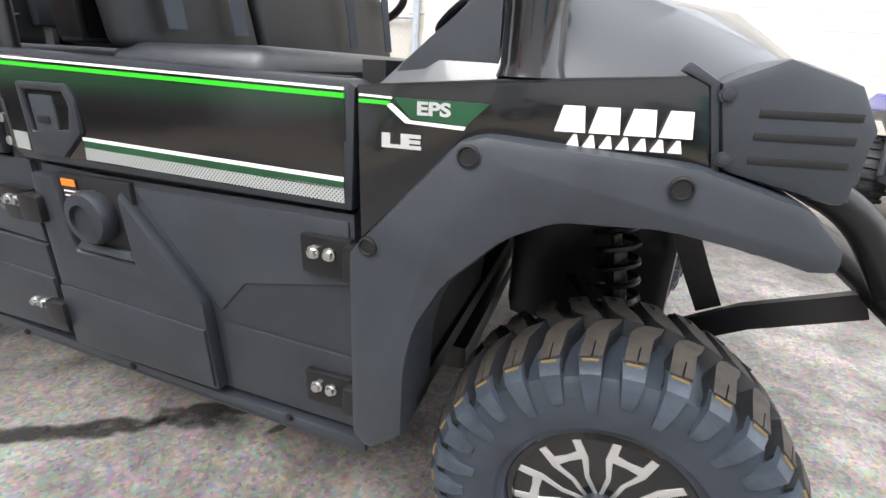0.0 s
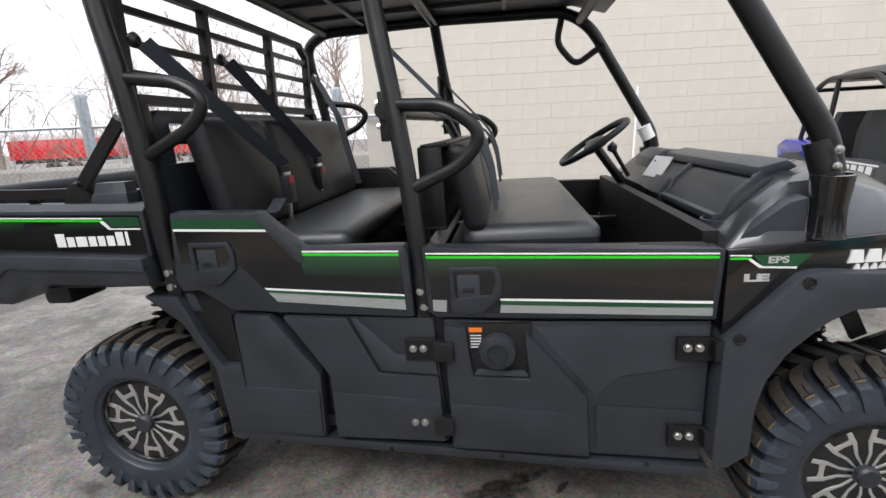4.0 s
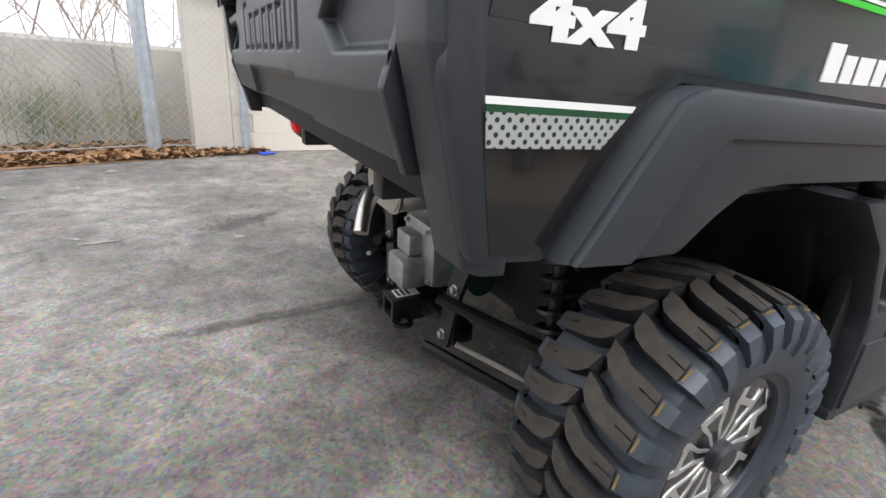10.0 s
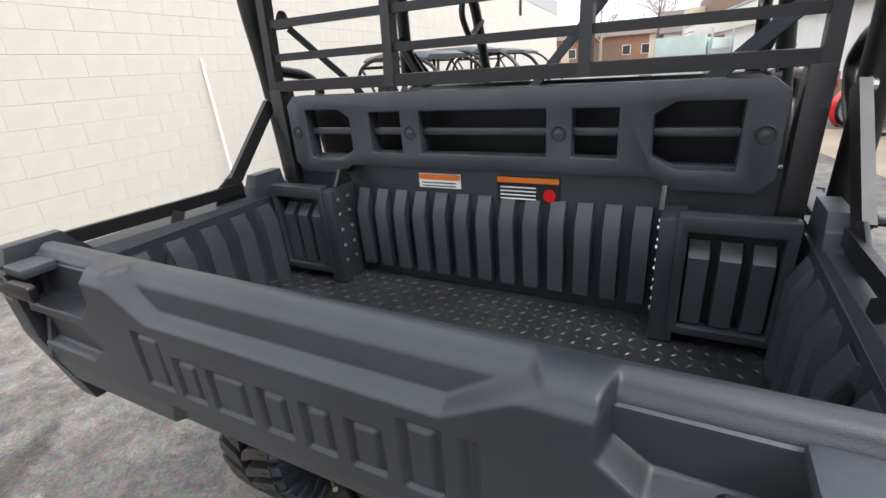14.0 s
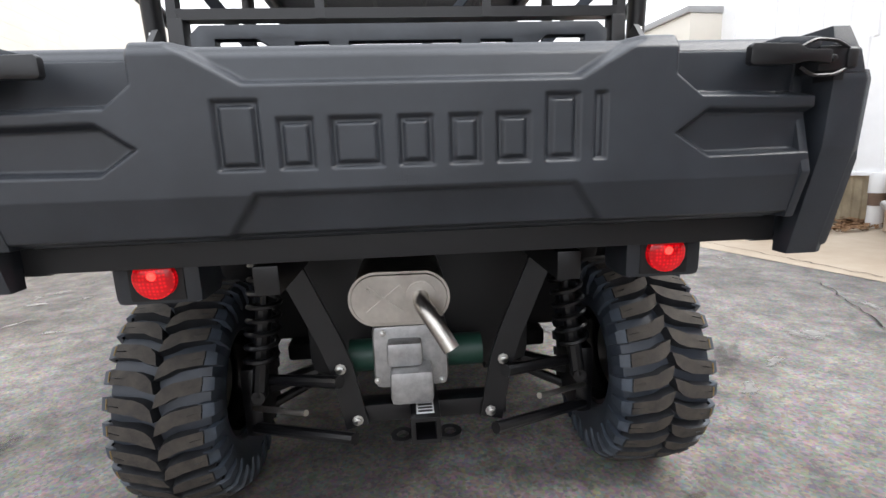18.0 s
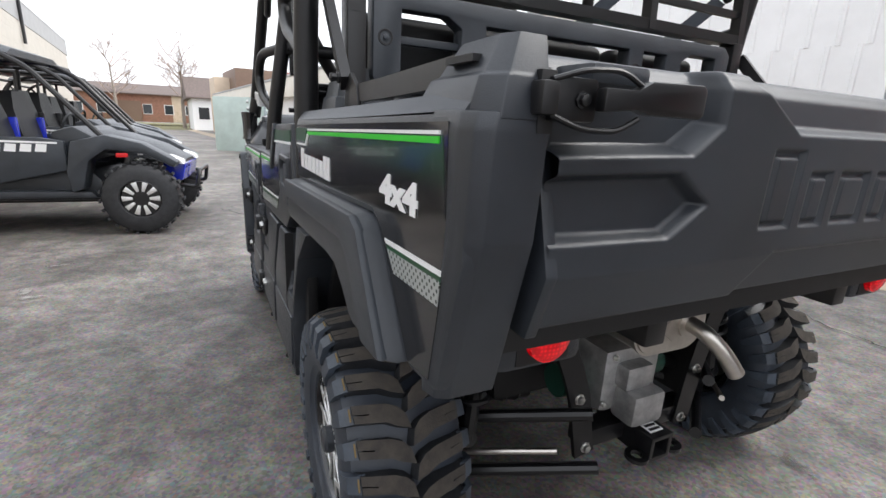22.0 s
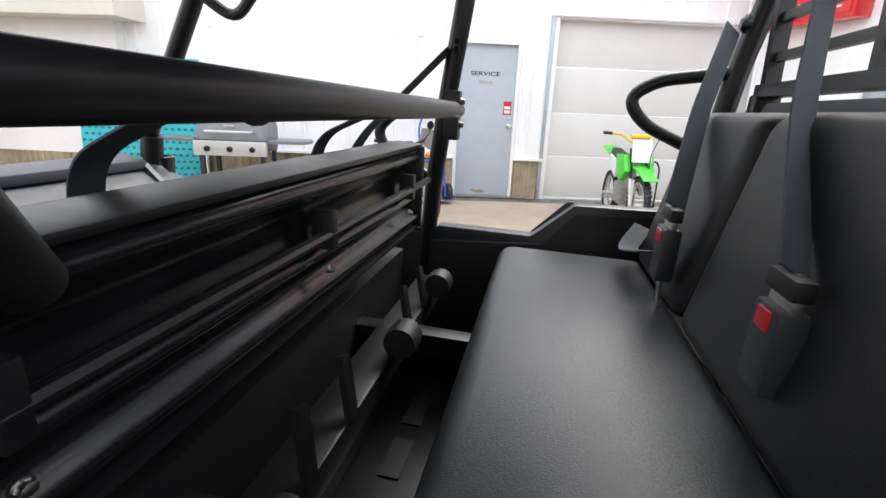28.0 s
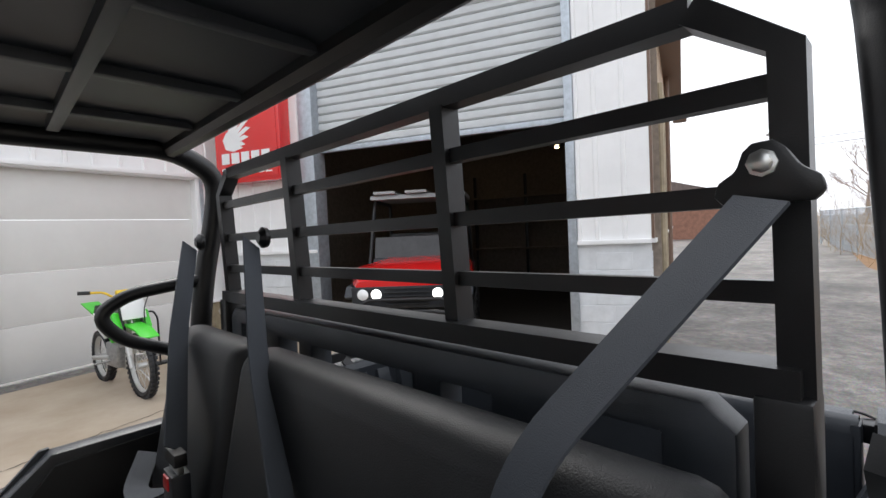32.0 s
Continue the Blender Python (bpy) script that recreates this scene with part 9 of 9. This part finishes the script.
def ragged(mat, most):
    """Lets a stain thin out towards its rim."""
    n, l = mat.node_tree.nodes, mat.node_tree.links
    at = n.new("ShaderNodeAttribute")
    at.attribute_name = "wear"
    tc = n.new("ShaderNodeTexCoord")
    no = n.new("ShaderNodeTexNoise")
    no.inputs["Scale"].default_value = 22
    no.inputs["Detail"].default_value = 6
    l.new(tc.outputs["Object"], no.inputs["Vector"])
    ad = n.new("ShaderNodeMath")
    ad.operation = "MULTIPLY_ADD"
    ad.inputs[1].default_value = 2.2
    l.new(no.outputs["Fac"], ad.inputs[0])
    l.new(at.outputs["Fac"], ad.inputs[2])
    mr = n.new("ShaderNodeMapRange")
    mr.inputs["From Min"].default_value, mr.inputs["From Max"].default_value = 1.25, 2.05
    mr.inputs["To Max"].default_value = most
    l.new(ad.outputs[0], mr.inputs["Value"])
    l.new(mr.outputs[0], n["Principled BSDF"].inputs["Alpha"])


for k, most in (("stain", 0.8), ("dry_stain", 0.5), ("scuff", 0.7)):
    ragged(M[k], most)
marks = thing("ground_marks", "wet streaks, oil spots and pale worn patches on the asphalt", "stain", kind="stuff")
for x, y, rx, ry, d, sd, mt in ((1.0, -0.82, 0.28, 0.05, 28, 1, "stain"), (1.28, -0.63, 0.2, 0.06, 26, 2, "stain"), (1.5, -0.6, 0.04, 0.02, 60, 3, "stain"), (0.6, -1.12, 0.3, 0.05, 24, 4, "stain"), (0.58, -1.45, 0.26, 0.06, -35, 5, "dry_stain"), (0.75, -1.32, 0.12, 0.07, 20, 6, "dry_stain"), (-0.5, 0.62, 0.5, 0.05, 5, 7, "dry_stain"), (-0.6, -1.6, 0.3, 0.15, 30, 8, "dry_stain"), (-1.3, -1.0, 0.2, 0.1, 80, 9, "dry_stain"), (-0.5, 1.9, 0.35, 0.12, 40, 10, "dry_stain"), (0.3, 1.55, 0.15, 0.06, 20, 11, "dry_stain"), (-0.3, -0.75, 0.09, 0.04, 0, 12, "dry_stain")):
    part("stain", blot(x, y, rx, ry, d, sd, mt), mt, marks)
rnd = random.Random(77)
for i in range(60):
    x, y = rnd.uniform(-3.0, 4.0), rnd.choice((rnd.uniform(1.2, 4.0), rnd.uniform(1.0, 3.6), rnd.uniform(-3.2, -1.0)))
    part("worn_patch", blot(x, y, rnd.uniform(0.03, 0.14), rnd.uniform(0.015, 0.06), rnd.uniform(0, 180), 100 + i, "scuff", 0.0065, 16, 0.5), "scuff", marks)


def crack_line(pts, seed, w, z):
    rnd = random.Random(seed)
    b = bmesh.new()
    row = []
    for (x0, y0), (x1, y1) in zip(pts, pts[1:]):
        n = max(2, int(math.hypot(x1 - x0, y1 - y0) / 0.06))
        for k in range(n):
            t = k / n
            row.append((x0 + (x1 - x0) * t + rnd.gauss(0, 0.012), y0 + (y1 - y0) * t + rnd.gauss(0, 0.012), w * rnd.uniform(0.4, 1.3)))
    prev = None
    for (x, y, ww), (x2, y2, _) in zip(row, row[1:]):
        d = Vector((x2 - x, y2 - y, 0)).normalized()
        e = Vector((-d.y, d.x, 0)) * ww
        cur = (b.verts.new((x - e.x, y - e.y, z)), b.verts.new((x + e.x, y + e.y, z)))
        if prev:
            b.faces.new((prev[0], prev[1], cur[1], cur[0]))
        prev = cur
    return b


part("crack", crack_line([(-2.2, -4.7), (0.3, -4.0), (1.5, -3.45), (3.2, -3.2), (5.5, -2.6)], 1, 0.006, 0.009), "crack", marks)
part("crack", crack_line([(1.6, -2.9), (0.4, -2.3), (-0.9, -2.1), (-2.6, -1.5)], 2, 0.005, 0.0085), "crack", marks)
part("crack", crack_line([(5.5, 1.0), (4.2, 0.4), (3.0, -1.6)], 3, 0.005, 0.0085), "crack", marks)
leaf = tagged(part("dry_leaf", place(loft([[(x, -w, h), (x, 0, h - 0.004), (x, w, h)] for x, w, h in ((-0.025, 0.002, 0.012), (-0.01, 0.014, 0.008), (0.01, 0.014, 0.008), (0.025, 0.002, 0.014))], cap=False, ring=False), pose(0.93, 0.12, 0.444, 0, 0, 30)), "leaf_litter"), "small brown leaf on the vehicle's floor", "leaf")

# ---- blocks of the painted walls ----
def block_mesh(name, w, h, d):
    b = box(0, w, -d, d, 0, h, 0.0)
    bmesh.ops.bevel(b, geom=[e for e in b.edges if all(v.co.y < 0 for v in e.verts)], offset=0.0022, segments=1, affect="EDGES")
    bmesh.ops.recalc_face_normals(b, faces=b.faces[:])
    me = bpy.data.meshes.new(name)
    b.to_mesh(me)
    b.free()
    return me


full = block_mesh("block", 0.3996, 0.1985, 0.012)
full.materials.append(M["cream"])
rest = bmesh.new()
rnd = random.Random(4)
count = 0
for row in range(23):
    z = 0.002 + row * 0.2
    s = C_S0 + (0.2 if row % 2 else 0.002)
    while s + 0.4 < C_S1:
        out = 0.001 + rnd.random() * 0.0012
        if row < 13 and s < 9.2 and count < 290:
            ob = new("block", full)
            ob.matrix_world = C1.m @ Matrix.Translation((s, 0.012 - out, z))
            ob.parent = wall_block
            count += 1
        else:
            y0 = 0.012 - out - 0.012
            v = [rest.verts.new(c) for c in ((s, y0, z), (s + 0.3996, y0, z), (s + 0.3996, y0, z + 0.1985), (s, y0, z + 0.1985), (s, 0.02, z), (s + 0.3996, 0.02, z), (s + 0.3996, 0.02, z + 0.1985), (s, 0.02, z + 0.1985))]
            for q in ((0, 3, 2, 1), (0, 1, 5, 4), (2, 3, 7, 6), (1, 2, 6, 5), (0, 4, 7, 3)):
                rest.faces.new([v[k] for k in q])
        s += 0.4
tagged(part("far_blocks", C1.put(rest), "cream", wall_block, smooth=0), kind="stuff")
white_block = block_mesh("white_block", 0.396, 0.194, 0.01)
white_block.materials.append(M["brickwhite"])
for w, host, s0, s1, n, flip in ((W2, wall_wing, 0.0, OPEN_S0, -0.012, True), (W2, wall_wing, OPEN_S1 + 0.22, 6.26, -0.012, True), (W3, wall_alley, 0.02, 5.0, 0.012, False)):
    for row in range(6):
        s = s0 + (0.2 if row % 2 else 0.0)
        while s + 0.4 <= s1:
            ob = new("block", white_block)
            turn = Matrix.Translation((s + (0.396 if flip else 0), n, 0.01 + row * 0.205)) @ (Matrix.Rotation(math.pi, 4, "Z") if flip else Matrix.Identity(4))
            ob.matrix_world = w.m @ turn
            ob.parent = host
            s += 0.4
